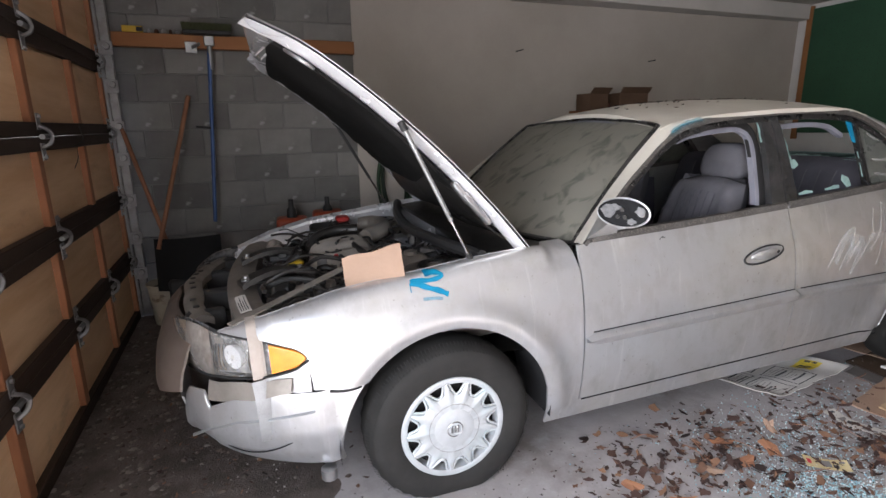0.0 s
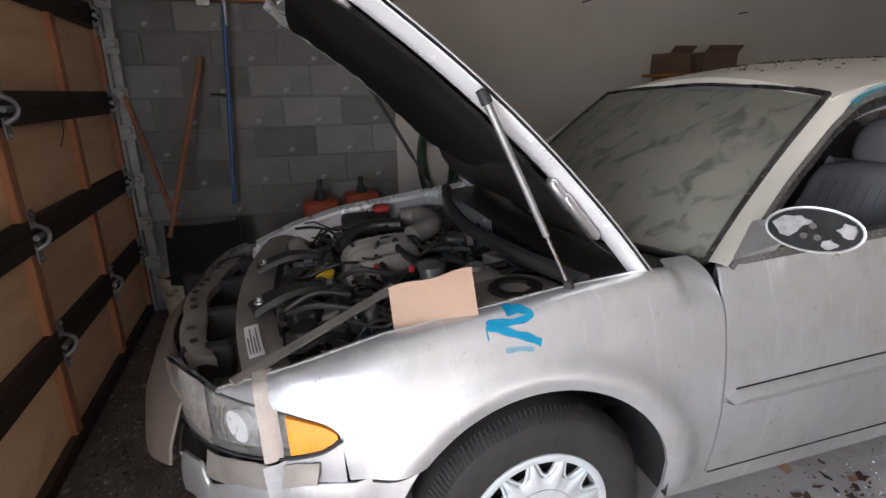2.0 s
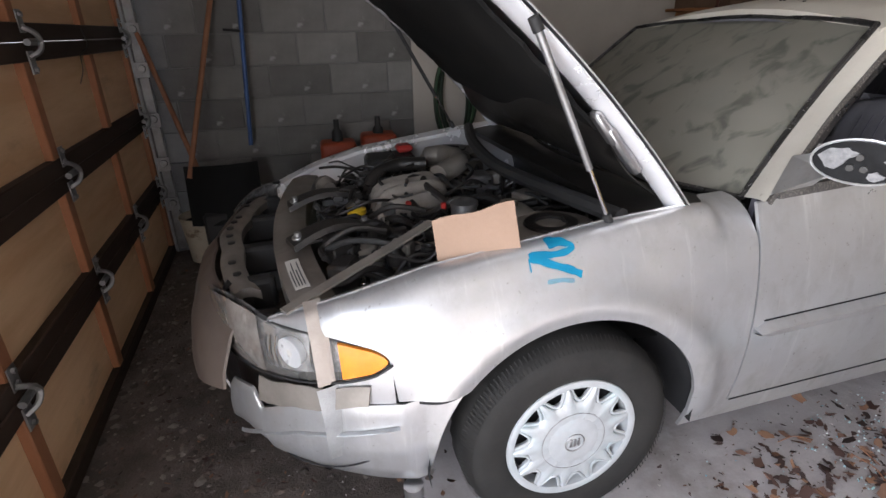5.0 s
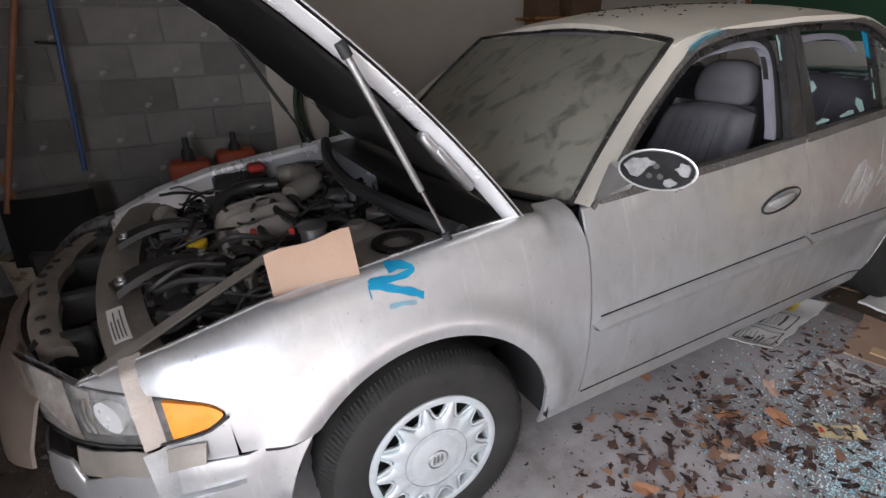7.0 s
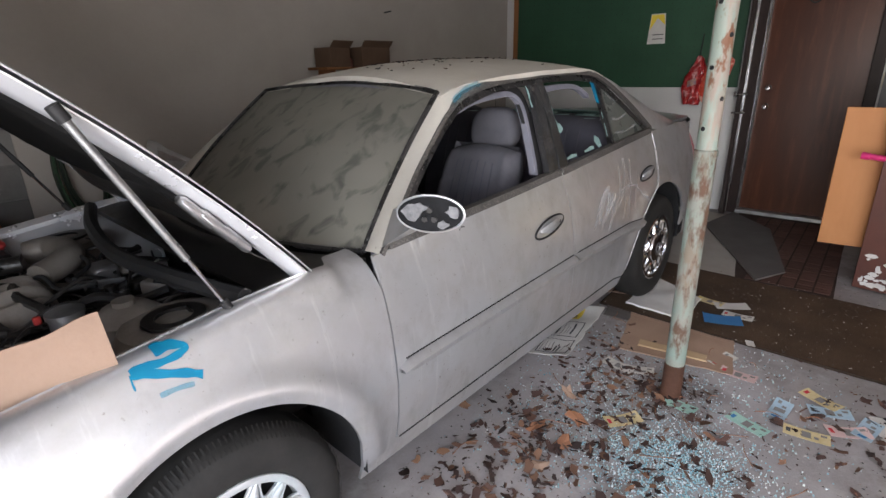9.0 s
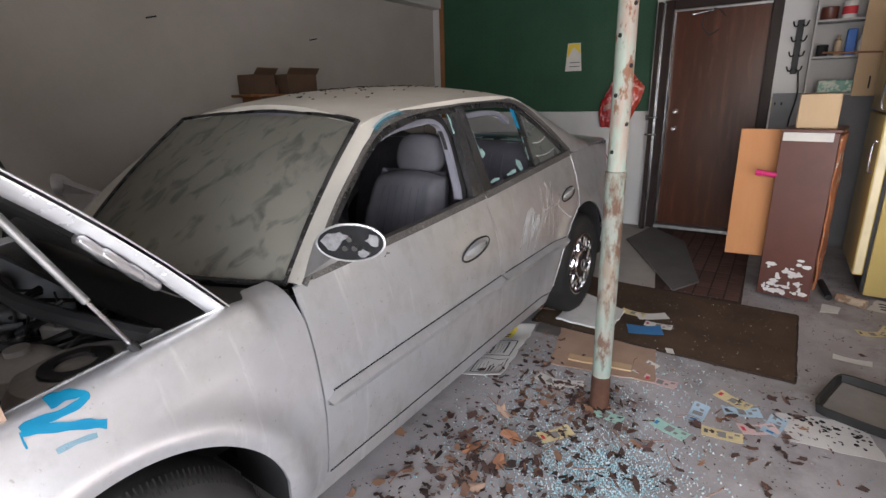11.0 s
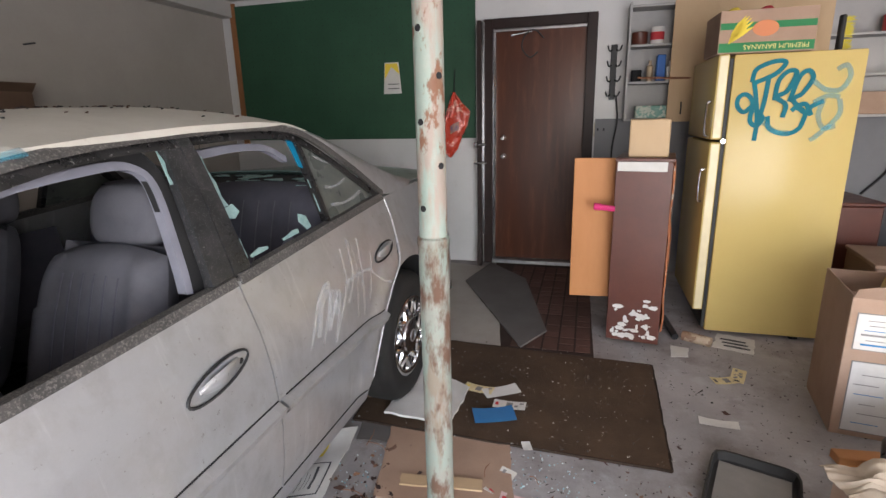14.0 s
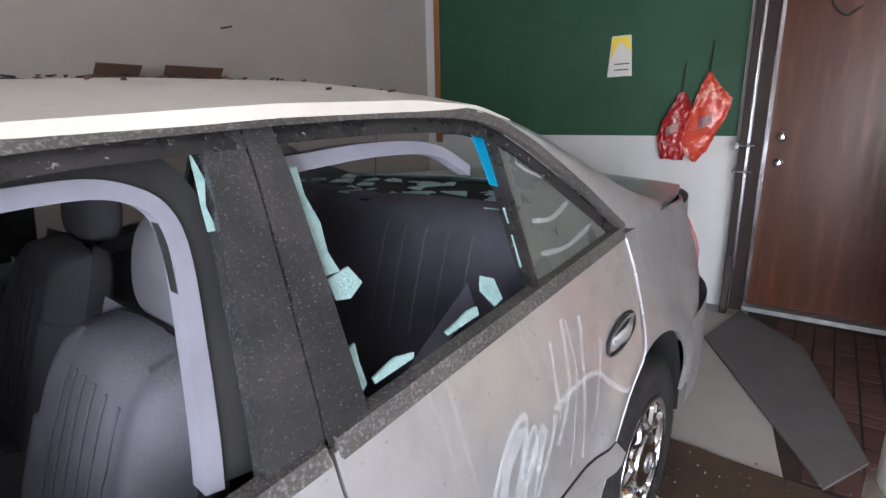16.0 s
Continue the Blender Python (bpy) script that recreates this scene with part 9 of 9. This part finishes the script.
for i in range(7000):
    if rr.random() < 0.4:
        x, y = rr.uniform(-0.6, 0.3), rr.uniform(1.2, 4.2)
    else:
        x, y = rr.uniform(0.2, 5.4), rr.uniform(-0.6, 1.75)
    s = rr.uniform(0.002, 0.007)
    z = floor_z(x) + (0.02 if 3.3 < x < 4.3 and y > 0.25 else 0.002)
    a = rr.uniform(0, 3)
    vs = [bm.verts.new((x + s * rr.uniform(0.5, 1.4) * math.cos(a + k * 2.1), y + s * rr.uniform(0.5, 1.4) * math.sin(a + k * 2.1), z)) for k in range(3)]
    t = bm.verts.new((x, y, z + s * 0.7))
    for k in range(3):
        bm.faces.new((vs[k], vs[(k + 1) % 3], t))
single("floor_grit", bm, leaf_mat("grit", (0.02, 0.018, 0.016), (0.07, 0.055, 0.045), (0.4, 0.38, 0.35)), "grit, crumbs and paper flecks over the floor", "debris", kind="stuff", smooth=False)
for i in range(40):
    bm = bmesh.new()
    x, y, a = rr.uniform(1.6, 3.2), rr.uniform(0.3, 1.6), rr.uniform(0, 6.28)
    l = rr.uniform(0.04, 0.16)
    tube(bm, curve([(x, y, floor_z(x) + 0.006), (x + l / 2 * math.cos(a), y + l / 2 * math.sin(a), floor_z(x) + 0.016), (x + l * math.cos(a + 0.2), y + l * math.sin(a + 0.2), floor_z(x) + 0.006)], 4), 0.0018, 4)
    single("twig", bm, M["wood_handle"], "thin dry twig on the floor", "twig", "twigs on the floor")

# dirt trodden in along the wooden door
bm = bmesh.new()


def drift(s, t):
    y = 0.75 + 3.6 * t
    reach = lerp(((0.75, 0.2), (1.2, 0.9), (1.5, 1.3), (2.2, 1.2), (3.0, 1.05), (4.35, 1.0)), y)
    reach += 0.16 * noise.noise((y * 1.9, 3.0, 0)) + 0.07 * noise.noise((y * 8, 1.0, 0)) + 0.03 * noise.noise((y * 23, 5.0, 0))
    x = -0.7 + reach * s
    return Vector((x, y, floor_z(x) + 0.0055 * (1 - s ** 3) + 0.003 * noise.noise((x * 9, y * 9, 0)) * (1 - s) - 0.0015 * s))


sheet(bm, drift, 30, 110)
single("dirt_drift", bm, layer(mat("trodden_dirt", (0.135, 0.112, 0.1), (0.07, 0.057, 0.05), 0.95, scale=6, fine=110, bump=0.7, amount=0.9, dist=0.01),
                               (0.2, 0.18, 0.165), "ShaderNodeTexNoise", 0.6, 0.72, 16, strength=0.6), "dark trodden dirt on the floor along the garage door", "dirt", kind="stuff")
bm = bmesh.new()
rng = random.Random(77)
for i in range(2600):
    y = rng.uniform(0.9, 4.25)
    x = -0.66 + abs(rng.gauss(0, 0.36))
    r0 = rng.uniform(0.004, 0.03) * (0.4 if rng.random() < 0.5 else 1)
    a0, n = rng.uniform(0, 6), rng.randint(5, 7)
    z = floor_z(x) + 0.003 + rng.uniform(0, 0.003)
    ring = [Vector((x + r0 * math.cos(a0 + 6.28 * k / n) * rng.uniform(0.4, 1), y + r0 * math.sin(a0 + 6.28 * k / n) * rng.uniform(0.4, 1), z)) for k in range(n)]
    top = bm.verts.new((x, y, z + r0 * 0.25))
    vs = [bm.verts.new(p) for p in ring]
    for k in range(n):
        bm.faces.new((vs[k], vs[(k + 1) % n], top))
single("floor_dirt", bm, leaf_mat("dirt_crumbs", (0.045, 0.035, 0.03), (0.1, 0.075, 0.062), (0.2, 0.175, 0.155)),
       "dark dirt crumbs and flattened leaves along the garage door", "dirt", kind="stuff", smooth=False)

# ---- pieces of the block wall ----
def block_mesh(wid, hei):
    bm = bmesh.new()
    box(bm, (0, 0, 0), (wid - 0.009, 0.06, hei - 0.009), 0.003)
    me = bpy.data.meshes.new("block")
    bm.to_mesh(me)
    bm.free()
    me.materials.append(M["block"])
    return me


BW, BH = 0.405, 0.203
full, half_block = block_mesh(BW, BH), block_mesh(BW / 2, BH)
rng = random.Random(4)
for r in range(13):
    z = -0.02 + r * BH
    x = -0.87 - (BW / 2 if r % 2 else 0)
    while x < 1.1:
        me = full
        if x + BW > 1.16:
            me = half_block
        if x + (BW if me is full else BW / 2) > 1.16:
            break
        ob = new("block", me)
        ob.parent = wall_far
        ob.matrix_world = pose(x, far_y(x) + rng.uniform(-0.002, 0.002), z, 0, 0, -1.7)
        x += BW if me is full else BW / 2

# bricks of the floor covering
rng = random.Random(14)
mesh_by_size = {}


def paver(w, d):
    key = (round(w, 3), round(d, 3))
    if key not in mesh_by_size:
        bm = bmesh.new()
        box(bm, (0, 0, 0), (w - 0.012, d - 0.012, 0.003), 0.001)
        me = bpy.data.meshes.new("brick")
        bm.to_mesh(me)
        bm.free()
        me.materials.append(M["brick_paver"])
        mesh_by_size[key] = me
    return mesh_by_size[key]


for r in range(9):
    for c in range(9):
        x, y = 4.3 + r * 0.19, 0.58 + c * 0.1
        if y + 0.1 > 1.08 + (x - 4.26) * 0.18 or x > 5.9:
            continue
        if (r + c // 2) % 2:
            ob = new("brick", paver(0.19, 0.1))
            ob.matrix_basis = pose(x, y, floor_z(x) + 0.0085, 0, -0.8, 0)
            ob.parent = lino
        else:
            for k in range(2):
                ob = new("brick", paver(0.095, 0.1))
                ob.matrix_basis = pose(x + 0.095 * k, y, floor_z(x + 0.095 * k) + 0.0085, 0, -0.8, 0)
                ob.parent = lino
